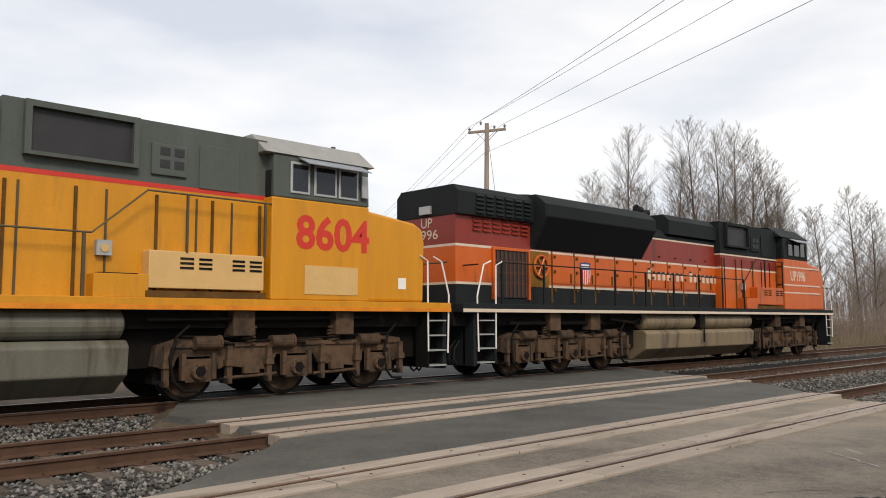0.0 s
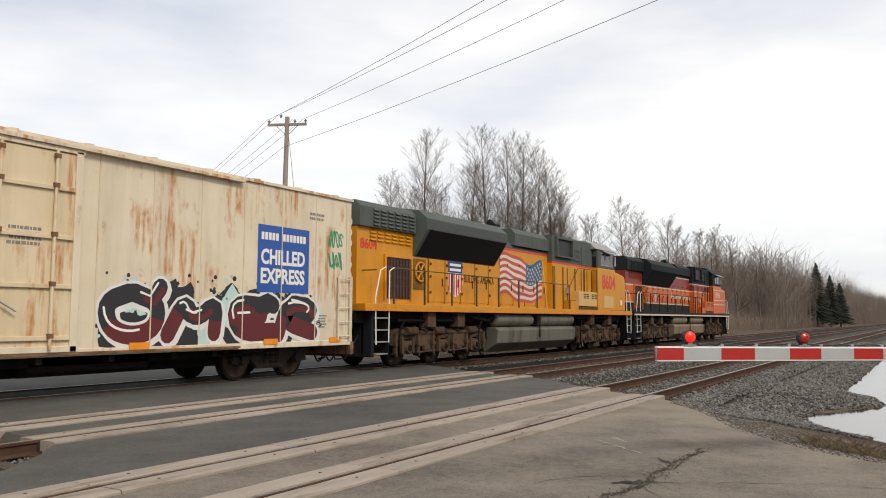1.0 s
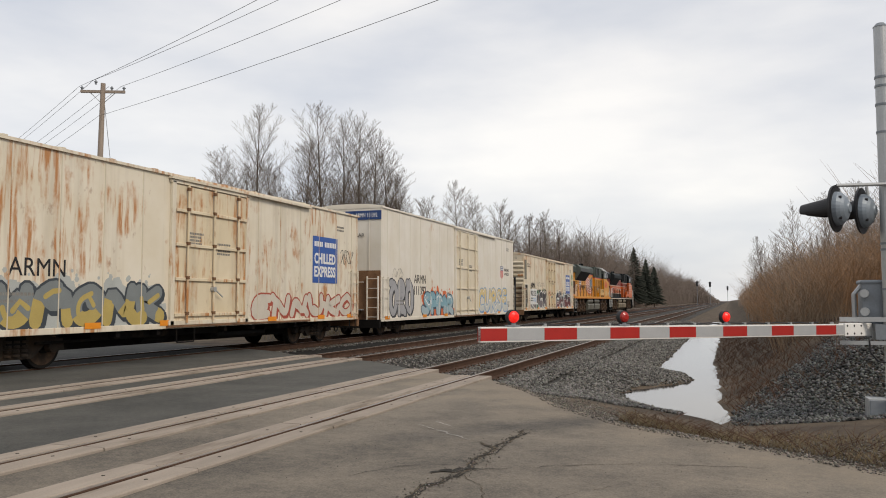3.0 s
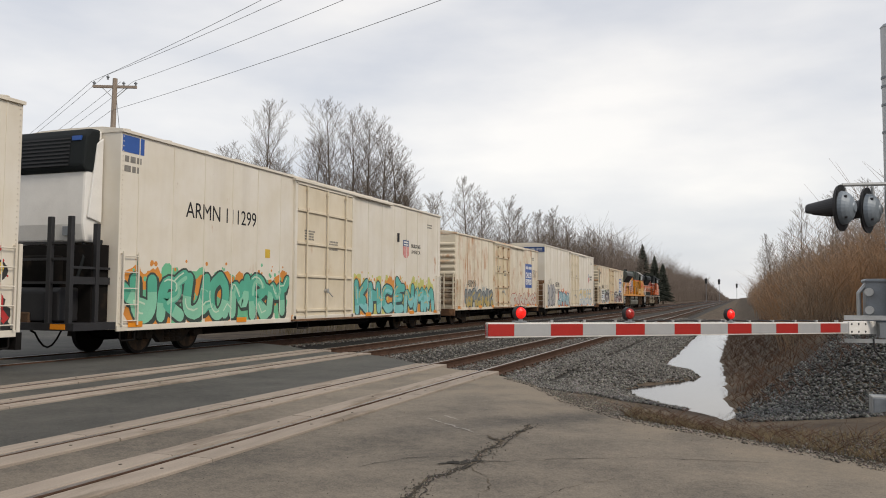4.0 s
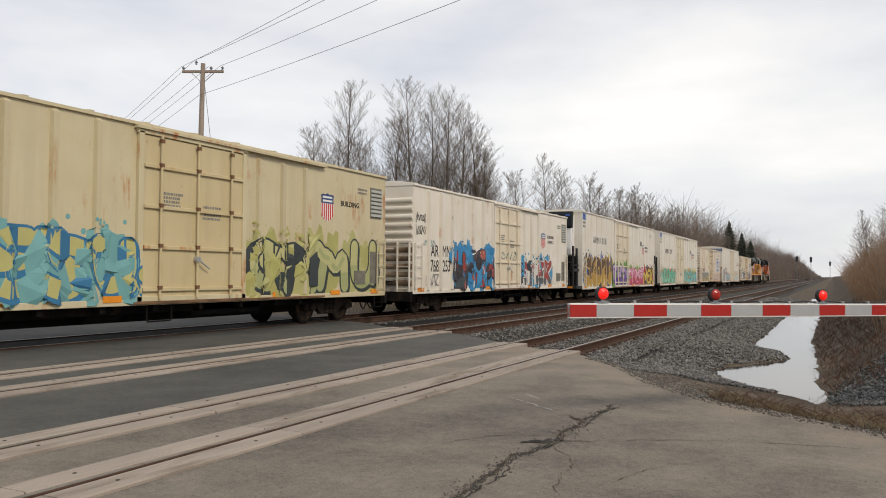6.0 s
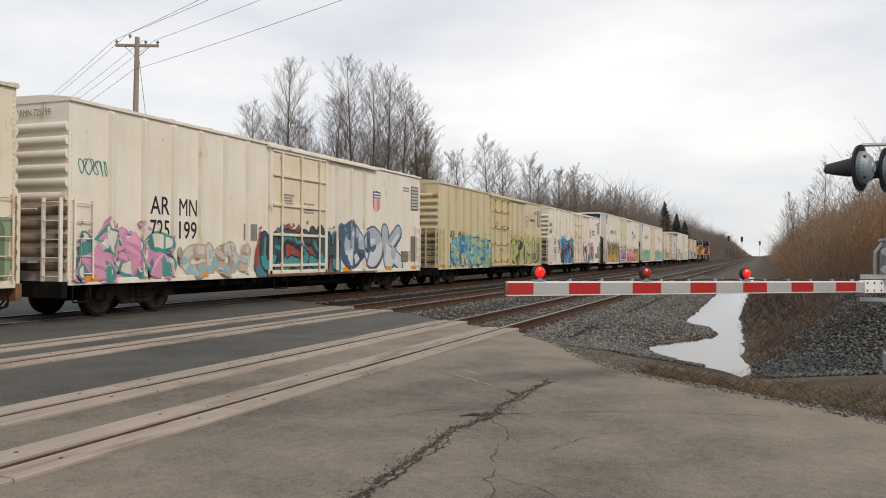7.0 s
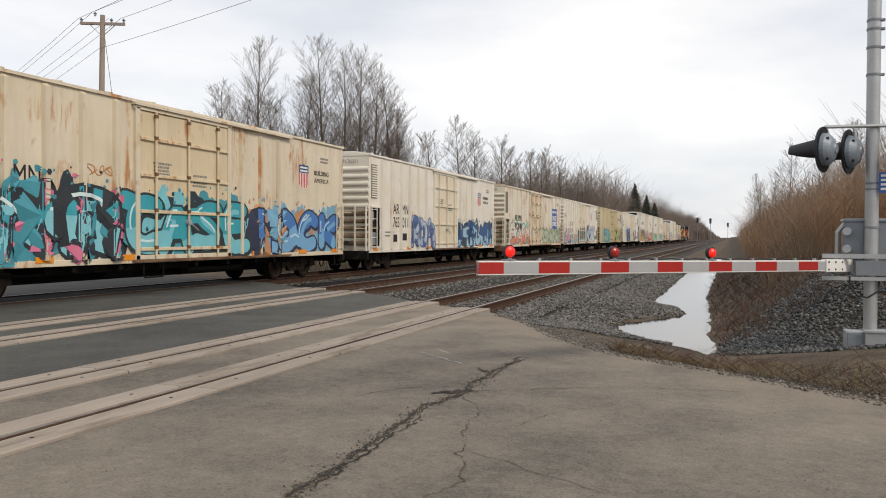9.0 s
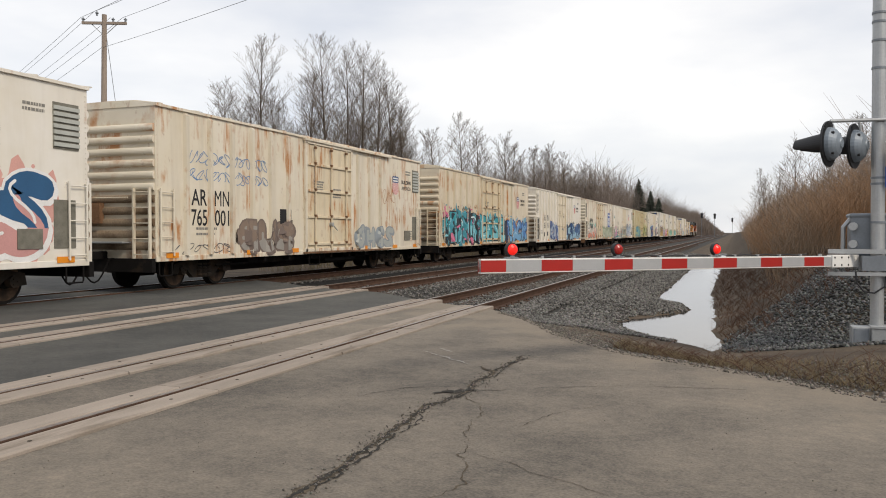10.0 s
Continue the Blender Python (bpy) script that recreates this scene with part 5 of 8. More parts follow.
def build_cars():
    P = spray
    white = car_paint("paint_white", (0.77, 0.735, 0.665), 0.14)
    ivory = car_paint("paint_ivory", (0.76, 0.715, 0.635), 0.16)
    rusty = car_paint("paint_rusty", (0.69, 0.61, 0.475), 0.72)
    rusty2 = car_paint("paint_rusty_white", (0.73, 0.67, 0.555), 0.86)
    bright = car_paint("paint_bright", (0.73, 0.69, 0.615), 0.04)
    straw = car_paint("paint_straw", (0.60, 0.53, 0.35), 0.40)
    Wh = P(0.75, 0.74, 0.72)

    # first car behind the locomotives
    car, Y, W, rib = reefer("refrigerator_car", -28.3, 17.9, 4.64, "flat", rusty, "rust-streaked cream refrigerator car with black and white graffiti", door=(7.0, 9.9), rail_end=13.9)
    chilled_panel(car, Y, W, 14.45, 16.2)
    side_text(car, Y, W + 0.012, 1.9, 2.3, "ARMN", 0.36, 1.3)
    side_text(car, Y, W + 0.012, 1.9, 1.75, "902135", 0.36, 1.55)
    graffiti(car, Y(10.4), Y(16.6), 0.78, 2.12, 4, [P(0.02, 0.02, 0.024), P(0.11, 0.015, 0.018)], P(0.66, 0.66, 0.64), [P(0.45, 0.60, 0.58), P(0.02, 0.02, 0.024), P(0.02, 0.02, 0.024)], W, 3, word="OMER", weight=0.19, shine=Wh)
    graffiti(car, Y(2.0), Y(6.9), 0.78, 2.2, 4, [P(0.04, 0.035, 0.04), P(0.15, 0.13, 0.13)], P(0.62, 0.62, 0.6), [P(0.03, 0.12, 0.06), P(0.03, 0.03, 0.03)], W, 5, word="KMCK", weight=0.2)
    part("pale_patch", Build().box(W + 0.009, W + 0.0105, Y(1.75), Y(3.7), 1.15, 2.22, P(0.66, 0.66, 0.64)), car, "pale repainted patch")
    text_bars("stencil", car, W + 0.0105, Y(1.9), 1.55, 2, 0.8, 0.07, 0.09, INK, 6)
    tag_scrawl(car, Y(2.5), Y(3.5), 1.3, 1.65, 5, P(0.16, 0.36, 0.62), W + 0.010, 8, 0.02)
    tag_scrawl(car, Y(3.8), Y(6.3), 2.35, 2.8, 6, INK_GREY, W, 9, 0.012)
    machine_bay(car, Y, W, 0.76, False)
    lettering("lettering", "ARMN 902135", 0.2, INK_GREY, car, on_rear(0.1, Y(0) - 0.03, 4.2), width=0.95)
    lettering("lettering", "MECHANICAL\nREFRIGERATION", 0.15, INK_GREY, car, on_side(W + 0.004, Y(1.0), 3.85), width=0.9)
    tag_scrawl(car, Y(16.95), Y(17.5), 2.6, 3.7, 4, P(0.03, 0.25, 0.12), W, 4, 0.03)
    tag_scrawl(car, Y(7.3), Y(8.3), 1.7, 2.2, 4, P(0.55, 0.06, 0.04), W + 0.055, 6, 0.02)

    # tall white car with a navy band
    car, Y, W, rib = reefer("refrigerator_car", -51.5, 20.45, 5.25, "tall", bright, "tall white refrigerator car with a navy band and grey graffiti", door=(8.95, 12.7), rail_end=16.2, sill=0.62)
    front_platform(car, Y, W, 20.45, 0.62)
    part("navy_band", Build().box(-W, W, Y(0) - 0.012, Y(0) + 0.015, 4.62, 4.98, NAVY), car, "navy blue band")
    lettering("lettering", "ARMN 111392", 0.24, WHITE, car, on_rear(0.4, Y(0) - 0.014, 4.72), width=0.95)
    lettering("lettering", "EXCESS HEIGHT CAR", 0.19, INK_GREY, car, on_rear(-1.2, Y(0) - 0.01, 3.95), width=2.0, bold=0.004)
    part("rust_band", Build().box(-W + 0.02, W - 0.02, Y(0) - 0.016, Y(0), 0.62, 2.6, RUST_M), car, "rust-brown lower end")
    side_text(car, Y, W, 3.5, 2.17, "ARMN", 0.38, 1.4)
    side_text(car, Y, W, 3.5, 1.67, "111392", 0.38, 1.45)
    shield(car, W + 0.004, Y(17.7), 3.1, 0.62)
    side_text(car, Y, W, 18.3, 3.2, "BUILDING", 0.15, 1.0, 0.004)
    side_text(car, Y, W, 18.3, 2.95, "AMERICA", 0.15, 1.0, 0.004)
    graffiti(car, Y(0.8), Y(3.4), 0.64, 2.45, 3, [P(0.33, 0.33, 0.34)], P(0.04, 0.04, 0.045), None, W, 11, weight=0.27)
    graffiti(car, Y(4.5), Y(8.7), 0.64, 1.9, 4, [P(0.20, 0.36, 0.42), P(0.33, 0.42, 0.45)], P(0.05, 0.07, 0.10), [P(0.62, 0.13, 0.03)], W, 12, word="SHMR", shine=Wh)
    graffiti(car, Y(12.9), Y(18.9), 0.64, 2.3, 5, [P(0.62, 0.48, 0.22), P(0.55, 0.55, 0.5)], P(0.18, 0.32, 0.5), None, W, 13, word="CURSE", shine=Wh)
    tag_scrawl(car, Y(1.2), Y(2.2), 2.3, 2.8, 3, INK_GREY, W, 14, 0.012)

    # second cream car with a blue panel
    car, Y, W, rib = reefer("refrigerator_car", -70.6, 17.0, 4.64, "flat", rusty2, "rust-streaked cream refrigerator car with outlined graffiti", door=(6.5, 9.7), rail_end=13.3)
    chilled_panel(car, Y, W, 13.6, 15.35)
    side_text(car, Y, W, 1.8, 1.9, "ARMN", 0.36, 1.4)
    graffiti(car, Y(10.0), Y(16.6), 0.78, 1.75, 6, [P(0.55, 0.5, 0.42)], P(0.36, 0.07, 0.04), None, W, 21, weight=0.12)
    graffiti(car, Y(1.5), Y(6.2), 0.78, 1.9, 5, [P(0.18, 0.2, 0.2), P(0.42, 0.32, 0.1)], P(0.04, 0.05, 0.06), [P(0.4, 0.42, 0.4)], W, 22)
    tag_scrawl(car, Y(15.6), Y(16.6), 2.6, 3.3, 4, INK, W, 23, 0.018)

    # tall cars with a cooling unit at the rear
    for s_rear, number, kw in ((-93.2, "ARMN 111299", 1), (-116.3, "ARMN 110130", 2)):
        car, Y, W, rib = reefer("refrigerator_car", s_rear, 20.5, 5.22, "tall", bright, "tall white refrigerator car with %s graffiti" % ("teal and orange" if kw == 1 else "purple, pink and gold"), door=(7.5, 11.4), rail_end=14.8, sill=0.62, end_unit=True)
        rear_unit(car, Y, W, 5.22, 0.62, bright)
        part("blue_plate", Build().box(W, W + 0.006, Y(0.05), Y(0.75), 4.62, 5.0, BLUE), car, "small blue plate")
        text_bars("stencil", car, W + 0.004, Y(0.12), 4.4, 2, 0.6, 0.14, 0.08, INK_GREY, 3)
        side_text(car, Y, W, 2.3, 3.35, number, 0.40, 3.1, 0.014)
        shield(car, W + 0.004, Y(16.4), 3.35, 0.62)
        side_text(car, Y, W, 17.0, 3.45, "BUILDING", 0.15, 1.0, 0.004)
        side_text(car, Y, W, 17.0, 3.2, "AMERICA", 0.15, 1.0, 0.004)
        part("door_lock", Build().box(W, W + 0.05, Y(15.5), Y(15.62), 3.6, 3.95, INK), car)
        part("yellow_placard", Build().box(W, W + 0.006, Y(5.9), Y(6.15), 2.5, 2.75, P(0.6, 0.4, 0.04)), car)
        if kw == 1:
            graffiti(car, Y(0.4), Y(7.0), 0.64, 2.1, 7, [P(0.08, 0.38, 0.26), P(0.22, 0.52, 0.36)], P(0.04, 0.06, 0.05), [P(0.62, 0.24, 0.04), P(0.14, 0.45, 0.26)], W, 31, shine=P(0.5, 0.65, 0.5))
            graffiti(car, Y(11.7), Y(19.6), 0.64, 2.1, 7, [P(0.10, 0.40, 0.36), P(0.2, 0.5, 0.5)], P(0.05, 0.08, 0.08), [P(0.62, 0.26, 0.05), P(0.5, 0.5, 0.16)], W, 32, shine=P(0.6, 0.4, 0.1))
        else:
            graffiti(car, Y(0.2), Y(6.9), 0.64, 2.65, 5, [P(0.10, 0.05, 0.025), P(0.42, 0.25, 0.05)], P(0.55, 0.38, 0.08), [P(0.015, 0.08, 0.30), P(0.015, 0.10, 0.36), P(0.05, 0.03, 0.02), P(0.5, 0.28, 0.05)], W, 33, weight=0.22)
            graffiti(car, Y(7.0), Y(11.3), 0.64, 2.3, 4, [P(0.42, 0.28, 0.52), P(0.15, 0.06, 0.30)], P(0.035, 0.02, 0.06), [P(0.14, 0.28, 0.06)], W + 0.05, 34, word="CHSM", weight=0.2, shine=Wh)
            graffiti(car, Y(11.5), Y(16.4), 0.64, 2.1, 4, [P(0.64, 0.30, 0.42), P(0.5, 0.06, 0.12)], P(0.35, 0.02, 0.06), [P(0.24, 0.40, 0.1)], W, 35, word="CURSE", weight=0.22, shine=Wh)
            graffiti(car, Y(16.5), Y(20.2), 0.64, 2.1, 3, [P(0.62, 0.45, 0.05)], P(0.03, 0.03, 0.03), [P(0.03, 0.03, 0.03), P(0.45, 0.03, 0.03)], W, 36, word="NEK", weight=0.11)

    # ribbed car 768253
    car, Y, W, rib = reefer("refrigerator_car", -137.0, 17.7, 4.64, "rib", ivory, "ribbed ivory refrigerator car with red and blue graffiti", ribs=True, door=(7.25, 10.35), rail_end=12.95)
    front_grille(car, Y, W, 17.7, 0.76)
    panel_text(car, Y, W, 0, 2.06, "AR", "MN")
    panel_text(car, Y, W, 0, 1.52, "768", "253")
    shield(car, W + 0.004, Y(13.75), 3.1, 0.62)
    side_text(car, Y, W, 14.4, 3.25, "BUILDING", 0.15, 1.0, 0.004)
    side_text(car, Y, W, 14.4, 3.0, "AMERICA", 0.15, 1.0, 0.004)
    graffiti(car, Y(3.1), Y(7.5), 0.78, 2.55, 4, [P(0.30, 0.045, 0.035), P(0.05, 0.07, 0.075), P(0.36, 0.10, 0.07)], P(0.04, 0.035, 0.04), [P(0.03, 0.20, 0.40), P(0.04, 0.24, 0.45)], W, 41, rib, weight=0.26, shine=Wh, word="ENSA")
    graffiti(car, Y(10.4), Y(15.0), 0.78, 2.25, 4, [P(0.32, 0.05, 0.04), P(0.10, 0.10, 0.10)], P(0.60, 0.57, 0.52), [P(0.05, 0.26, 0.44), P(0.03, 0.04, 0.05)], W, 42, rib, word="SMEK", weight=0.17, shine=Wh)
    tag_scrawl(car, Y(0.2), Y(0.95), 2.75, 3.6, 6, INK, W, 43, 0.018)
    tag_scrawl(car, Y(0.8), Y(1.7), 2.35, 2.7, 4, P(0.03, 0.2, 0.2), W, 44, 0.016)
    tag_scrawl(car, Y(8.0), Y(9.9), 2.0, 2.5, 4, P(0.05, 0.15, 0.13), W + 0.06, 45, 0.016)
    tag_scrawl(car, Y(1.0), Y(2.0), 0.95, 1.4, 5, P(0.04, 0.03, 0.10), W, 46, 0.014)

    # straw-coloured car
    car, Y, W, rib = reefer("refrigerator_car", -156.2, 17.3, 4.64, "rib", straw, "ribbed straw-yellow refrigerator car with blue graffiti", ribs=True)
    shield(car, W + 0.004, Y(14.0), 3.3, 0.62)
    side_text(car, Y, W, 14.7, 3.4, "BUILDING", 0.15, 1.0, 0.004)
    panel_text(car, Y, W, 0, 2.06, "AR", "MN")
    graffiti(car, Y(1.5), Y(7.0), 0.78, 2.3, 5, [P(0.45, 0.42, 0.16)], P(0.03, 0.16, 0.3), [P(0.15, 0.35, 0.35)], W, 51, rib)
    graffiti(car, Y(10.4), Y(16.8), 0.78, 2.5, 4, [P(0.46, 0.44, 0.20), P(0.34, 0.36, 0.16)], P(0.03, 0.04, 0.04), [P(0.38, 0.36, 0.12), P(0.42, 0.4, 0.16)], W, 52, rib, weight=0.2)
    front_grille(car, Y, W, 17.3, 0.76)

    # ribbed car 725199
    car, Y, W, rib = reefer("refrigerator_car", -176.1, 17.9, 4.64, "rib", ivory, "ribbed ivory refrigerator car with grey and teal graffiti", ribs=True, door=(7.1, 10.2))
    front_grille(car, Y, W, 17.9, 0.76)
    panel_text(car, Y, W, 1, 2.3, "AR", "MN")
    panel_text(car, Y, W, 1, 1.75, "725", "199")
    shield(car, W + 0.004, Y(13.9), 3.3, 0.6)
    graffiti(car, Y(0.2), Y(3.0), 0.78, 1.95, 3, [P(0.6, 0.57, 0.5)], P(0.06, 0.24, 0.22), [P(0.55, 0.26, 0.38)], W, 61, rib, weight=0.15)
    graffiti(car, Y(3.4), Y(6.0), 0.78, 1.75, 3, [P(0.5, 0.5, 0.46), P(0.25, 0.4, 0.45)], P(0.42, 0.33, 0.25), None, W, 66, rib, weight=0.10)
    graffiti(car, Y(6.6), Y(11.0), 0.78, 2.2, 5, [P(0.04, 0.07, 0.08), P(0.05, 0.25, 0.26)], P(0.02, 0.02, 0.02), [P(0.3, 0.05, 0.04), P(0.05, 0.18, 0.2)], W + 0.05, 62, None)
    graffiti(car, Y(11.2), Y(16.0), 0.78, 2.6, 3, [P(0.34, 0.40, 0.46), P(0.55, 0.57, 0.6)], P(0.06, 0.10, 0.16), None, W, 63, rib, weight=0.26)
    tag_scrawl(car, Y(0.25), Y(1.05), 2.95, 3.4, 6, P(0.04, 0.22, 0.2), W, 64, 0.018)
    lettering("lettering", "ARMN 725199", 0.2, INK_GREY, car, on_rear(0.1, Y(0) - 0.03, 4.2), width=0.95)
    part("dark_plate", Build().box(W + 0.002, W + 0.012, Y(5.9), Y(6.5), 1.75, 2.2, INK_GREY), car)

    # third cream car with a blue panel
    car, Y, W, rib = reefer("refrigerator_car", -194.6, 17.3, 4.64, "flat", rusty2, "rust-streaked cream refrigerator car with green and pale graffiti", door=(6.45, 9.9), rail_end=13.4)
    chilled_panel(car, Y, W)
    side_text(car, Y, W + 0.012, 2.4, 2.4, "AR MN", 0.40, 1.75)
    side_text(car, Y, W + 0.012, 2.4, 1.85, "92 29 85", 0.40, 1.9)
    machine_bay(car, Y, W, 0.76, False)
    lettering("lettering", "ARMN 922985", 0.2, INK_GREY, car, on_rear(0.1, Y(0) - 0.03, 4.2), width=0.95)
    graffiti(car, Y(1.3), Y(6.3), 0.78, 2.35, 5, [P(0.62, 0.58, 0.5), P(0.62, 0.22, 0.14)], P(0.14, 0.12, 0.11), [P(0.22, 0.5, 0.42), P(0.26, 0.54, 0.45)], W, 71, weight=0.2)
    graffiti(car, Y(10.1), Y(17.0), 0.78, 2.1, 7, [P(0.35, 0.40, 0.27), P(0.5, 0.5, 0.4)], P(0.12, 0.16, 0.10), [P(0.26, 0.32, 0.2)], W, 72, weight=0.14)

    # ribbed car with blue graffiti
    car, Y, W, rib = reefer("refrigerator_car", -214.2, 17.3, 4.64, "rib", ivory, "ribbed ivory refrigerator car with blue graffiti along the sill", ribs=True)
    panel_text(car, Y, W, 1, 2.3, "AR", "MN")
    machine_bay(car, Y, W, 0.76, True)
    part("dark_plate", Build().box(W + 0.002, W + 0.012, Y(2.3), Y(2.75), 1.15, 1.45, INK), car)
    part("dark_plate", Build().box(W + 0.002, W + 0.012, Y(3.3), Y(3.8), 1.2, 1.5, INK), car)
    part("orange_placard", Build().box(W + 0.002, W + 0.01, Y(1.0), Y(1.2), 1.75, 2.2, ORANGE_TAPE), car)
    panel_text(car, Y, W, 1, 1.75, "765", "011")
    lettering("lettering", "ARMN 765011", 0.2, INK_GREY, car, on_rear(0.1, Y(0) - 0.03, 4.2), width=0.95)
    shield(car, W + 0.004, Y(14.3), 3.4, 0.6)
    graffiti(car, Y(4.2), Y(7.0), 0.78, 2.4, 3, [P(0.34, 0.40, 0.48)], P(0.08, 0.12, 0.25), None, W, 81, rib, weight=0.15)
    graffiti(car, Y(10.4), Y(16.8), 0.78, 2.2, 6, [P(0.03, 0.09, 0.22), P(0.3, 0.48, 0.6)], P(0.03, 0.05, 0.10), [P(0.3, 0.46, 0.55), P(0.05, 0.06, 0.07)], W, 82, rib, weight=0.22)
    side_text(car, Y, W, 15.0, 3.45, "BUILDING", 0.15, 1.0, 0.004)
    side_text(car, Y, W, 15.0, 3.2, "AMERICA", 0.15, 1.0, 0.004)

    # ribbed car with teal graffiti
    car, Y, W, rib = reefer("refrigerator_car", -233.7, 17.3, 4.64, "rib", rusty, "ribbed rust-streaked cream refrigerator car with large teal graffiti", ribs=True, door=(6.7, 10.3), rail_end=13.6)
    shield(car, W + 0.004, Y(14.5), 3.3, 0.62)
    side_text(car, Y, W, 15.2, 3.4, "BUILDING", 0.15, 1.0, 0.004)
    side_text(car, Y, W, 15.2, 3.15, "AMERICA", 0.15, 1.0, 0.004)
    panel_text(car, Y, W, 1, 2.35, "AR", "MN")
    pink = P(0.60, 0.16, 0.26)
    graffiti(car, Y(0.7), Y(6.2), 0.78, 2.6, 3, [P(0.03, 0.30, 0.36), P(0.20, 0.50, 0.56)], P(0.02, 0.025, 0.03), [P(0.05, 0.26, 0.32), P(0.02, 0.03, 0.04), P(0.05, 0.26, 0.32), pink], W, 91, rib, weight=0.34, shine=P(0.62, 0.72, 0.72), word="ENR")
    graffiti(car, Y(6.3), Y(11.2), 0.78, 2.5, 4, [P(0.03, 0.30, 0.36), P(0.16, 0.46, 0.52)], P(0.02, 0.03, 0.035), [P(0.05, 0.26, 0.32), P(0.02, 0.03, 0.04), P(0.16, 0.46, 0.52)], W + 0.05, 92, None, weight=0.27, shine=P(0.55, 0.7, 0.7), word="CASE")
    graffiti(car, Y(11.3), Y(16.8), 0.78, 2.3, 6, [P(0.05, 0.17, 0.42), P(0.16, 0.36, 0.56)], P(0.025, 0.03, 0.06), [P(0.16, 0.36, 0.5), P(0.45, 0.22, 0.10)], W, 93, rib, weight=0.22, shine=P(0.45, 0.60, 0.70), word="ROCK")
    tag_scrawl(car, Y(5.2), Y(6.2), 2.6, 3.0, 4, P(0.42, 0.2, 0.07), W, 94, 0.02)
    # ribbed car 765001
    car, Y, W, rib = reefer("refrigerator_car", -253.3, 17.2, 4.64, "rib", rusty2, "ribbed cream refrigerator car with rust stains and faded tags", ribs=True, door=(7.1, 10.35), rail_end=13.8)
    front_grille(car, Y, W, 17.2, 0.76)
    panel_text(car, Y, W, 0, 2.14, "AR", "MN")
    panel_text(car, Y, W, 0, 1.62, "765", "001")
    shield(car, W + 0.004, Y(14.45), 3.35, 0.62)
    side_text(car, Y, W, 15.1, 3.45, "BUILDING", 0.15, 1.0, 0.004)
    side_text(car, Y, W, 15.1, 3.2, "AMERICA", 0.15, 1.0, 0.004)
    tag_scrawl(car, Y(1.3), Y(4.9), 2.7, 3.6, 12, P(0.10, 0.22, 0.42), W, 101, 0.014)
    graffiti(car, Y(3.4), Y(6.4), 0.78, 1.9, 3, [P(0.22, 0.16, 0.12), P(0.3, 0.28, 0.25)], P(0.16, 0.12, 0.10), None, W, 102, rib, weight=0.16)
    graffiti(car, Y(10.7), Y(14.2), 0.78, 1.75, 4, [P(0.36, 0.38, 0.36)], P(0.25, 0.28, 0.3), None, W, 103, rib, weight=0.10)
    tag_scrawl(car, Y(0.5), Y(3.2), 0.85, 1.2, 6, P(0.07, 0.07, 0.08), W, 104, 0.014)
    tag_scrawl(car, Y(13.2), Y(14.4), 2.5, 3.2, 4, P(0.4, 0.2, 0.1), W, 105, 0.014)
    part("dark_plate", Build().box(W + 0.002, W + 0.012, Y(5.6), Y(6.25), 1.7, 2.15, INK), car)

    # last car in view
    car, Y, W, rib = reefer("refrigerator_car", -272.6, 17.2, 4.64, "rib", white, "ribbed white refrigerator car with navy and pink graffiti", ribs=True)
    front_grille(car, Y, W, 17.2, 0.76)
    side_text(car, Y, W, 14.0, 3.35, "BUILDING", 0.15, 1.0, 0.006)
    side_text(car, Y, W, 14.0, 3.1, "AMERICA", 0.15, 1.0, 0.006)
    graffiti(car, Y(8.0), Y(16.2), 0.78, 2.75, 6, [P(0.02, 0.09, 0.2), P(0.55, 0.28, 0.26)], Wh, [P(0.62, 0.33, 0.28)], W, 111, rib, weight=0.27, shine=Wh)


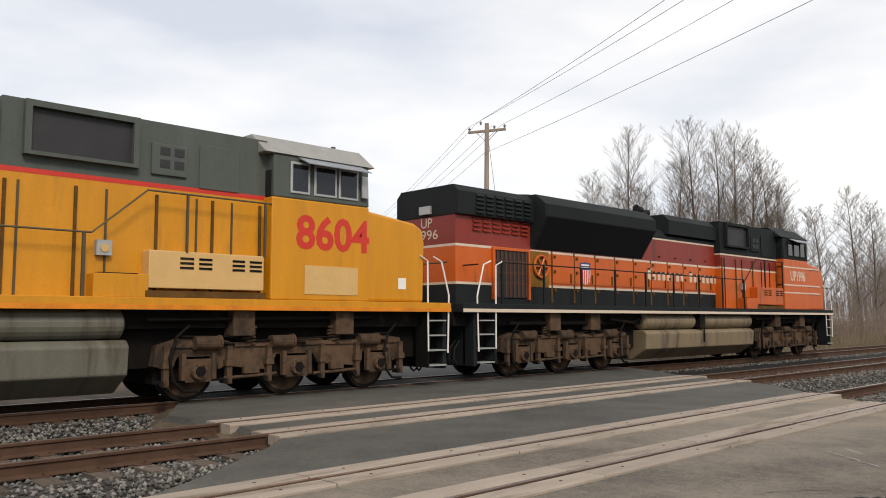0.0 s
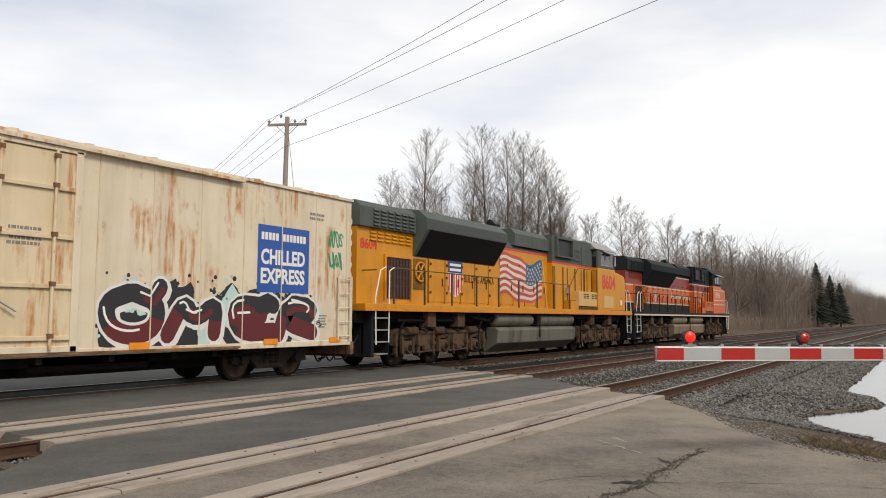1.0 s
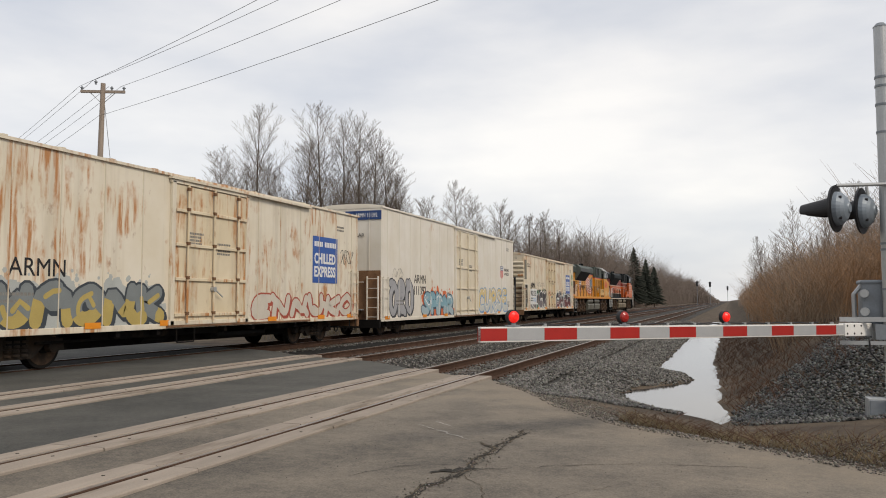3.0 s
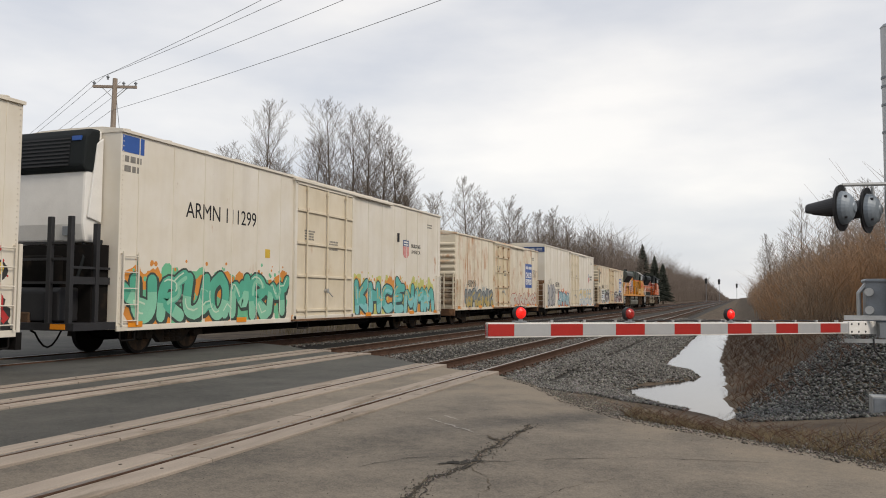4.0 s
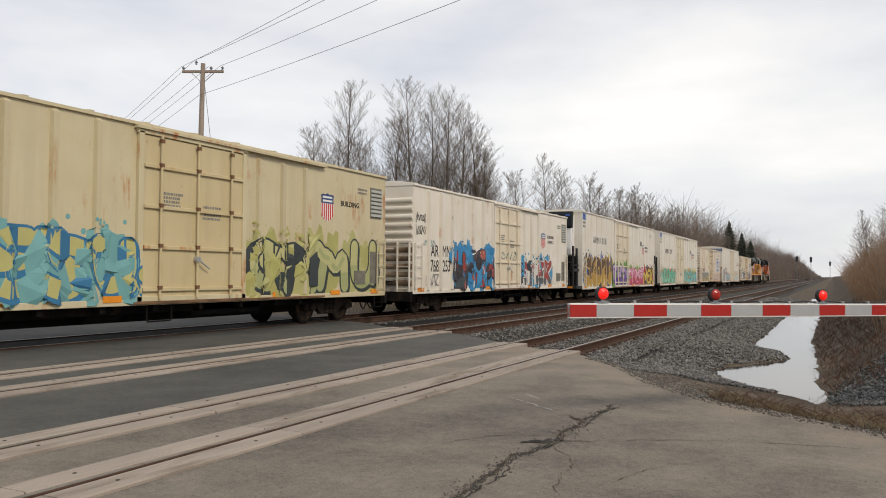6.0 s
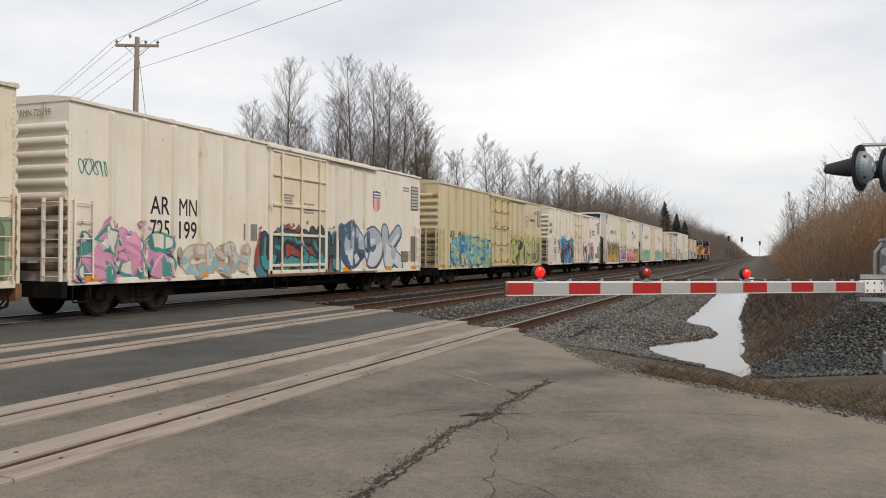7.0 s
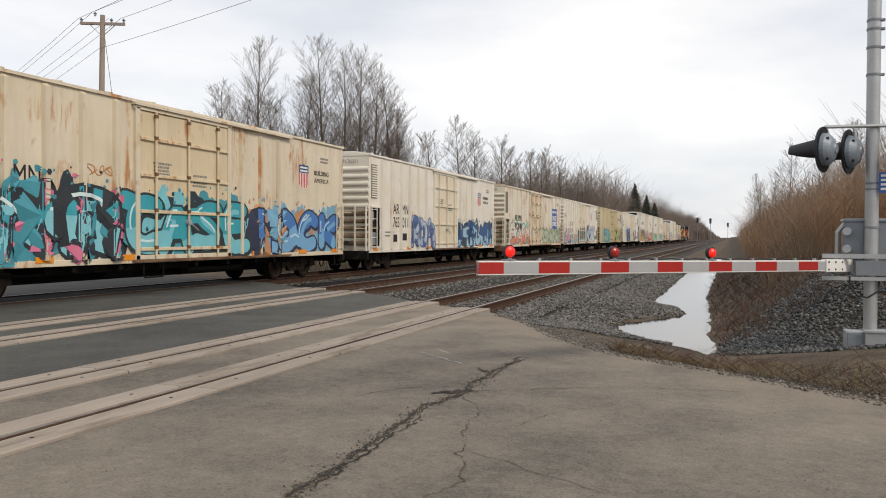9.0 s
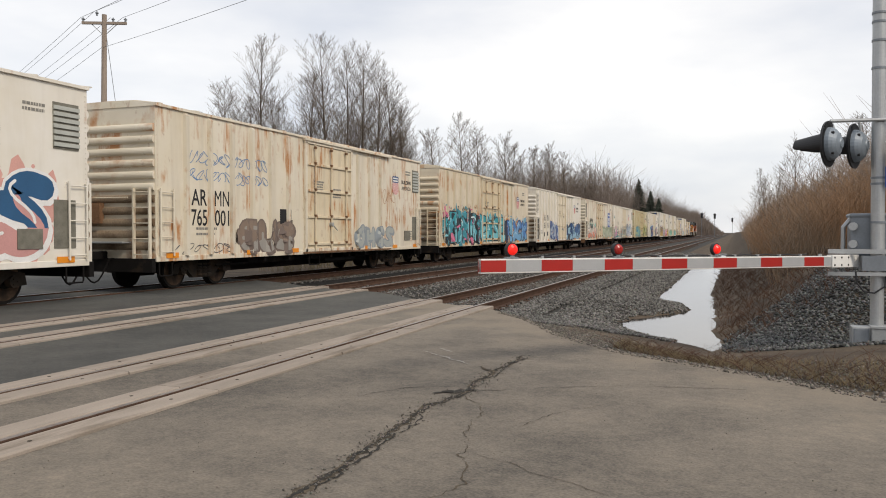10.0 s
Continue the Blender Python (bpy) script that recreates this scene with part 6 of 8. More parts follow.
def loco_truck(loco, y):
    """A three-axle locomotive truck: cast side frames, axle boxes in their guides, springs, brake gear and pipes."""
    if "lframe" not in SHARED:
        b = Build()
        prof = [(-2.85, 0.66), (-2.8, 1.0), (-2.4, 1.12), (-1.55, 1.10), (-1.2, 0.98), (-0.55, 0.98), (-0.3, 1.08), (0.6, 1.08), (0.9, 0.98), (1.5, 1.02), (2.2, 1.13), (2.7, 1.06), (2.85, 0.66), (2.5, 0.58), (2.42, 0.80), (1.68, 0.80), (1.62, 0.56), (1.4, 0.52), (0.55, 0.60), (0.42, 0.80), (-0.42, 0.80), (-0.5, 0.58), (-0.65, 0.52), (-1.5, 0.62), (-1.62, 0.56), (-1.68, 0.80), (-2.42, 0.80), (-2.5, 0.58)]
        b.prism_x(prof, 1.03, 1.2, TRUCK_DIRT)
        b.prism_x([(-2.6, 0.96), (2.6, 0.96), (2.55, 1.04), (-2.55, 1.04)], 1.2, 1.235, TRUCK_DIRT)
        SHARED["lframe"] = b.mesh("side_frame")
        c = Build()
        c.box(1.12, 1.28, -0.25, 0.25, 0.36, 0.76, TRUCK_DIRT).box(1.2, 1.31, -0.33, -0.25, 0.40, 0.86, TRUCK_DIRT).box(1.2, 1.31, 0.25, 0.33, 0.40, 0.86, TRUCK_DIRT)
        c.cyl((1.28, 0, 0.55), (1.36, 0, 0.55), 0.17, TRUCK_DIRT, 16, 0.15).cyl((1.36, 0, 0.55), (1.385, 0, 0.55), 0.09, UNDER, 12)
        for k in range(6):
            a = k * math.pi / 3
            c.cyl((1.35, 0.125 * math.cos(a), 0.55 + 0.125 * math.sin(a)), (1.385, 0.125 * math.cos(a), 0.55 + 0.125 * math.sin(a)), 0.018, TRUCK_DIRT, 6)
        SHARED["ljournal"] = c.mesh("journal_box")
        q = Build()
        coil = [(1.16 + 0.12 * math.cos(k * 0.7), 0.12 * math.sin(k * 0.7), 1.02 + 0.0068 * k) for k in range(46)]
        q.pipe(coil, 0.024, TRUCK_DIRT, 6)
        q.cyl((1.16, 0, 1.31), (1.16, 0, 1.36), 0.16, TRUCK_DIRT, 14)
        SHARED["lspring"] = q.mesh("spring")
        q = Build()
        q.cyl((1.27, -0.24, 0.98), (1.27, 0.22, 0.98), 0.12, TRUCK_DIRT, 14).cyl((1.27, 0.22, 0.98), (1.27, 0.26, 0.98), 0.14, TRUCK_DIRT, 14)
        q.cyl((1.27, 0.26, 0.98), (1.27, 0.55, 0.94), 0.03, UNDER, 6)
        SHARED["lbrake"] = q.mesh("brake_cylinder")
        q = Build()
        q.box(1.2, 1.30, -0.05, 0.05, 0.30, 0.98, TRUCK_DIRT).box(1.18, 1.33, -0.08, 0.08, 0.62, 0.72, TRUCK_DIRT).cyl((1.17, -0.1, 0.36), (1.34, -0.1, 0.36), 0.05, UNDER, 8)
        SHARED["lhanger"] = q.mesh("brake_hanger")
        SHARED["lrod"] = Build().cyl((1.26, -0.55, 0.40), (1.26, 0.55, 0.44), 0.03, TRUCK_DIRT, 8).box(1.22, 1.31, -0.16, 0.16, 0.47, 0.60, TRUCK_DIRT).mesh("brake_rod")
        # oversized bolster: a dark fill that closes the view between wheels and stands for shade
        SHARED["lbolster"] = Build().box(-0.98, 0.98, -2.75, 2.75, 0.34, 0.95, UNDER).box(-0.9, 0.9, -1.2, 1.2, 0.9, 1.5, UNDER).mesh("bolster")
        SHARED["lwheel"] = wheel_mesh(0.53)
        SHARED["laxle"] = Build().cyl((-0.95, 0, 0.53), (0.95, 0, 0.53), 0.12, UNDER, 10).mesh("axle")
        SHARED["lhose"] = Build().pipe([(1.3, 0.3, 1.35), (1.34, 0.05, 1.15), (1.37, -0.08, 0.8), (1.35, 0.0, 0.4), (1.3, 0.2, 0.22), (1.25, 0.5, 0.2)], 0.028, UNDER).mesh("sand_hose")
        SHARED["lpipe"] = Build().pipe([(1.25, -2.4, 1.16), (1.25, -1.4, 1.14), (1.26, -1.1, 1.05), (1.26, 1.1, 1.12), (1.25, 2.3, 1.17)], 0.018, UNDER).mesh("brake_pipe")
    t = part("truck", SHARED["lbolster"], loco, m=pose(0, y, 0))
    for turn in (0, 180):
        d = -1 if turn else 1
        part("side_frame", SHARED["lframe"], t, m=pose(0, 0, 0, 0, 0, turn))
        part("brake_pipe", SHARED["lpipe"], t, m=pose(0, 0, 0, 0, 0, turn))
        for dy in (-2.05, 0, 2.05):
            part("journal_box", SHARED["ljournal"], t, m=pose(0, dy, 0, 0, 0, turn))
            part("wheel", SHARED["lwheel"], t, m=pose(0.75 * d, dy, 0.53, 0, 0, turn))
        for dy in (-1.0, 0.95):
            part("spring", SHARED["lspring"], t, m=pose(0, dy, -0.02, 0, 0, turn))
            part("brake_rod", SHARED["lrod"], t, m=pose(0, dy, 0, 0, 0, turn))
        for dy in (-1.9, -0.35, 1.75):
            part("brake_cylinder", SHARED["lbrake"], t, m=pose(0, dy, 0.06, 0, 0, turn))
        for dy in (-2.65, -1.45, -0.62, 0.6, 1.48, 2.66):
            part("brake_hanger", SHARED["lhanger"], t, m=pose(0, dy, 0, 0, 0, turn))
        for dy in (-2.55, 2.2):
            part("sand_hose", SHARED["lhose"], t, m=pose(0, dy, 0, 0, 0, turn))
    for dy in (-2.05, 0, 2.05):
        part("axle", SHARED["laxle"], t, m=pose(0, dy, 0))


def flag(loco, Y, y0, y1, z0, z1, x):
    """A waving flag of red and white stripes with a blue canton, flat on the hood side."""
    f = empty("flag_mural")
    f.parent = loco
    f["label"] = "painted waving flag with stripes and stars"
    n = 28
    red, wht, blu = spray(0.47, 0.075, 0.055), spray(0.60, 0.55, 0.48), spray(0.035, 0.10, 0.19)

    def P(u, v):
        wave = 0.13 * math.sin(u * 7.5 + 0.6 - 0.8 * v) + 0.06 * math.sin(u * 14 + v)
        return (Y(y0 + (y1 - y0) * u * (1 - 0.06 * (1 - v)) + 0.25 * (1 - v) * u), z0 + (z1 - z0) * (0.12 + 0.76 * v) + wave - 0.16 * u + 0.08)

    for k in range(13):
        b = Build()
        for i in range(n):
            u0, u1 = i / n, (i + 1) / n
            if k >= 6 and u0 >= 0.6:
                continue
            q = [P(u0, k / 13), P(u1, k / 13), P(u1, (k + 1) / 13), P(u0, (k + 1) / 13)]
            b.face([(x + 0.004, a, c) for a, c in q], red if k % 2 == 0 else wht)
        part("stripe", b, f)
    b = Build()
    for i in range(10):
        u0, u1 = 0.6 + 0.04 * i, 0.64 + 0.04 * i
        q = [P(u0, 6 / 13), P(u1, 6 / 13), P(u1, 1), P(u0, 1)]
        b.face([(x + 0.006, a, c) for a, c in q], blu)
    part("canton", b, f)
    b = Build()
    for r in range(5):
        for c in range(6):
            cy, cz = P(0.64 + 0.062 * c + (0.03 if r % 2 else 0), 0.52 + 0.09 * r)
            pts = []
            for k in range(10):
                a = math.pi / 2 + k * math.pi / 5
                rr = 0.075 if k % 2 == 0 else 0.03
                pts.append((x + 0.009, cy + rr * math.cos(a), cz + rr * math.sin(a)))
            b.face(pts, wht)
    part("star", b, f)
    part("flag_staff", Build().cyl((x + 0.006, Y(y1 + 0.05), z0 + (z1 - z0) * 0.88), (x + 0.006, Y(y1 + 0.55), z0 - 0.15), 0.025, spray(0.6, 0.45, 0.3), 6), f)


def locomotive(s_nose, scheme, label):
    """A six-axle diesel. y is counted from the nose's front, towards the rear it is negative."""
    loco = empty("diesel_locomotive")
    tagged(loco, label, "locomotive", "locomotives of the train")
    off = 10.3
    TRAIN.append((loco, s_nose - off))
    Y = lambda a: a + off
    up = scheme == "yellow"
    low = YELLOW if up else ORANGE
    topm = LGREY if up else LBLACK
    railm = mat("handrail_olive", (0.075, 0.06, 0.032), 0.6, 0.2) if up else LBLACK
    sill_top = 1.82
    # deck and frame; the lower near-black block is added to fill bright gaps with gloom
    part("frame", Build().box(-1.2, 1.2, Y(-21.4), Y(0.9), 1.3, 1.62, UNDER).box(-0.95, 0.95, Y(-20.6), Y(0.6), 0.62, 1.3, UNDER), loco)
    part("walkway", Build().box(-1.55, 1.55, Y(-21.4), Y(1.1), 1.62, sill_top, low if up else LBLACK), loco, bevel=0.01)
    if up:
        part("sill_stripe", Build().box(1.55, 1.556, Y(-21.4), Y(1.1), 1.62, 1.70, mat("sill_orange", (0.62, 0.20, 0.008), 0.45)), loco)
    else:
        part("sill_stripe", Build().box(1.55, 1.556, Y(-21.4), Y(1.1), 1.62, 1.70, LCREAM), loco)
    HX = 1.0
    # long hood
    if up:
        bands = [(sill_top, 3.98, YELLOW), (3.98, 4.06, LRED), (4.06, 4.12, LGREY)]
    else:
        bands = [(sill_top, 2.30, LBLACK), (2.30, 2.36, LCREAM), (2.36, 3.22, ORANGE), (3.22, 3.28, LCREAM), (3.28, 3.98, DKRED), (3.98, 4.03, LCREAM), (4.03, 4.12, LBLACK)]
    for z0, z1, m in bands:
        e = 0.004 if z1 - z0 < 0.1 else 0.0
        part("hood_side", Build().box(-HX - e, HX + e, Y(-21.1), Y(-8.2), z0, z1, m), loco, bevel=0.0)
    part("hood_roof", Build().prism([(-HX, 4.12), (HX, 4.12), (HX * 0.8, 4.36), (0.3, 4.46), (-0.3, 4.46), (-HX * 0.8, 4.36)], Y(-21.1), Y(-8.2), topm), loco)
    # rear hood, full height, with louvres
    part("rear_hood", Build().prism([(-1.12, 3.98), (1.12, 3.98), (1.12, 4.55), (0.95, 4.72), (-0.95, 4.72), (-1.12, 4.55)], Y(-21.12), Y(-17.6), topm), loco, bevel=0.02)
    part("radiator_shutter", Build().box(1.0, 1.03, Y(-19.75), Y(-18.45), 2.0, 3.2, BLACK), loco, "dark grille")
    part("grille_frame", Build().box(1.0, 1.07, Y(-19.83), Y(-19.75), 1.95, 3.27, low).box(1.0, 1.07, Y(-18.45), Y(-18.38), 1.95, 3.27, low).box(1.0, 1.07, Y(-19.75), Y(-18.45), 3.2, 3.27, low), loco)
    bar = mat("grille_bar_brown", (0.26, 0.13, 0.025) if up else (0.085, 0.028, 0.01), 0.6, 0, 0.3, 3, 30)
    for k in range(8):
        part("grille_bar", Build().box(1.03, 1.05, Y(-19.67 + 0.16 * k), Y(-19.62 + 0.16 * k), 2.02, 3.18, bar), loco)
    for z in (2.35, 2.62, 2.9):
        part("grille_bar", Build().box(1.03, 1.045, Y(-19.75), Y(-18.45), z, z + 0.03, bar), loco)
    for r in range(9):
        z = 3.62 + 0.105 * r
        for k in range(6):
            a = -20.5 + 0.36 * k
            xa = 1.12 if z > 3.95 else 1.0
            slat = topm if z > 3.95 else (YELLOW if up else DKRED)
            part("louvre", Build().prism([(xa, z + 0.06), (xa + 0.045, z), (xa + 0.05, z + 0.008), (xa, z + 0.075)], Y(a), Y(a + 0.27), slat), loco)
    hw = Build()
    # thin plate in darkened yellow: the recess's shade is painted, nothing is sunk
    part("brake_recess", Build().box(1.0, 1.012, Y(-18.3), Y(-17.55), 2.3, 3.25, mat("recess_shade", (0.20, 0.10, 0.015), 0.7, 0, 0.3, 2, 20)), loco)
    ring = [(1.06, Y(-17.92 + 0.29 * math.cos(k * math.pi / 10)), 2.85 + 0.29 * math.sin(k * math.pi / 10)) for k in range(21)]
    hw.pipe(ring, 0.035, low)
    for k in range(3):
        a = k * math.pi / 3
        hw.cyl((1.06, Y(-17.92 - 0.28 * math.cos(a)), 2.85 - 0.28 * math.sin(a)), (1.06, Y(-17.92 + 0.28 * math.cos(a)), 2.85 + 0.28 * math.sin(a)), 0.025, low, 6)
    hw.cyl((1.01, Y(-17.92), 2.85), (1.09, Y(-17.92), 2.85), 0.07, low, 10)
    part("hand_brake_wheel", hw, loco)
    # radiator wings
    rad = Build()
    prof = [(-1.0, 3.30), (1.0, 3.30), (1.54, 4.12), (1.54, 4.46), (1.2, 4.74), (-1.2, 4.74), (-1.54, 4.46), (-1.54, 4.12)]
    rad.prism(prof, Y(-18.3), Y(-12.9), topm)
    part("radiator", rad, loco, "flared radiator section with dark intakes", bevel=0.02)
    g = Build()
    g.face([(1.04, Y(-18.15), 3.33), (1.04, Y(-13.0), 3.33), (1.55, Y(-13.0), 4.11), (1.55, Y(-18.15), 4.11)], mat("radiator_mesh", (0.006, 0.007, 0.009), 0.95, 0, 0.3, 20, 60))
    g.box(1.54, 1.546, Y(-18.25), Y(-13.0), 4.14, 4.42, mat("radiator_face", (0.05, 0.055, 0.055), 0.6, 0, 0.2) if up else LBLACK)
    part("radiator_intake", g, loco)
    for k in range(3):
        part("radiator_fan", Build().cyl((0, Y(-17.6 + 1.9 * k), 4.74), (0, Y(-17.6 + 1.9 * k), 4.83), 0.75, topm, 24), loco)
    # hood doors
    seam = mat("door_seam_dirt", (0.10, 0.05, 0.012), 0.8, 0, 0.4, 3, 30)
    y = -17.4
    while y < -8.4:
        part("hood_door", Build().box(HX, HX + 0.018, Y(y + 0.03), Y(y + 0.97), 2.42 if not up else 1.95, 3.18 if not up else 3.3, low), loco)
        for z in () if up and -13.0 < y < -8.5 else (2.2, 2.7, 3.1):
            part("door_latch", Build().box(HX + 0.018, HX + 0.045, Y(y + 0.06), Y(y + 0.14), z, z + 0.08, seam), loco)
        part("door_gap", Build().box(HX, HX + 0.006, Y(y - 0.035), Y(y + 0.035), 1.9, 3.3, seam), loco)
        part("lift_ring", Build().cyl((HX, Y(y + 0.5), 3.44), (HX + 0.05, Y(y + 0.5), 3.44), 0.03, seam, 6), loco)
        part("grab_iron", Build().box(HX + 0.018, HX + 0.05, Y(y + 0.80), Y(y + 0.84), 2.45, 2.70, seam), loco)
        y += 1.0
    # exhaust, horn
    part("exhaust_stack", Build().box(-0.25, 0.25, Y(-11.0), Y(-10.2), 4.4, 4.6, topm), loco)
    hn = Build()
    hn.cyl((0.5, Y(-12.2), 4.3), (0.5, Y(-12.2), 4.92), 0.08, LBLACK, 8)
    for k, (dy, ln) in enumerate(((0.0, 0.5), (0.16, 0.4), (-0.14, 0.34))):
        d = 1 if k != 1 else -1
        hn.cyl((0.5 + dy, Y(-12.2), 4.9 + 0.05 * k), (0.5 + dy, Y(-12.2 + d * ln), 4.9 + 0.05 * k), 0.045, LBLACK, 12, 0.13)
    part("horn", hn, loco, "black air horn cluster")
    # wide equipment section behind the cab
    wx = 1.22
    wb = [(sill_top, 3.72, YELLOW), (3.72, 3.80, LRED), (3.80, 4.88, LGREY)] if up else [(sill_top, 3.22, ORANGE), (3.22, 3.28, LCREAM), (3.28, 3.70, DKRED), (3.70, 3.75, LCREAM), (3.75, 4.88, LBLACK)]
    for z0, z1, m in wb:
        e = 0.004 if z1 - z0 < 0.1 else 0.0
        part("blower_housing", Build().box(-wx - e, wx + e, Y(-8.2), Y(-3.55), z0, z1, m), loco)
    part("air_filter", Build().box(wx, wx + 0.13, Y(-7.9), Y(-6.1), 4.76, 4.86, topm).box(wx, wx + 0.13, Y(-7.9), Y(-6.1), 4.0, 4.06, topm).box(wx, wx + 0.13, Y(-7.9), Y(-7.8), 4.06, 4.76, topm).box(wx, wx + 0.13, Y(-6.2), Y(-6.1), 4.06, 4.76, topm).box(wx, wx + 0.03, Y(-7.8), Y(-6.2), 4.06, 4.76, BLACK), loco, "dark filter intake in a grey frame")
    part("roof_hatch", Build().prism([(-1.1, 4.66), (1.1, 4.66), (0.9, 4.86), (-0.9, 4.86)], Y(-11.4), Y(-8.3), topm).box(-1.1, 1.1, Y(-11.4), Y(-8.2), 4.2, 4.66, topm), loco)
    part("vent", Build().box(wx, wx + 0.05, Y(-5.85), Y(-5.2), 3.95, 4.5, topm), loco, bevel=0.015)
    for y in (-7.95, -6.6, -5.0, -4.3):
        part("panel_joint", Build().box(wx, wx + 0.02, Y(y), Y(y + 0.035), sill_top, 3.6, railm), loco)
    for y in (-8.15, -7.1, -5.75, -4.7, -3.72):
        part("panel_joint", Build().box(wx, wx + 0.03, Y(y), Y(y + 0.05), sill_top, 3.6, seam), loco)
    part("roof_walk", Build().box(-0.4, 0.4, Y(-8.1), Y(-3.8), 4.88, 4.92, topm), loco)
    part("hatch_panel", Build().box(wx, wx + 0.025, Y(-4.95), Y(-4.15), 3.8, 4.6, topm), loco, bevel=0.008)
    for dy in (0.08, 0.34):
        for dz in (0.08, 0.30):
            part("vent_slot", Build().box(wx + 0.05, wx + 0.058, Y(-5.78 + dy), Y(-5.60 + dy), 4.0 + dz, 4.14 + dz, BLACK), loco)
    part("kick_strip", Build().box(1.5, 1.512, Y(-6.0), Y(-3.7), sill_top + 0.005, sill_top + 0.12, seam), loco)
    # side box with louvres below the cab
    bx = Build()
    bx.box(wx, 1.5, Y(-5.95), Y(-3.75), sill_top + 0.16, 2.62, CREAM if up else ORANGE)
    sb = part("battery_box", bx, loco, "pale cover with louvres", bevel=0.015)
    for y in (-5.4, -5.05, -4.4, -4.05):
        for k in range(3):
            part("louvre", Build().box(1.5, 1.51, Y(y), Y(y + 0.25), 2.32 + 0.08 * k, 2.36 + 0.08 * k, UNDER), sb)
    part("step_box", Build().box(wx, 1.5, Y(-6.85), Y(-5.95), sill_top, 2.2, low).box(wx, 1.44, Y(-6.75), Y(-6.1), 2.2, 2.22, UNDER), loco, bevel=0.01)
    part("marker_light", Build().box(wx, wx + 0.1, Y(-6.75), Y(-6.5), 2.5, 2.75, GALV).cyl((wx + 0.1, Y(-6.62), 2.62), (wx + 0.12, Y(-6.62), 2.62), 0.07, CREAM, 10), loco)
    # cab
    cx = 1.5
    cb = Build()
    lowtop = 3.78
    cb.box(-cx, cx, Y(-3.6), Y(-1.25), sill_top, lowtop, low)
    part("cab_lower", cb, loco, bevel=0.03)
    part("cab_upper", Build().prism([(-cx, lowtop), (cx, lowtop), (cx * 0.98, 4.62), (0.95, 4.98), (-0.95, 4.98), (-cx * 0.98, 4.62)], Y(-3.55), Y(-1.25), topm), loco, bevel=0.03)
    part("cab_roof", Build().prism([(-cx - 0.02, 4.62), (cx + 0.02, 4.62), (0.97, 5.04), (-0.97, 5.04)], Y(-3.75), Y(-1.1), mat("cab_roof_grey", (0.25, 0.25, 0.235), 0.6, 0, 0.15) if up else LBLACK), loco, bevel=0.02)
    part("awning", Build().prism([(cx - 0.02, 4.58), (cx + 0.32, 4.43), (cx + 0.32, 4.45), (cx - 0.02, 4.61)], Y(-3.0), Y(-1.45), GREY_BOX), loco, "sloping sunshade")
    for a, c in ((-3.2, -2.75), (-2.65, -2.1), (-2.05, -1.55)):
        w = part("window", Build().box(cx - 0.01, cx + 0.02, Y(a), Y(c), 3.88, 4.50, LBLACK if not up else GALV), loco, bevel=0.01)
        part("pane", Build().box(cx + 0.02, cx + 0.026, Y(a + 0.05), Y(c - 0.05), 3.93, 4.45, GLASS), w)
    part("cab_vent", Build().box(-0.5, 0.5, Y(-3.0), Y(-2.0), 5.04, 5.12, topm).cyl((0.7, Y(-1.6), 5.0), (0.7, Y(-1.6), 5.14), 0.05, topm, 8), loco)
    part("mirror", Build().box(cx + 0.05, cx + 0.08, Y(-1.5), Y(-1.35), 3.95, 4.4, GALV), loco)
    part("rear_window", Build().box(wx, cx - 0.1, Y(-3.58), Y(-3.56), 3.8, 4.3, GLASS), loco)
    if up:
        lettering("lettering", "8604", 0.90, LRED, loco, on_side(cx + 0.004, Y(-3.05), 2.84), width=1.8, bold=0.025)
        part("cab_panel", Build().box(cx, cx + 0.012, Y(-2.85), Y(-1.55), sill_top + 0.12, 2.5, CREAM), loco)
    else:
        lettering("lettering", "UP1996", 0.55, LCREAM, loco, on_side(cx + 0.004, Y(-3.0), 2.95), width=1.4, bold=0.012)
        for z in (2.45, 2.75, 3.45):
            part("cab_stripe", Build().box(-cx - 0.004, cx + 0.004, Y(-3.6), Y(-0.1), z, z + 0.05, LCREAM), loco)
    # nose
    nb = Build()
    nb.prism_x([(Y(-1.27), sill_top), (Y(0.32), sill_top), (Y(0.36), 3.15), (Y(0.28), 3.45), (Y(0.05), 3.56), (Y(-1.27), 3.72)], -1.47, 1.47, low)
    part("nose", nb, loco, bevel=0.06)
    part("nose_lights", Build().box(-0.3, 0.3, Y(0.2), Y(0.40), 2.75, 2.95, GALV), loco)
    # fuel tank and air reservoirs
    tk = TANK if up else TANK_TAN
    part("fuel_tank", Build().prism([(-0.85, 0.22), (0.85, 0.22), (1.38, 0.55), (1.42, 1.02), (1.3, 1.12), (-1.3, 1.12), (-1.42, 1.02), (-1.38, 0.55)], Y(-13.4), Y(-6.2), tk), loco, bevel=0.03)
    for a, c in ((-13.3, -10.4), (-9.7, -6.3)):
        rs = Build().cyl((1.15, Y(a), 1.38), (1.15, Y(c), 1.38), 0.25, tk, 20)
        rs.cyl((1.15, Y(a) - 0.07, 1.38), (1.15, Y(a), 1.38), 0.14, tk, 20, 0.25).cyl((1.15, Y(c), 1.38), (1.15, Y(c) + 0.07, 1.38), 0.25, tk, 20, 0.14)
        part("air_reservoir", rs, loco)
    part("filler", Build().box(1.1, 1.45, Y(-10.2), Y(-9.85), 1.2, 1.6, UNDER).box(1.43, 1.46, Y(-9.95), Y(-9.9), 0.7, 1.3, UNDER), loco)
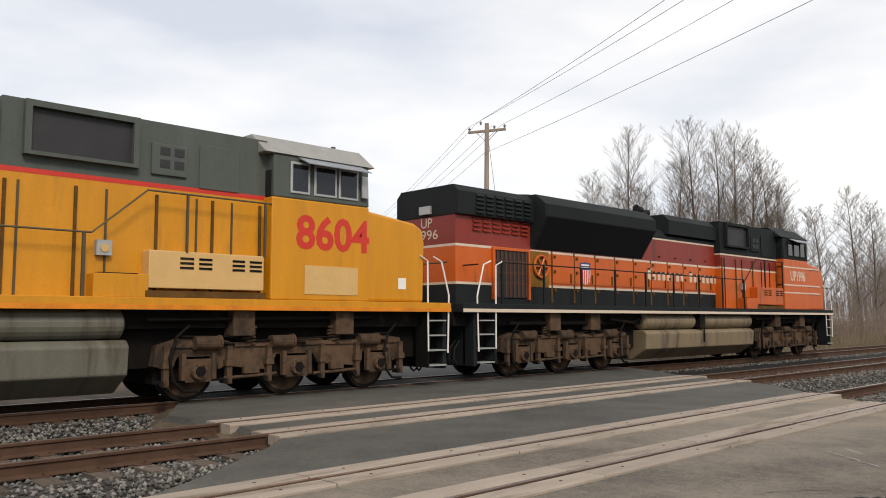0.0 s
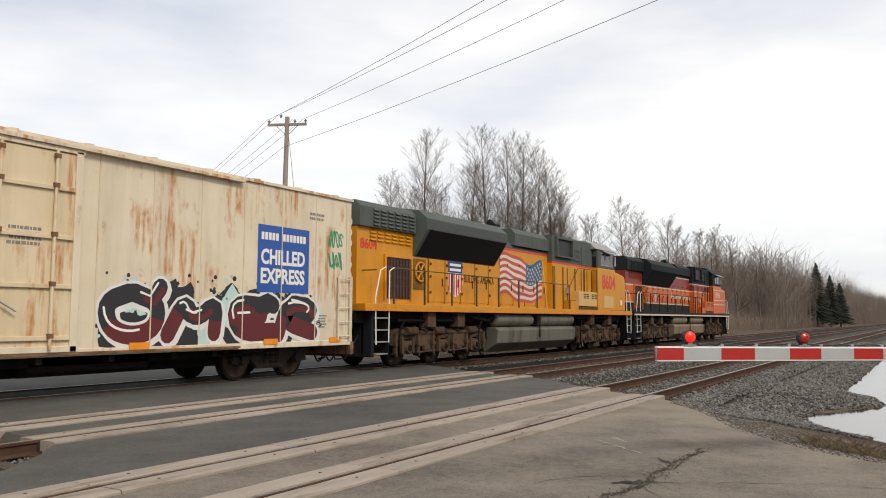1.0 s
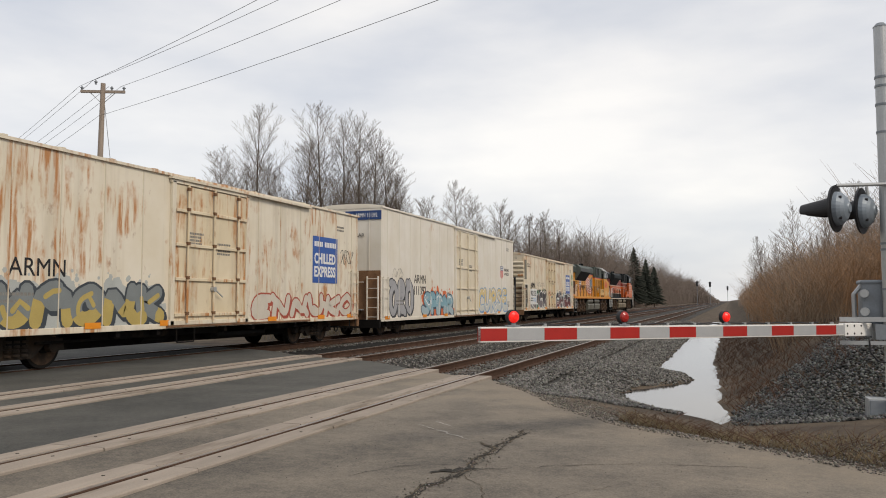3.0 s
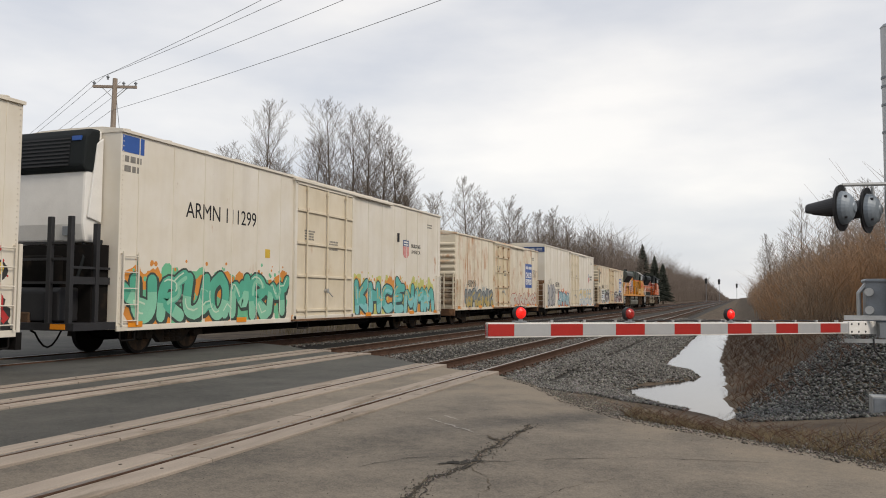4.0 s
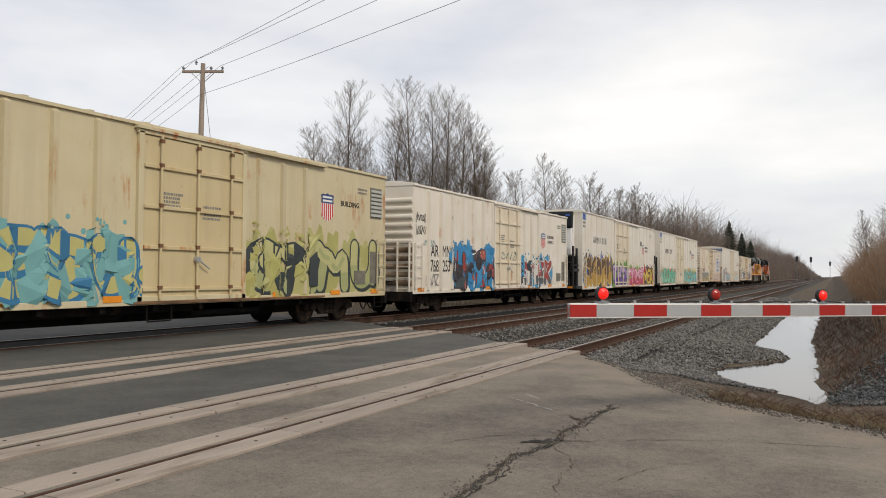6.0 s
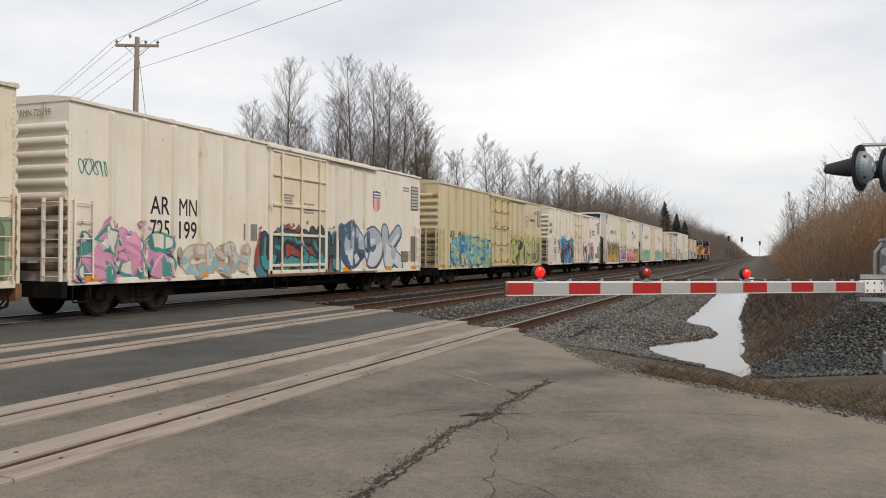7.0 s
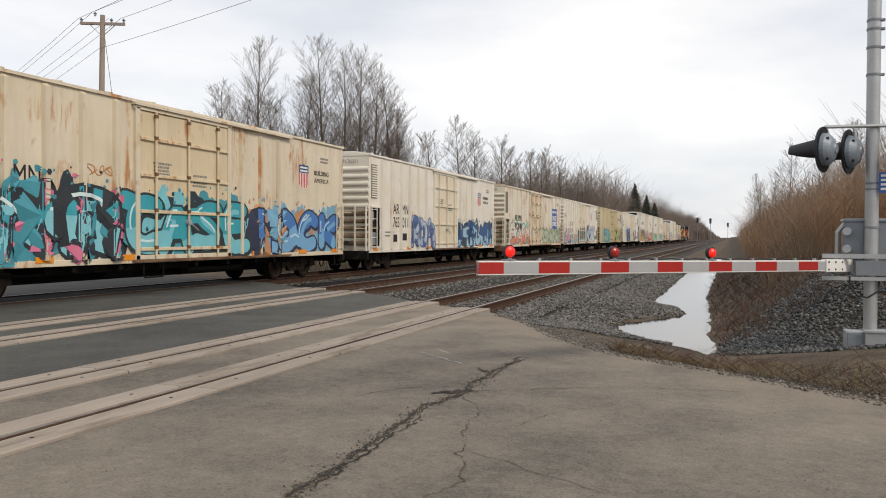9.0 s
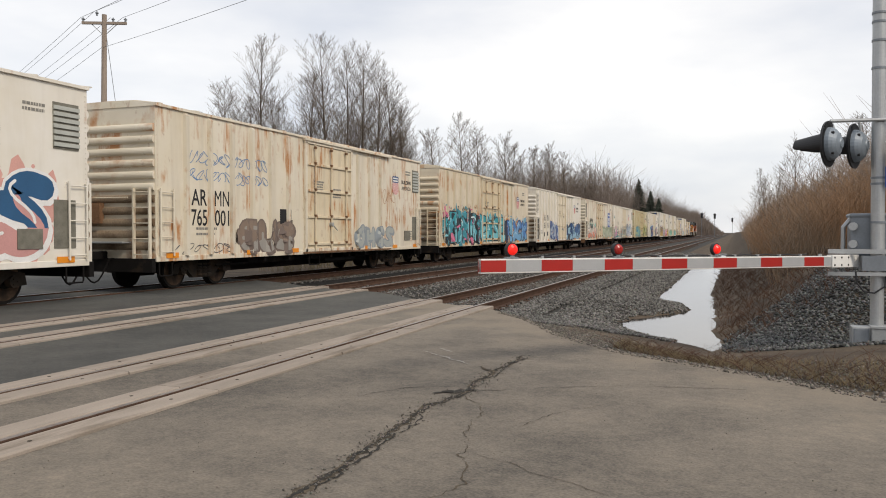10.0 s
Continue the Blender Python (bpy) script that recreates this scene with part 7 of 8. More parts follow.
    part("pipe", Build().pipe([(1.3, Y(-15.2), 1.45), (1.3, Y(-14.0), 1.35), (1.3, Y(-13.5), 1.5)], 0.05, UNDER), loco)
    part("pipe", Build().pipe([(1.35, Y(-5.9), 1.45), (1.35, Y(-1.0), 1.5)], 0.035, UNDER), loco)
    part("pipe", Build().pipe([(1.25, Y(-19.5), 1.35), (1.25, Y(-15.5), 1.35)], 0.06, UNDER), loco)
    for y in (-16.2, -2.0, -4.3, -18.0):
        part("underfloor_box", Build().box(1.05, 1.4, Y(y), Y(y + 0.45), 1.15, 1.62, TRUCK_DIRT), loco, bevel=0.02)
    loco_truck(loco, Y(-2.85))
    loco_truck(loco, Y(-16.9))
    coupler(loco, Y(0.85), 0.6)
    coupler(loco, Y(-21.4), -0.6)
    # end steps, plough and handrails
    for a, d in ((1.1, 1), (-20.9, -1)):
        y0 = Y(a)
        part("pilot", Build().box(-1.4, 1.4, min(y0, y0 - d * 0.12), max(y0, y0 - d * 0.12), 0.35, 1.62, LBLACK), loco, bevel=0.02)
        for s in (-1, 1):
            sw = Build()
            for k in range(4):
                z = 0.42 + 0.33 * k
                sw.box(min(s * 1.1, s * 1.5), max(s * 1.1, s * 1.5), min(y0 - d * 0.62, y0 - d * 0.1), max(y0 - d * 0.62, y0 - d * 0.1), z, z + 0.03, GALV)
            sw.box(min(s * 1.05, s * 1.1), max(s * 1.05, s * 1.1), min(y0 - d * 0.65, y0), max(y0 - d * 0.65, y0), 0.4, 1.62, UNDER)
            sw.box(min(s * 1.1, s * 1.5), max(s * 1.1, s * 1.5), min(y0 - d * 0.68, y0 - d * 0.64), max(y0 - d * 0.68, y0 - d * 0.64), 0.4, 1.62, topm if not up else UNDER)
            part("step_well", sw, loco)
            hr = Build()
            hr.pipe([(s * 1.5, y0 - d * 0.06, 0.7), (s * 1.5, y0 - d * 0.02, 2.0), (s * 1.5, y0 - d * 0.25, 2.75), (s * 1.5, y0 - d * 0.5, 2.85)], 0.02, WHITE)
            hr.pipe([(s * 1.5, y0 - d * 0.66, 0.75), (s * 1.5, y0 - d * 0.68, 2.75), (s * 1.5, y0 - d * 0.9, 2.85)], 0.02, WHITE)
            part("grab_rail", hr, loco, "white grab rail")
        part("end_rail", Build().pipe([(-1.5, y0 - d * 0.06, 2.75), (1.5, y0 - d * 0.06, 2.75)], 0.018, railm).pipe([(-0.5, y0 - d * 0.06, 1.8), (-0.5, y0 - d * 0.06, 2.75)], 0.018, railm).pipe([(0.5, y0 - d * 0.06, 1.8), (0.5, y0 - d * 0.06, 2.75)], 0.018, railm), loco)
        for k in range(4):
            x = 0.45 + 0.16 * k
            part("end_hose", Build().pipe([(x, y0, 0.95), (x, y0 + d * 0.18, 0.75), (x, y0 + d * 0.2, 0.5), (x, y0 + d * 0.1, 0.4)], 0.025, LBLACK), loco)
    y = -20.0
    while y < -6.8:
        part("stanchion", Build().box(1.465, 1.51, Y(y), Y(y) + 0.05, sill_top, 2.83, railm), loco)
        y += 1.62
    part("handrail", Build().pipe([(1.49, Y(-20.2), 2.84), (1.49, Y(-6.9), 2.84), (1.49, Y(-6.0), 3.62), (1.49, Y(-3.6), 3.62)], 0.018, railm), loco)
    part("stanchion", Build().box(1.47, 1.51, Y(-5.3), Y(-5.26), 2.6, 3.62, railm), loco)
    part("stanchion", Build().box(1.47, 1.51, Y(-3.75), Y(-3.71), 2.6, 3.62, railm), loco)
    # marks
    ry = Y(-21.1)
    if up:
        flag(loco, Y, -12.5, -8.8, 1.88, 3.98, HX + 0.02)
        shield(loco, HX + 0.022, Y(-15.75), 2.75, 0.95)
        lettering("lettering", "BUILDING AMERICA", 0.36, INK, loco, on_side(HX + 0.024, Y(-15.15), 2.64), width=2.15, bold=0.006)
        lettering("lettering", "8604", 0.40, LRED, loco, on_side(HX + 0.004, Y(-20.95), 3.38), width=0.8, bold=0.01)
        part("number_patch", Build().box(1.47, 1.474, Y(-0.42), Y(-0.2), 2.1, 2.34, WHITE), loco)
    else:
        b = Build()
        w = 4.6
        for k in range(16):
            if k != 8:
                x0 = -12.6 + w * k / 16
                big = 0.36 if k in (0, 9) else 0.27
                b.box(HX + 0.02, HX + 0.024, Y(x0), Y(x0 + w * 0.035), 2.68, 2.68 + big, LCREAM)
                b.box(HX + 0.02, HX + 0.024, Y(x0), Y(x0 + w * 0.047), 2.68 + big - 0.05, 2.68 + big, LCREAM)
        part("name_bars", b, loco, "pale lettering bars")
        shield(loco, HX + 0.022, Y(-15.9), 2.75, 0.5)
        lettering("lettering", "UP", 0.34, LCREAM, loco, on_rear(-0.2, ry - 0.006, 3.72), width=0.4)
        lettering("lettering", "1996", 0.34, LCREAM, loco, on_rear(-0.35, ry - 0.006, 3.42), width=0.75)
    part("rear_door", Build().box(-0.75, -0.15, ry - 0.03, ry, sill_top, 3.1, low if up else LBLACK), loco)
    part("tail_lights", Build().box(-0.2, 0.2, ry - 0.08, ry, 4.05, 4.25, GALV), loco)
    return loco


# ---- crossing gate ----
def build_gate():
    g = empty("crossing_gate_mast", pose(1.82, 12.25, -0.36))
    tagged(g, "galvanised crossing signal mast with hooded lamps and gate mechanism", "crossing signal")
    part("mast", Build().cyl((0, 0, 0.05), (0, 0, 5.42), 0.086, GALV, 20).cyl((0, 0, 5.42), (0, 0, 5.47), 0.094, GREY_BOX, 20, 0.05), g, smooth=False)
    part("base_plate", Build().box(-0.25, 0.25, -0.25, 0.25, 0, 0.06, GALV).box(-0.2, 0.2, -0.2, 0.2, -0.3, 0.0, CONCRETE), g, bevel=0.01)
    part("junction_box", Build().box(-0.32, -0.09, -0.14, 0.12, 0.12, 0.5, GALV).box(-0.30, -0.11, -0.16, -0.14, 0.14, 0.48, GREY_BOX), g, bevel=0.015)
    part("junction_box", Build().box(-0.09, 0.24, -0.2, 0.1, 0.06, 0.52, GALV).box(-0.11, 0.26, -0.215, -0.19, 0.48, 0.53, GALV), g, bevel=0.02)
    for z in (1.9, 2.42, 2.5, 3.98, 4.35, 4.6, 4.72):
        part("clamp_band", Build().cyl((0, 0, z), (0, 0, z + 0.03), 0.095, GREY_BOX, 18).box(-0.02, 0.13, -0.03, 0.03, z, z + 0.03, GREY_BOX), g)
    mech = part("gate_mechanism", Build().box(-0.32, 0.3, 0.08, 0.45, 1.45, 2.02, GREY_BOX).box(-0.34, 0.32, 0.06, 0.47, 1.98, 2.04, GREY_BOX), g, "grey gate motor housing", bevel=0.03)
    for x, z in ((-0.28, 1.62), (-0.28, 1.86)):
        part("knob", Build().cyl((x, 0.1, z), (x - 0.03, -0.06, z), 0.055, GALV, 12), mech)
    part("support_arm", Build().box(-0.62, 0.4, -0.14, -0.1, 1.49, 1.55, GALV).box(-0.62, 0.4, -0.14, -0.1, 1.19, 1.24, GALV).box(-0.2, 0.35, -0.13, 0.2, 1.26, 1.46, GREY_BOX), g)
    part("support_curve", Build().pipe([(-0.4, 0.2, 1.5), (-0.4, 0.2, 1.85), (-0.3, 0.2, 1.98)], 0.03, GALV), g)
    part("cable", Build().pipe([(-0.28, -0.14, 1.25), (-0.27, -0.14, 1.1), (-0.18, -0.14, 0.98), (-0.05, -0.12, 0.96), (0.08, -0.1, 1.05), (0.1, -0.05, 1.25)], 0.012, BLACK), g)
    # signal lamps
    part("cross_arm", Build().cyl((-0.62, -0.25, 3.28), (0.7, 0.06, 3.30), 0.025, GALV, 10), g)
    for x, y in ((-0.64, -0.38), (-0.28, 0.03), (0.5, -0.1)):
        d = Vector((-0.92, 0.39, 0)) if x < 0.4 else Vector((-0.7, -0.7, 0))
        c = Vector((x, y, 2.96))
        shell = Build()
        rings = ((0.0, 0.225), (0.05, 0.215), (0.09, 0.185), (0.125, 0.14), (0.15, 0.075), (0.165, 0.06))
        for (o0, r0), (o1, r1) in zip(rings, rings[1:]):
            shell.cyl(c - d * o0, c - d * o1, r0, LAMP_SHELL, 28, r1)
        lamp = part("signal_lamp", shell, g, "grey domed lamp housing with a black backing disc")
        side = Vector((-d.y, d.x, 0))
        for k in range(4):
            a = math.pi * (0.25 + 0.5 * k)
            o = c - d * 0.07 + side * 0.19 * math.cos(a) + Vector((0, 0, 0.19 * math.sin(a)))
            part("bolt", Build().cyl(o, o - d * 0.03, 0.018, BLACK, 8), lamp)
        part("disc", Build().cyl(c, c + d * 0.02, 0.305, BLACK, 36).cyl(c + d * 0.0, c + d * 0.03, 0.31, BLACK, 36, 0.30), lamp)
        part("lens", Build().cyl(c + d * 0.035, c + d * 0.045, 0.14, LAMP_DIM, 20), lamp)
        h = Build()
        n = 22
        up = Vector((0, 0, 1))

        def rim(a):
            """The hood's inner and outer rim at one angle: long above, cut back below."""
            reach = 0.40 if math.sin(a) > -0.2 else 0.40 - 0.30 * min(1, (-0.2 - math.sin(a)) / 0.5)
            p = c + d * 0.03 + side * 0.16 * math.cos(a) + up * 0.16 * math.sin(a)
            return p, c + d * (0.03 + reach) + side * 0.125 * math.cos(a) + up * (0.11 * math.sin(a) - 0.03)
        pairs = [rim(math.pi * (1.4 * k / n - 0.2)) for k in range(n + 1)]
        h.shape([v for pair in pairs for v in pair], [(2 * k, 2 * k + 2, 2 * k + 3, 2 * k + 1) for k in range(n)], BLACK)
        hood = part("hood", h, lamp)
        sol = hood.modifiers.new("thick", "SOLIDIFY")
        sol.thickness = 0.006
        part("bracket", Build().cyl(c - d * 0.08 + Vector((0, 0, 0.12)), (x + 0.05, y * 0.3, 3.28), 0.02, GALV, 8), lamp)
    sg = part("blue_sign", Build().box(0.07, 0.33, -0.1, -0.09, 2.38, 2.66, BLUE), g, "small blue notice")
    b = Build()
    for k in range(4):
        b.box(0.09, 0.30, -0.104, -0.1, 2.42 + 0.06 * k, 2.45 + 0.06 * k, WHITE)
    part("white_bars", b, sg)

    # the arm
    a, c = Vector((-2.36, 7.54, 1.09)), Vector((1.35, 12.05, 1.03))
    ln = (c - a).length
    d = (c - a).normalized()
    yaw = math.degrees(math.atan2(d.y, d.x))
    arm = empty("gate_arm", Matrix.Translation(a) @ pose(0, 0, 0, 0, -math.degrees(math.asin(d.z)), yaw))
    tagged(arm, "lowered red and grey striped gate arm with red lamps", "gate arm")
    b = Build()
    b.prism_x([(-0.025, -0.072), (0.025, -0.072), (0.025, 0.072), (-0.025, 0.072)], 0, ln, WHITE)
    part("beam", b, arm, bevel=0.004)
    edges = [0.0, 0.30]
    for k in range(6):
        edges += [edges[-1] + 0.445, edges[-1] + 0.855]
    edges.append(ln - 0.25)
    for i, (p, q) in enumerate(zip(edges, edges[1:])):
        part("stripe", Build().box(p, q - 0.002, -0.029, 0.029, -0.058, 0.058, GATE_RED if i % 2 == 0 else GATE_GREY), arm)
    part("arm_socket", Build().box(ln - 0.25, ln + 0.35, -0.045, 0.045, -0.085, 0.085, WHITE), arm, bevel=0.008)
    for x in (ln - 0.2, ln - 0.05, ln + 0.1):
        for z in (-0.05, 0.05):
            part("bolt", Build().cyl((x, -0.05, z), (x, -0.044, z), 0.014, INK, 8), arm)
    part("wire", Build().pipe([(0.5 + 0.2 * k, 0, 0.085 + 0.012 * (k % 2)) for k in range(24)], 0.008, BLACK), arm)
    for k in range(12):
        part("wire_clip", Build().box(0.75 + 0.42 * k, 0.78 + 0.42 * k, -0.02, 0.02, 0.07, 0.1, GALV), arm)
    for i, x in enumerate((0.38, 1.80, 3.37)):
        lb = part("arm_lamp", Build().cyl((x, 0, 0.073), (x, 0, 0.105), 0.035, GREY_BOX, 12).box(x - 0.07, x + 0.07, -0.028, 0.028, 0.073, 0.09, GREY_BOX), arm, "round red gate lamp")
        lens = LAMP_RED if i != 1 else LAMP_DIM
        z = 0.165
        r = Build()
        r.cyl((x, -0.02, z), (x, -0.04, z), 0.058, lens, 24, 0.05)
        r.cyl((x, -0.04, z), (x, -0.055, z), 0.05, lens, 24, 0.025)
        part("lens", r, lb)
        part("lens", Build().cyl((x, 0.025, z), (x, 0.055, z), 0.06, lens, 24, 0.035), lb)
        part("lens_ring", Build().cyl((x, 0.025, z), (x, -0.02, z), 0.07, BLACK, 24).box(x - 0.035, x + 0.035, -0.02, 0.025, 0.09, z - 0.05, BLACK), lb)


# ---- utility pole and wires ----
def build_pole():
    pl = empty("utility_pole", pose(-28.27, 30.38, -0.4, 0, 1.0, 0))
    tagged(pl, "weathered wooden utility pole with crossarm and insulators", "utility pole")
    part("pole", Build().cyl((0, 0, 0), (0, 0, 12.15), 0.17, POLE_WOOD, 14, 0.11), pl)
    arm_d = Vector((0.94, 0.34, 0))
    z = 11.75
    b = Build()
    side = Vector((-0.34, 0.94, 0)) * 0.06
    p, q = -arm_d * 1.05, arm_d * 1.05
    pts = []
    for e in (p, q):
        for s in (-1, 1):
            for dz in (-0.06, 0.06):
                pts.append((e.x + s * side.x, e.y + s * side.y, z + dz))
    b.shape(pts, [(0, 1, 3, 2), (4, 6, 7, 5), (0, 4, 5, 1), (2, 3, 7, 6), (0, 2, 6, 4), (1, 5, 7, 3)], POLE_WOOD)
    part("crossarm", b, pl)
    ends = []
    for t in (-1.0, -0.35, 0.42, 1.0):
        c = arm_d * t
        zz = z + 0.06 if t != -0.35 else z + 0.35
        part("insulator", Build().cyl((c.x, c.y, zz), (c.x, c.y, zz + 0.2), 0.05, GREY_BOX, 8, 0.03).cyl((c.x, c.y, zz + 0.1), (c.x, c.y, zz + 0.14), 0.08, GREY_BOX, 8), pl)
        ends.append(c + Vector((-28.2, 30.35, zz - 0.2)))
    part("brace", Build().pipe([tuple(-arm_d * 0.6 + Vector((0, 0, z - 0.05))), (0, 0, z - 0.6), tuple(arm_d * 0.6 + Vector((0, 0, z - 0.05)))], 0.02, GALV), pl)
    # spans: towards the road and onwards behind the train
    over = [Vector((-12.6, 21.3, 11.0)), Vector((-11.7, 21.95, 11.0)), None, Vector((-10.75, 22.6, 11.0)), Vector((-8.7, 21.2, 10.0))]
    far = Vector((-90, 66, 10.5))
    ends.append(Vector((-28.3, 30.4, 10.2)))
    for i, e in enumerate(ends):
        spans = [(far + arm_d * (i - 1.5) * 0.6, 0.9)]
        if over[i] is not None:
            q = e + (over[i] - e) * 2.3
            q.z = e.z - 0.2
            spans.append((q, 0.45))
        for target, sag in spans:
            pts = []
            for k in range(17):
                u = k / 16
                w = e.lerp(target, u)
                pts.append((w.x, w.y, w.z - sag * 4 * u * (1 - u)))
            wire = new("overhead_wire", Build().pipe(pts, 0.009, WIRE, 5).mesh("overhead_wire"))
            tagged(wire, "thin dark overhead wire strung from the pole", "wire", "overhead wires")
    gw = new("guy_wire", Build().pipe([(-28.0, 30.4, 11.0), (-27.6, 31.9, 0)], 0.012, WIRE, 5).mesh("guy_wire"))
    tagged(gw, "steel guy wire bracing the pole", "wire")


# ---- vegetation ----
def grow(rng, base, h, r, spread, levels, segs, lean=0.0, kids=5, thin=0.004):
    """Adds the sticks of a bare tree to segs: ascending limbs all up the stem, finer at each fork."""
    def branch(p, d, ln, rad, lv):
        n = 7 if lv == levels else (4 if lv == levels - 1 else 2)
        pts, dirs = [p], [d]
        for i in range(n):
            bend = 0.05 if lv == levels else 0.15
            d = (d + Vector((rng.uniform(-1, 1), rng.uniform(-1, 1), rng.uniform(-0.2, 0.9))) * bend).normalized()
            q = pts[-1] + d * ln / n
            r0, r1 = rad * (1 - 0.9 * i / n), rad * (1 - 0.9 * (i + 1) / n)
            segs.append((*pts[-1], max(thin, r0), *q, max(thin * 0.8, r1)))
            pts.append(q)
            dirs.append(d)
        if lv == 0:
            return
        k = kids * 4 if lv == levels else kids + (2 if lv == levels - 1 else 0)
        for i in range(k):
            u = (0.20 + 0.78 * (i + rng.random()) / k) if lv == levels else (0.15 + 0.83 * (i + rng.random()) / k)
            j = min(n - 1, int(u * n))
            p0 = pts[j].lerp(pts[j + 1], u * n - j)
            a = i * 2.4 + rng.uniform(-0.7, 0.7)
            side = Vector((math.cos(a), math.sin(a), 0))
            if lv == levels:
                nd = (dirs[j] + side * spread * rng.uniform(0.55, 1.0) * (1.15 - 0.5 * u)).normalized()
                nl = h * (0.40 * (1 - u) ** 0.75 + 0.07) * rng.uniform(0.75, 1.15)
            else:
                nd = (dirs[j] * 0.85 + side * rng.uniform(0.5, 1.0) + Vector((0, 0, 0.16))).normalized()
                nl = ln * (0.55 - 0.32 * u) * rng.uniform(0.7, 1.15)
            branch(p0, nd, nl, max(thin, rad * (1 - 0.85 * u) * 0.5), lv - 1)

    branch(Vector(base), Vector((lean, 0, 1)).normalized(), h, r, levels)


def tree(rng, x, y, h, label, spread=0.75, levels=3, kids=5, r=0.16, thin=0.008):
    t = empty("bare_tree", pose(x, y, -0.35))
    tagged(t, label, "tree", "bare trees along the line")
    segs = []
    grow(rng, (0, 0, 0), h * 0.96, r, spread, levels, segs, rng.uniform(-0.05, 0.05), kids, thin)
    edge = min(0.05, r * 0.45)
    cut = [s for s in segs if s[3] > edge]
    twig = [s for s in segs if s[3] <= edge]
    part("trunk", tubes(cut, BARK, "trunk", 6), t)
    part("crown", tubes(twig, TWIG, "crown", 3), t)
    return t


def thicket(rng, name, label, n, place, hlo, hhi, material, stems=3, r=0.012, lean=0.3, kind="stuff", twigs=2):
    """Many thin upright stems with side twigs, as one undergrowth object."""
    segs = []
    for _ in range(n):
        x, y, z, k = place(rng)
        h = rng.uniform(hlo, hhi) * k
        dx, dy = rng.uniform(-lean, lean), rng.uniform(-lean, lean)
        m = (x + dx * h * 0.35, y + dy * h * 0.35, z + h * 0.5)
        e = (x + dx * h, y + dy * h, z + h)
        segs.append((x, y, z, r, *m, r * 0.75))
        segs.append((*m, r * 0.75, *e, r * 0.25))
        for _ in range(twigs):
            u = rng.uniform(0.35, 0.95)
            p = tuple(m[i] + (e[i] - m[i]) * max(0, u * 2 - 1) if u > 0.5 else (x, y, z)[i] + (m[i] - (x, y, z)[i]) * u * 2 for i in range(3))
            q = (p[0] + rng.uniform(-0.28, 0.28) * h, p[1] + rng.uniform(-0.28, 0.28) * h, p[2] + rng.uniform(0.1, 0.32) * h)
            segs.append((*p, r * 0.5, *q, r * 0.2))
    ob = new(name, tubes(segs, material, name, 3))
    return tagged(ob, label, "undergrowth", kind=kind)


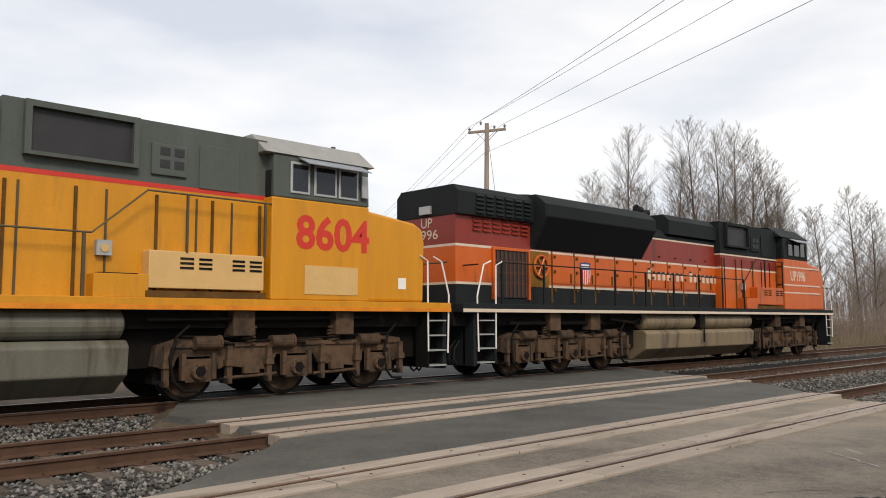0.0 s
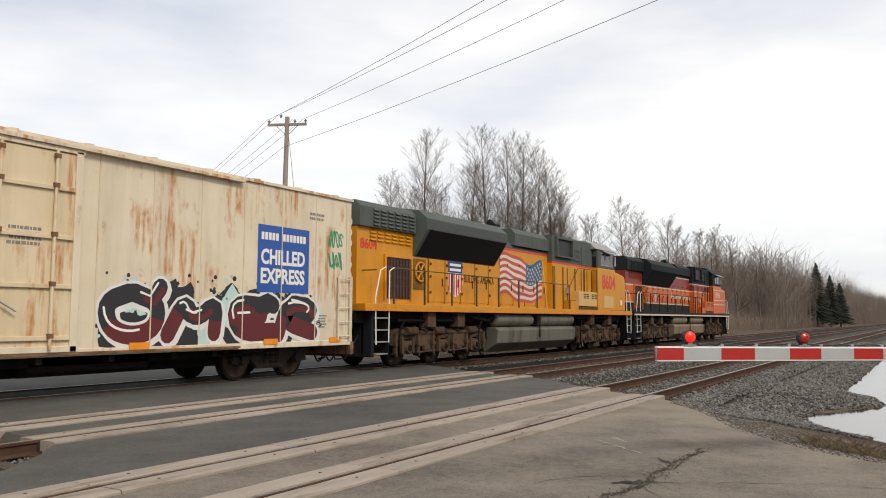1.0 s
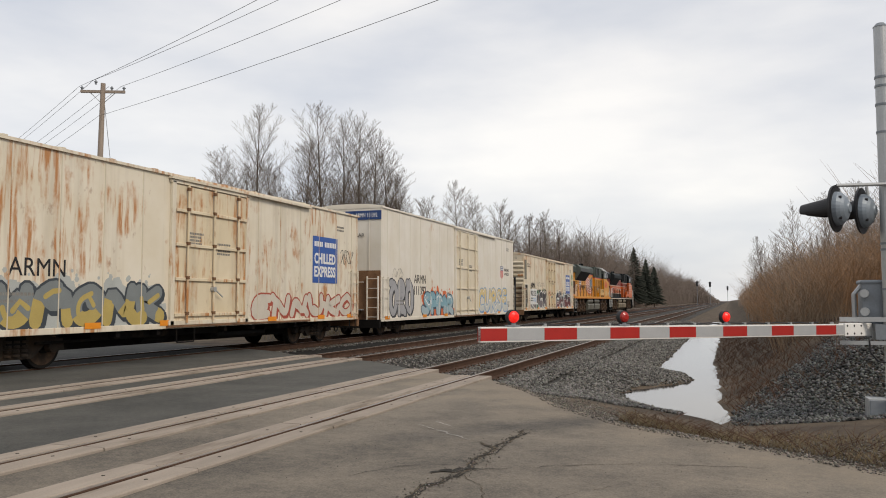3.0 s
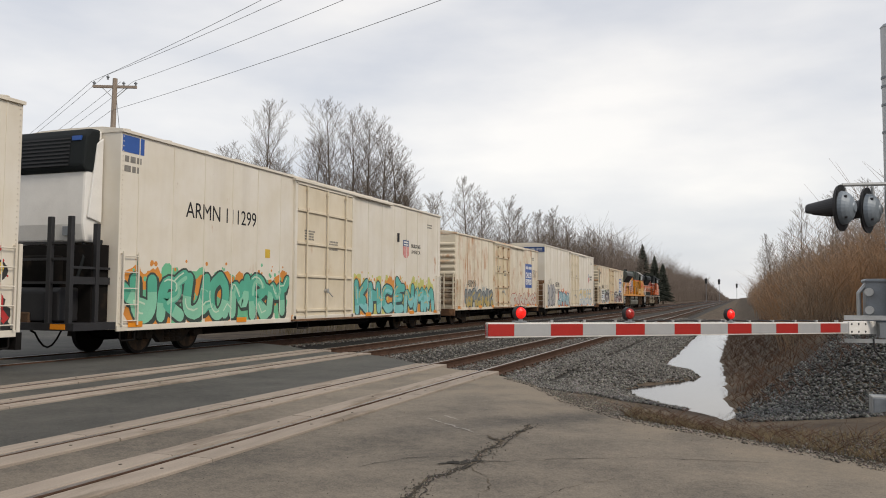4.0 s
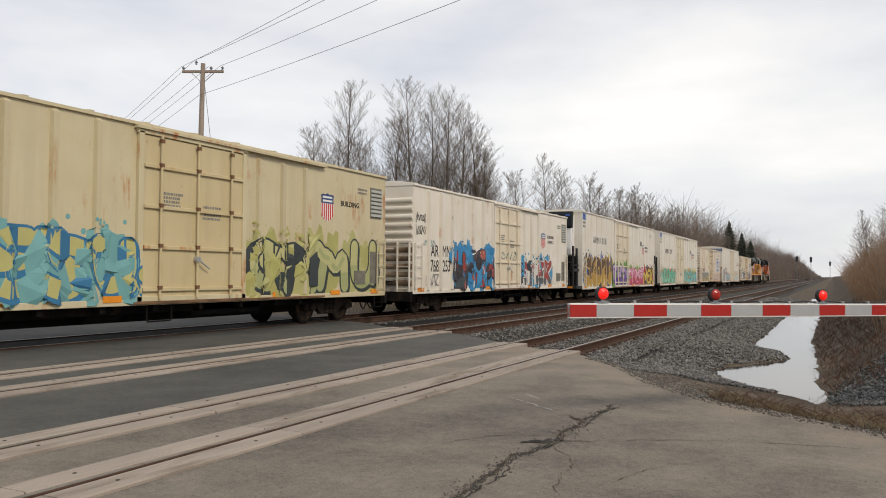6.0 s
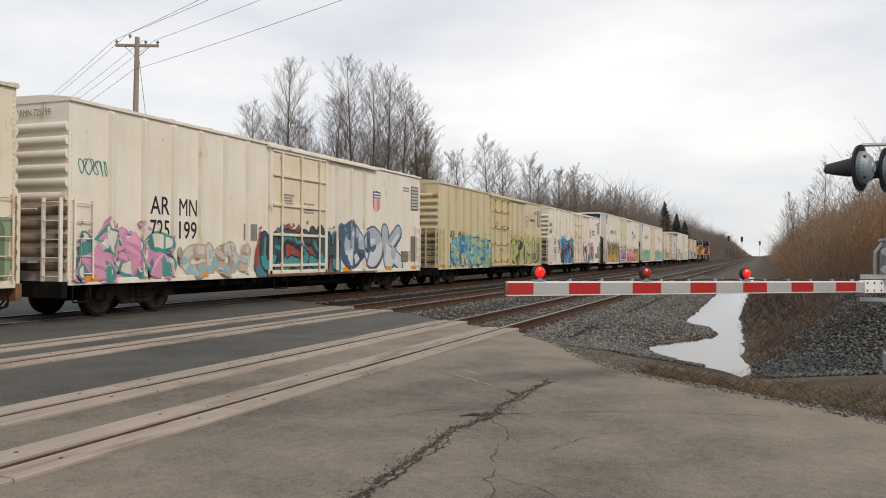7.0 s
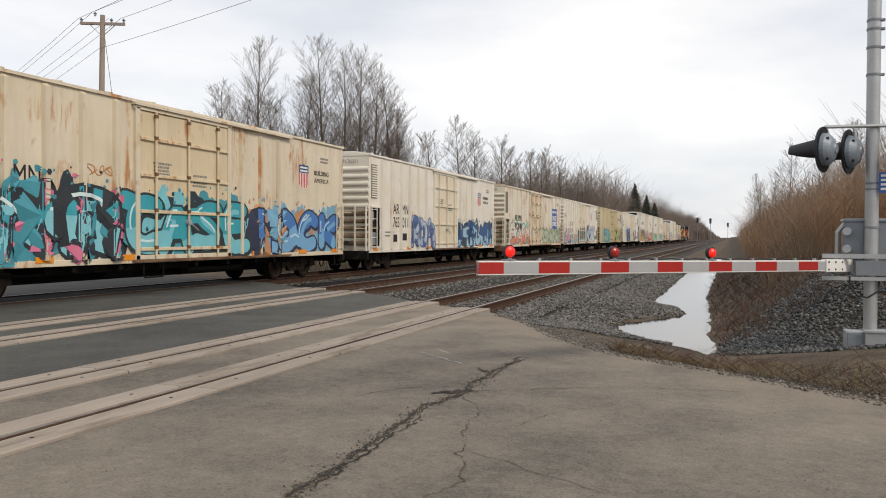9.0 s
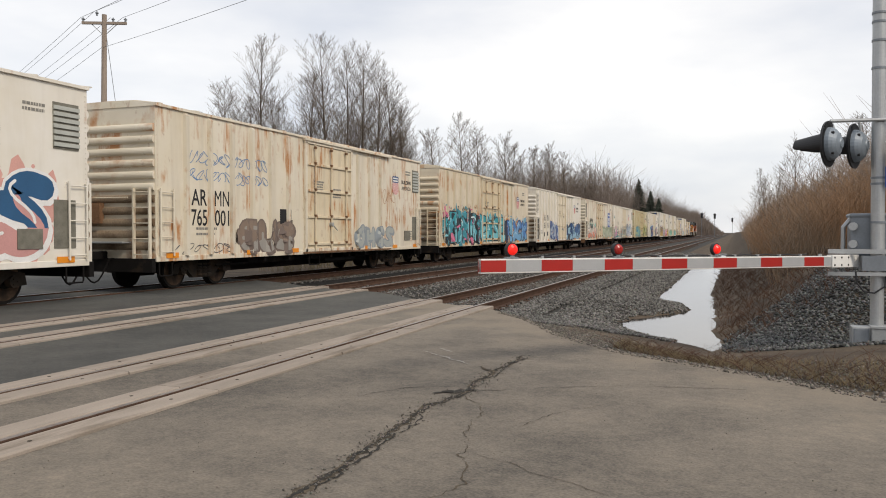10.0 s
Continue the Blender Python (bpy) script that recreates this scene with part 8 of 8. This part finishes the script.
def build_trees():
    rng = random.Random(12)
    tall = [(-37.8, 54.7, 14.2), (-36.3, 56.2, 13.0), (-35.2, 55.7, 18.2), (-33.4, 56.5, 13.5), (-31.6, 57.2, 15.5), (-30.3, 57.5, 18.0), (-29.0, 58.2, 17.0), (-27.4, 58.4, 16.6), (-26.4, 59.5, 15.8), (-25.2, 59.0, 14.0), (-24.4, 60.2, 12.2)]
    for x, y, h in tall:
        tree(rng, x - 0.6, y - 0.2, h * 0.97, "tall bare tree with fine grey-brown twigs behind the train", 1.0, 3, 8, 0.16, 0.0065)
    for k in range(9):
        tree(rng, -38.5 + 1.65 * k + rng.uniform(-0.5, 0.5), 58 + rng.uniform(0, 5), rng.uniform(9.5, 13.5), "slender bare tree filling the wood behind the train", 0.95, 3, 6, 0.09, 0.007)
    mid = [(-40, 92, 13.5), (-36.5, 98, 15), (-34.5, 104, 17.6), (-31.5, 100, 14.5), (-29.5, 106, 14.6), (-27.5, 112, 13.5), (-33, 120, 15), (-29, 128, 14.5), (-27, 138, 15), (-31, 142, 17), (-25.5, 150, 14)]
    for x, y, h in mid:
        tree(rng, x, y, h * 1.04, "bare deciduous tree in the line-side wood", 1.3, 3, 7, 0.18, 0.011)
    # the far wood beside the line
    def left_wood(r):
        y = 150 + 420 * r.random() ** 1.3
        x = -22 - r.random() * 30 - (y - 150) * 0.0
        return x, y, -0.4, 1.0
    thicket(rng, "far_wood", "grey-brown bare woodland along the railway", 6500, left_wood, 7, 15.5, BARK_FAR, r=0.05, lean=0.14, twigs=7)
    def left_brush(r):
        y = 34 + 300 * r.random() ** 1.6
        return -22 - r.random() * 14, y, -0.4, 1.0
    thicket(rng, "brush", "brown leafless brush behind the tracks", 6000, left_brush, 1.2, 3.4, BRUSH_GREY, r=0.02, lean=0.35, twigs=3)
    def mid_wood(r):
        return -26 - r.random() * 25, 62 + 110 * r.random(), -0.4, 1.0
    thicket(rng, "young_wood", "young bare saplings in the line-side wood", 900, mid_wood, 4, 8.0, BARK_FAR, r=0.03, lean=0.12, twigs=7)
    def end_wood(r):
        x = -60 + 52 * r.random()
        return x, 560 + 120 * r.random(), -0.5, 0.15 + 0.85 * min(1, max(0, (-9 - x) / 17))
    thicket(rng, "far_wood", "dark far woodland at the end of the line", 1500, end_wood, 10, 17, BARK_FAR, r=0.25, lean=0.12, twigs=5)
    # evergreens
    for x, y, h in ((-22.6, 204.9, 15.0), (-20.2, 210, 12.2), (-18.5, 214, 10.5)):
        f = empty("fir_tree", pose(x, y, -0.4))
        tagged(f, "dark green fir standing above the bare wood", "tree", "firs by the line")
        part("trunk", Build().cyl((0, 0, 0), (0, 0, h), 0.22, BARK, 8, 0.03), f)
        segs = []
        for k in range(520):
            u = rng.random() ** 0.8
            z = h * (0.12 + 0.88 * u)
            ln = ((1 - u) * h * 0.30 + 0.25) * rng.uniform(0.6, 1.1)
            a = rng.uniform(0, 6.28)
            e = (ln * math.cos(a), ln * math.sin(a), z - 0.25 * ln)
            segs.append((0, 0, z, 0.22, *e, 0.05))
        part("crown", tubes(segs, NEEDLE, "crown", 4), f)
    # right bank: russet shoots, then taller grey scrub
    def bank(r):
        y = 19.5 + 40 * r.random() ** 1.4
        x = 0.75 + r.random() ** 0.8 * (2.6 + 0.14 * (y - 14))
        return x, y, height(x, y), 0.55 + 0.45 * min(1, max(0, x + 0.3))
    thicket(rng, "brush", "russet leafless shoots crowding the bank above the ditch", 5200, bank, 0.5, 1.75, BRUSH, r=0.0065, lean=0.62, twigs=5)
    def bank_foot(r):
        y = 13.8 + 26 * r.random() ** 1.3
        x = shores(y)[1] + 0.1 + 2.2 * r.random()
        return x, y, height(x, y), 1.0
    thicket(rng, "dead_twigs", "dark red-brown dead stems strewn on the bank", 2200, bank_foot, 0.05, 0.22, mat("dead_stem", (0.10, 0.058, 0.04), 0.95, 0, 0.4, 2, 20), r=0.006, lean=1.6, twigs=3)
    def scrub(r):
        y = 24 + 120 * r.random() ** 1.5
        x = 1.0 + r.random() * 9
        return x, y, height(x, y), 0.5 + 0.5 * min(1, (x - 1) / 4)
    thicket(rng, "scrub", "grey-brown bare scrub behind the russet shoots", 3200, scrub, 1.6, 3.8, BRUSH_GREY, r=0.014, lean=0.3, twigs=5)
    for x, y, h in ((2.6, 38, 5.4), (3.6, 36, 5.6), (1.9, 50, 5.0), (4.6, 33, 5.6), (5.6, 40, 6.4), (3.0, 60, 5.8), (2.4, 74, 6.0), (4, 90, 7), (3.4, 115, 8)):
        tree(rng, x, y, h * 1.08, "small bare tree rising from the scrub bank", 0.7, 3, 5, 0.05, 0.0045)
    # dead grass at the verge
    def verge(r):
        x = -1.5 + 3.6 * r.random()
        return x, edge_y(RIGHT_EDGE, x) + 0.45 + 1.2 * r.random() ** 2, 0, 1.0
    def verge_z(r):
        x, y, _, k = verge(r)
        return x, y, height(x, y), k
    thicket(rng, "grass", "dead straw-coloured grass at the road's edge", 2600, verge_z, 0.03, 0.11, GRASS, r=0.003, lean=0.8, twigs=1)
    thicket(rng, "dead_twigs", "broken sticks and straw strewn along the road's edge", 420, verge_z, 0.06, 0.22, mat("dead_stem", (0.10, 0.058, 0.04)), r=0.004, lean=2.2, twigs=1)
    def weeds(r):
        return r.uniform(-20, -17.5), 30 + r.random() * 60, -0.3, 1.0
    thicket(rng, "grass", "tall straw-coloured weeds beyond the train", 1500, weeds, 0.3, 0.9, GRASS, r=0.012, lean=0.4, twigs=2)


def build_gravel():
    """The heap of dark crushed stone beside the signal, with loose stones on the verge."""
    rng = np.random.default_rng(9)
    pts, sizes = [], []
    while len(pts) < 40000:
        x, y = rng.uniform(-0.3, 4.5), rng.uniform(11.6, 20.0)
        if y > 14.0 + 1.55 * (x + 0.3) + rng.normal(0, 0.25):
            continue
        edge = 12.2 - 0.2 * x
        if y < edge:
            continue
        if x < shores(y)[1] + rng.uniform(-0.02, 0.3) + 0.03 * (y - 12):
            continue
        pts.append((x, y, height(x, y) + rng.uniform(-0.01, 0.03)))
        sizes.append(rng.uniform(0.013, 0.042))
    tagged(new("gravel_heap", rocks(np.array(pts), np.array(sizes), STONE_DARK, "gravel_heap", rng)), "dark crushed stone heaped beside the signal mast", "gravel", kind="stuff")
    pts, sizes = [], []
    while len(pts) < 20000:
        x = rng.uniform(-4.0, 4.5)
        y = edge_y(RIGHT_EDGE, x) + rng.normal(0.55, 0.6)
        if y < edge_y(RIGHT_EDGE, x) - 0.25 or -2.0 < x < -0.45 and y > 13:
            continue
        z = max(height(x, y), -0.03 - max(0, y - edge_y(RIGHT_EDGE, x)) * 0.9 if y - edge_y(RIGHT_EDGE, x) < 0.3 else -9)
        pts.append((x, y, z + rng.uniform(-0.005, 0.012)))
        sizes.append(rng.uniform(0.005, 0.018) * (1.5 if rng.random() < 0.1 else 1))
    tagged(new("verge_gravel", rocks(np.array(pts), np.array(sizes), STONE_DIRT, "verge_gravel", rng)), "loose dusty gravel spilled along the road's edge", "gravel", kind="stuff")


def build_road_marks(road):
    rng = random.Random(6)

    def fissure(pts, w, wander, z, material, name, seed, rough=0.5):
        """An irregular open crack: a wandering ribbon whose two lips vary apart from each other."""
        line = []
        for p, q in zip(pts, pts[1:]):
            k = max(2, int((Vector(q) - Vector(p)).length / 0.035))
            line += [(p[0] + (q[0] - p[0]) * i / k, p[1] + (q[1] - p[1]) * i / k) for i in range(k)]
        line.append(pts[-1])
        b = Build()
        lips = []
        for i, (x, y) in enumerate(line):
            x += wander * (noise.noise((seed, y * 1.7, 0)) + 0.6 * noise.noise((seed, y * 6, x * 6)) + 0.35 * noise.noise((seed + 3, y * 19, x * 19)))
            y += wander * 0.7 * noise.noise((seed + 9, x * 5 + y * 5, 0))
            fade = min(1, i / 6, (len(line) - 1 - i) / 6)
            lo = w * fade * max(0.06, 0.5 + rough * 1.6 * noise.noise((seed + 1, y * 7, x * 3)) + rough * rng.uniform(-0.5, 0.5))
            hi = w * fade * max(0.06, 0.5 + rough * 1.6 * noise.noise((seed + 2, y * 7, x * 3)) + rough * rng.uniform(-0.5, 0.5))
            a, c = line[max(0, i - 1)], line[min(len(line) - 1, i + 1)]
            d = Vector((c[0] - a[0], c[1] - a[1])).normalized()
            lips.append(((x - d.y * lo, y + d.x * lo, z), (x + d.y * hi, y - d.x * hi, z)))
        for (a0, a1), (b0, b1) in zip(lips, lips[1:]):
            b.face([a1, b1, b0, a0], material)
        return part(name, b, road)

    grit = mat("crack_grit", (0.095, 0.076, 0.054), 0.95, 0, 0.5, 9, 60, 0.9, (0.03, 0.026, 0.02), 0.6)
    crack = [(-2.1, 2.6), (-2.22, 3.4), (-2.25, 3.85), (-2.32, 4.79), (-2.35, 5.43), (-2.39, 6.23), (-2.31, 6.95), (-2.36, 7.96), (-2.31, 9.2)]
    fissure(crack, 0.052, 0.05, -0.0262, grit, "crack", 3, 0.6)
    fissure(crack, 0.019, 0.05, -0.0245, CRACK, "crack", 3, 0.9)
    fissure([(x + 0.05, y) for x, y in crack[2:]], 0.012, 0.09, -0.0235, CRACK, "crack", 8, 0.8)
    fissure([(-2.58, 6.72), (-2.45, 6.86), (-2.3, 6.98), (-2.16, 7.04)], 0.12, 0.03, -0.0225, CRACK, "pothole", 5)
    fissure([(-2.6, 8.3), (-2.4, 8.05), (-2.2, 7.9)], 0.05, 0.05, -0.0228, grit, "pothole", 15)
    fissure([(-1.5, 3.3), (-1.55, 4.31), (-1.58, 4.65), (-1.77, 5.46), (-1.99, 6.37), (-2.3, 6.9)], 0.006, 0.12, -0.0258, grit, "crack", 21, 0.9)
    fissure([(-1.66, 5.02), (-1.35, 4.9), (-1.15, 4.73), (-0.92, 4.59), (-0.6, 4.4)], 0.005, 0.06, -0.0256, grit, "crack", 25, 0.9)
    fissure([(-1.77, 5.46), (-1.45, 5.9), (-1.25, 6.5), (-1.0, 6.9)], 0.004, 0.07, -0.0254, grit, "crack", 31, 0.9)
    fissure([(-2.3, 6.9), (-1.6, 7.4), (-0.9, 7.7), (0.2, 7.9)], 0.007, 0.06, -0.0252, CRACK, "crack", 37, 0.9)
    fissure([(-2.35, 7.2), (-2.9, 6.9), (-3.2, 6.3)], 0.006, 0.06, -0.0250, CRACK, "crack", 41, 0.9)
    line = mat("worn_line", (0.30, 0.28, 0.25), 0.9, 0, 0.3, 8, 60)
    fissure([(-3.6, 9.15), (-3.15, 8.75), (-2.7, 8.35)], 0.035, 0.03, -0.025, line, "worn_line", 51, 0.9)
    fissure([(-3.5, 9.45), (-3.1, 9.05)], 0.03, 0.03, -0.025, line, "worn_line", 55, 0.9)
    # chips of stone lying in and along the crack
    r2 = np.random.default_rng(8)
    pts = []
    for k in range(900):
        t = r2.uniform(0, len(crack) - 1.001)
        i = int(t)
        x = crack[i][0] + (crack[i + 1][0] - crack[i][0]) * (t - i) + r2.normal(0, 0.06)
        y = crack[i][1] + (crack[i + 1][1] - crack[i][1]) * (t - i)
        pts.append((x, y, -0.024))
    tagged(new("road_grit", rocks(np.array(pts), r2.uniform(0.003, 0.011, len(pts)), STONE_DIRT, "road_grit", r2)), "loose grit lying along the crack in the road", "grit", kind="stuff")
    pts = [(r2.uniform(-4.2, 1.5), r2.uniform(3.2, 10.5), -0.026) for _ in range(700)]
    tagged(new("road_grit", rocks(np.array(pts), r2.uniform(0.002, 0.006, len(pts)), STONE_DIRT, "road_grit", r2)), "stray grit scattered over the asphalt", "grit", kind="stuff")


def build_far_signals():
    for x, y, h in ((-12.2, 330, 9.0), (-7.5, 335, 8.8), (-1.2, 420, 8.5)):
        s = empty("railway_signal", pose(x, y, -0.4))
        tagged(s, "distant dark railway signal mast", "railway signal")
        part("mast", Build().cyl((0, 0, 0), (0, 0, h), 0.09, GREY_BOX, 8), s)
        part("head", Build().box(-0.4, 0.4, -0.2, 0.2, h - 1.6, h - 0.2, BLACK), s)
        part("head", Build().cyl((0, -0.1, h), (0, 0.1, h), 0.5, BLACK, 12), s)


ground = build_ground()
road = build_road()
build_tracks()
build_puddle()
locomotive(34.5, "orange", "orange, red and black diesel locomotive with cream stripes")
locomotive(11.6, "yellow", "yellow and grey diesel locomotive with a painted flag")
build_cars()
build_gate()
build_pole()
build_far_signals()
build_trees()
build_gravel()
build_road_marks(road)
crossing_panels(road)


def motions():
    for thing, s in TRAIN:
        walk(thing, [(t, pose(TRACKS["train"], s + SPEED * t, 0.0)) for t in (0, 2, 4, 6, 8, 10)])


motions()
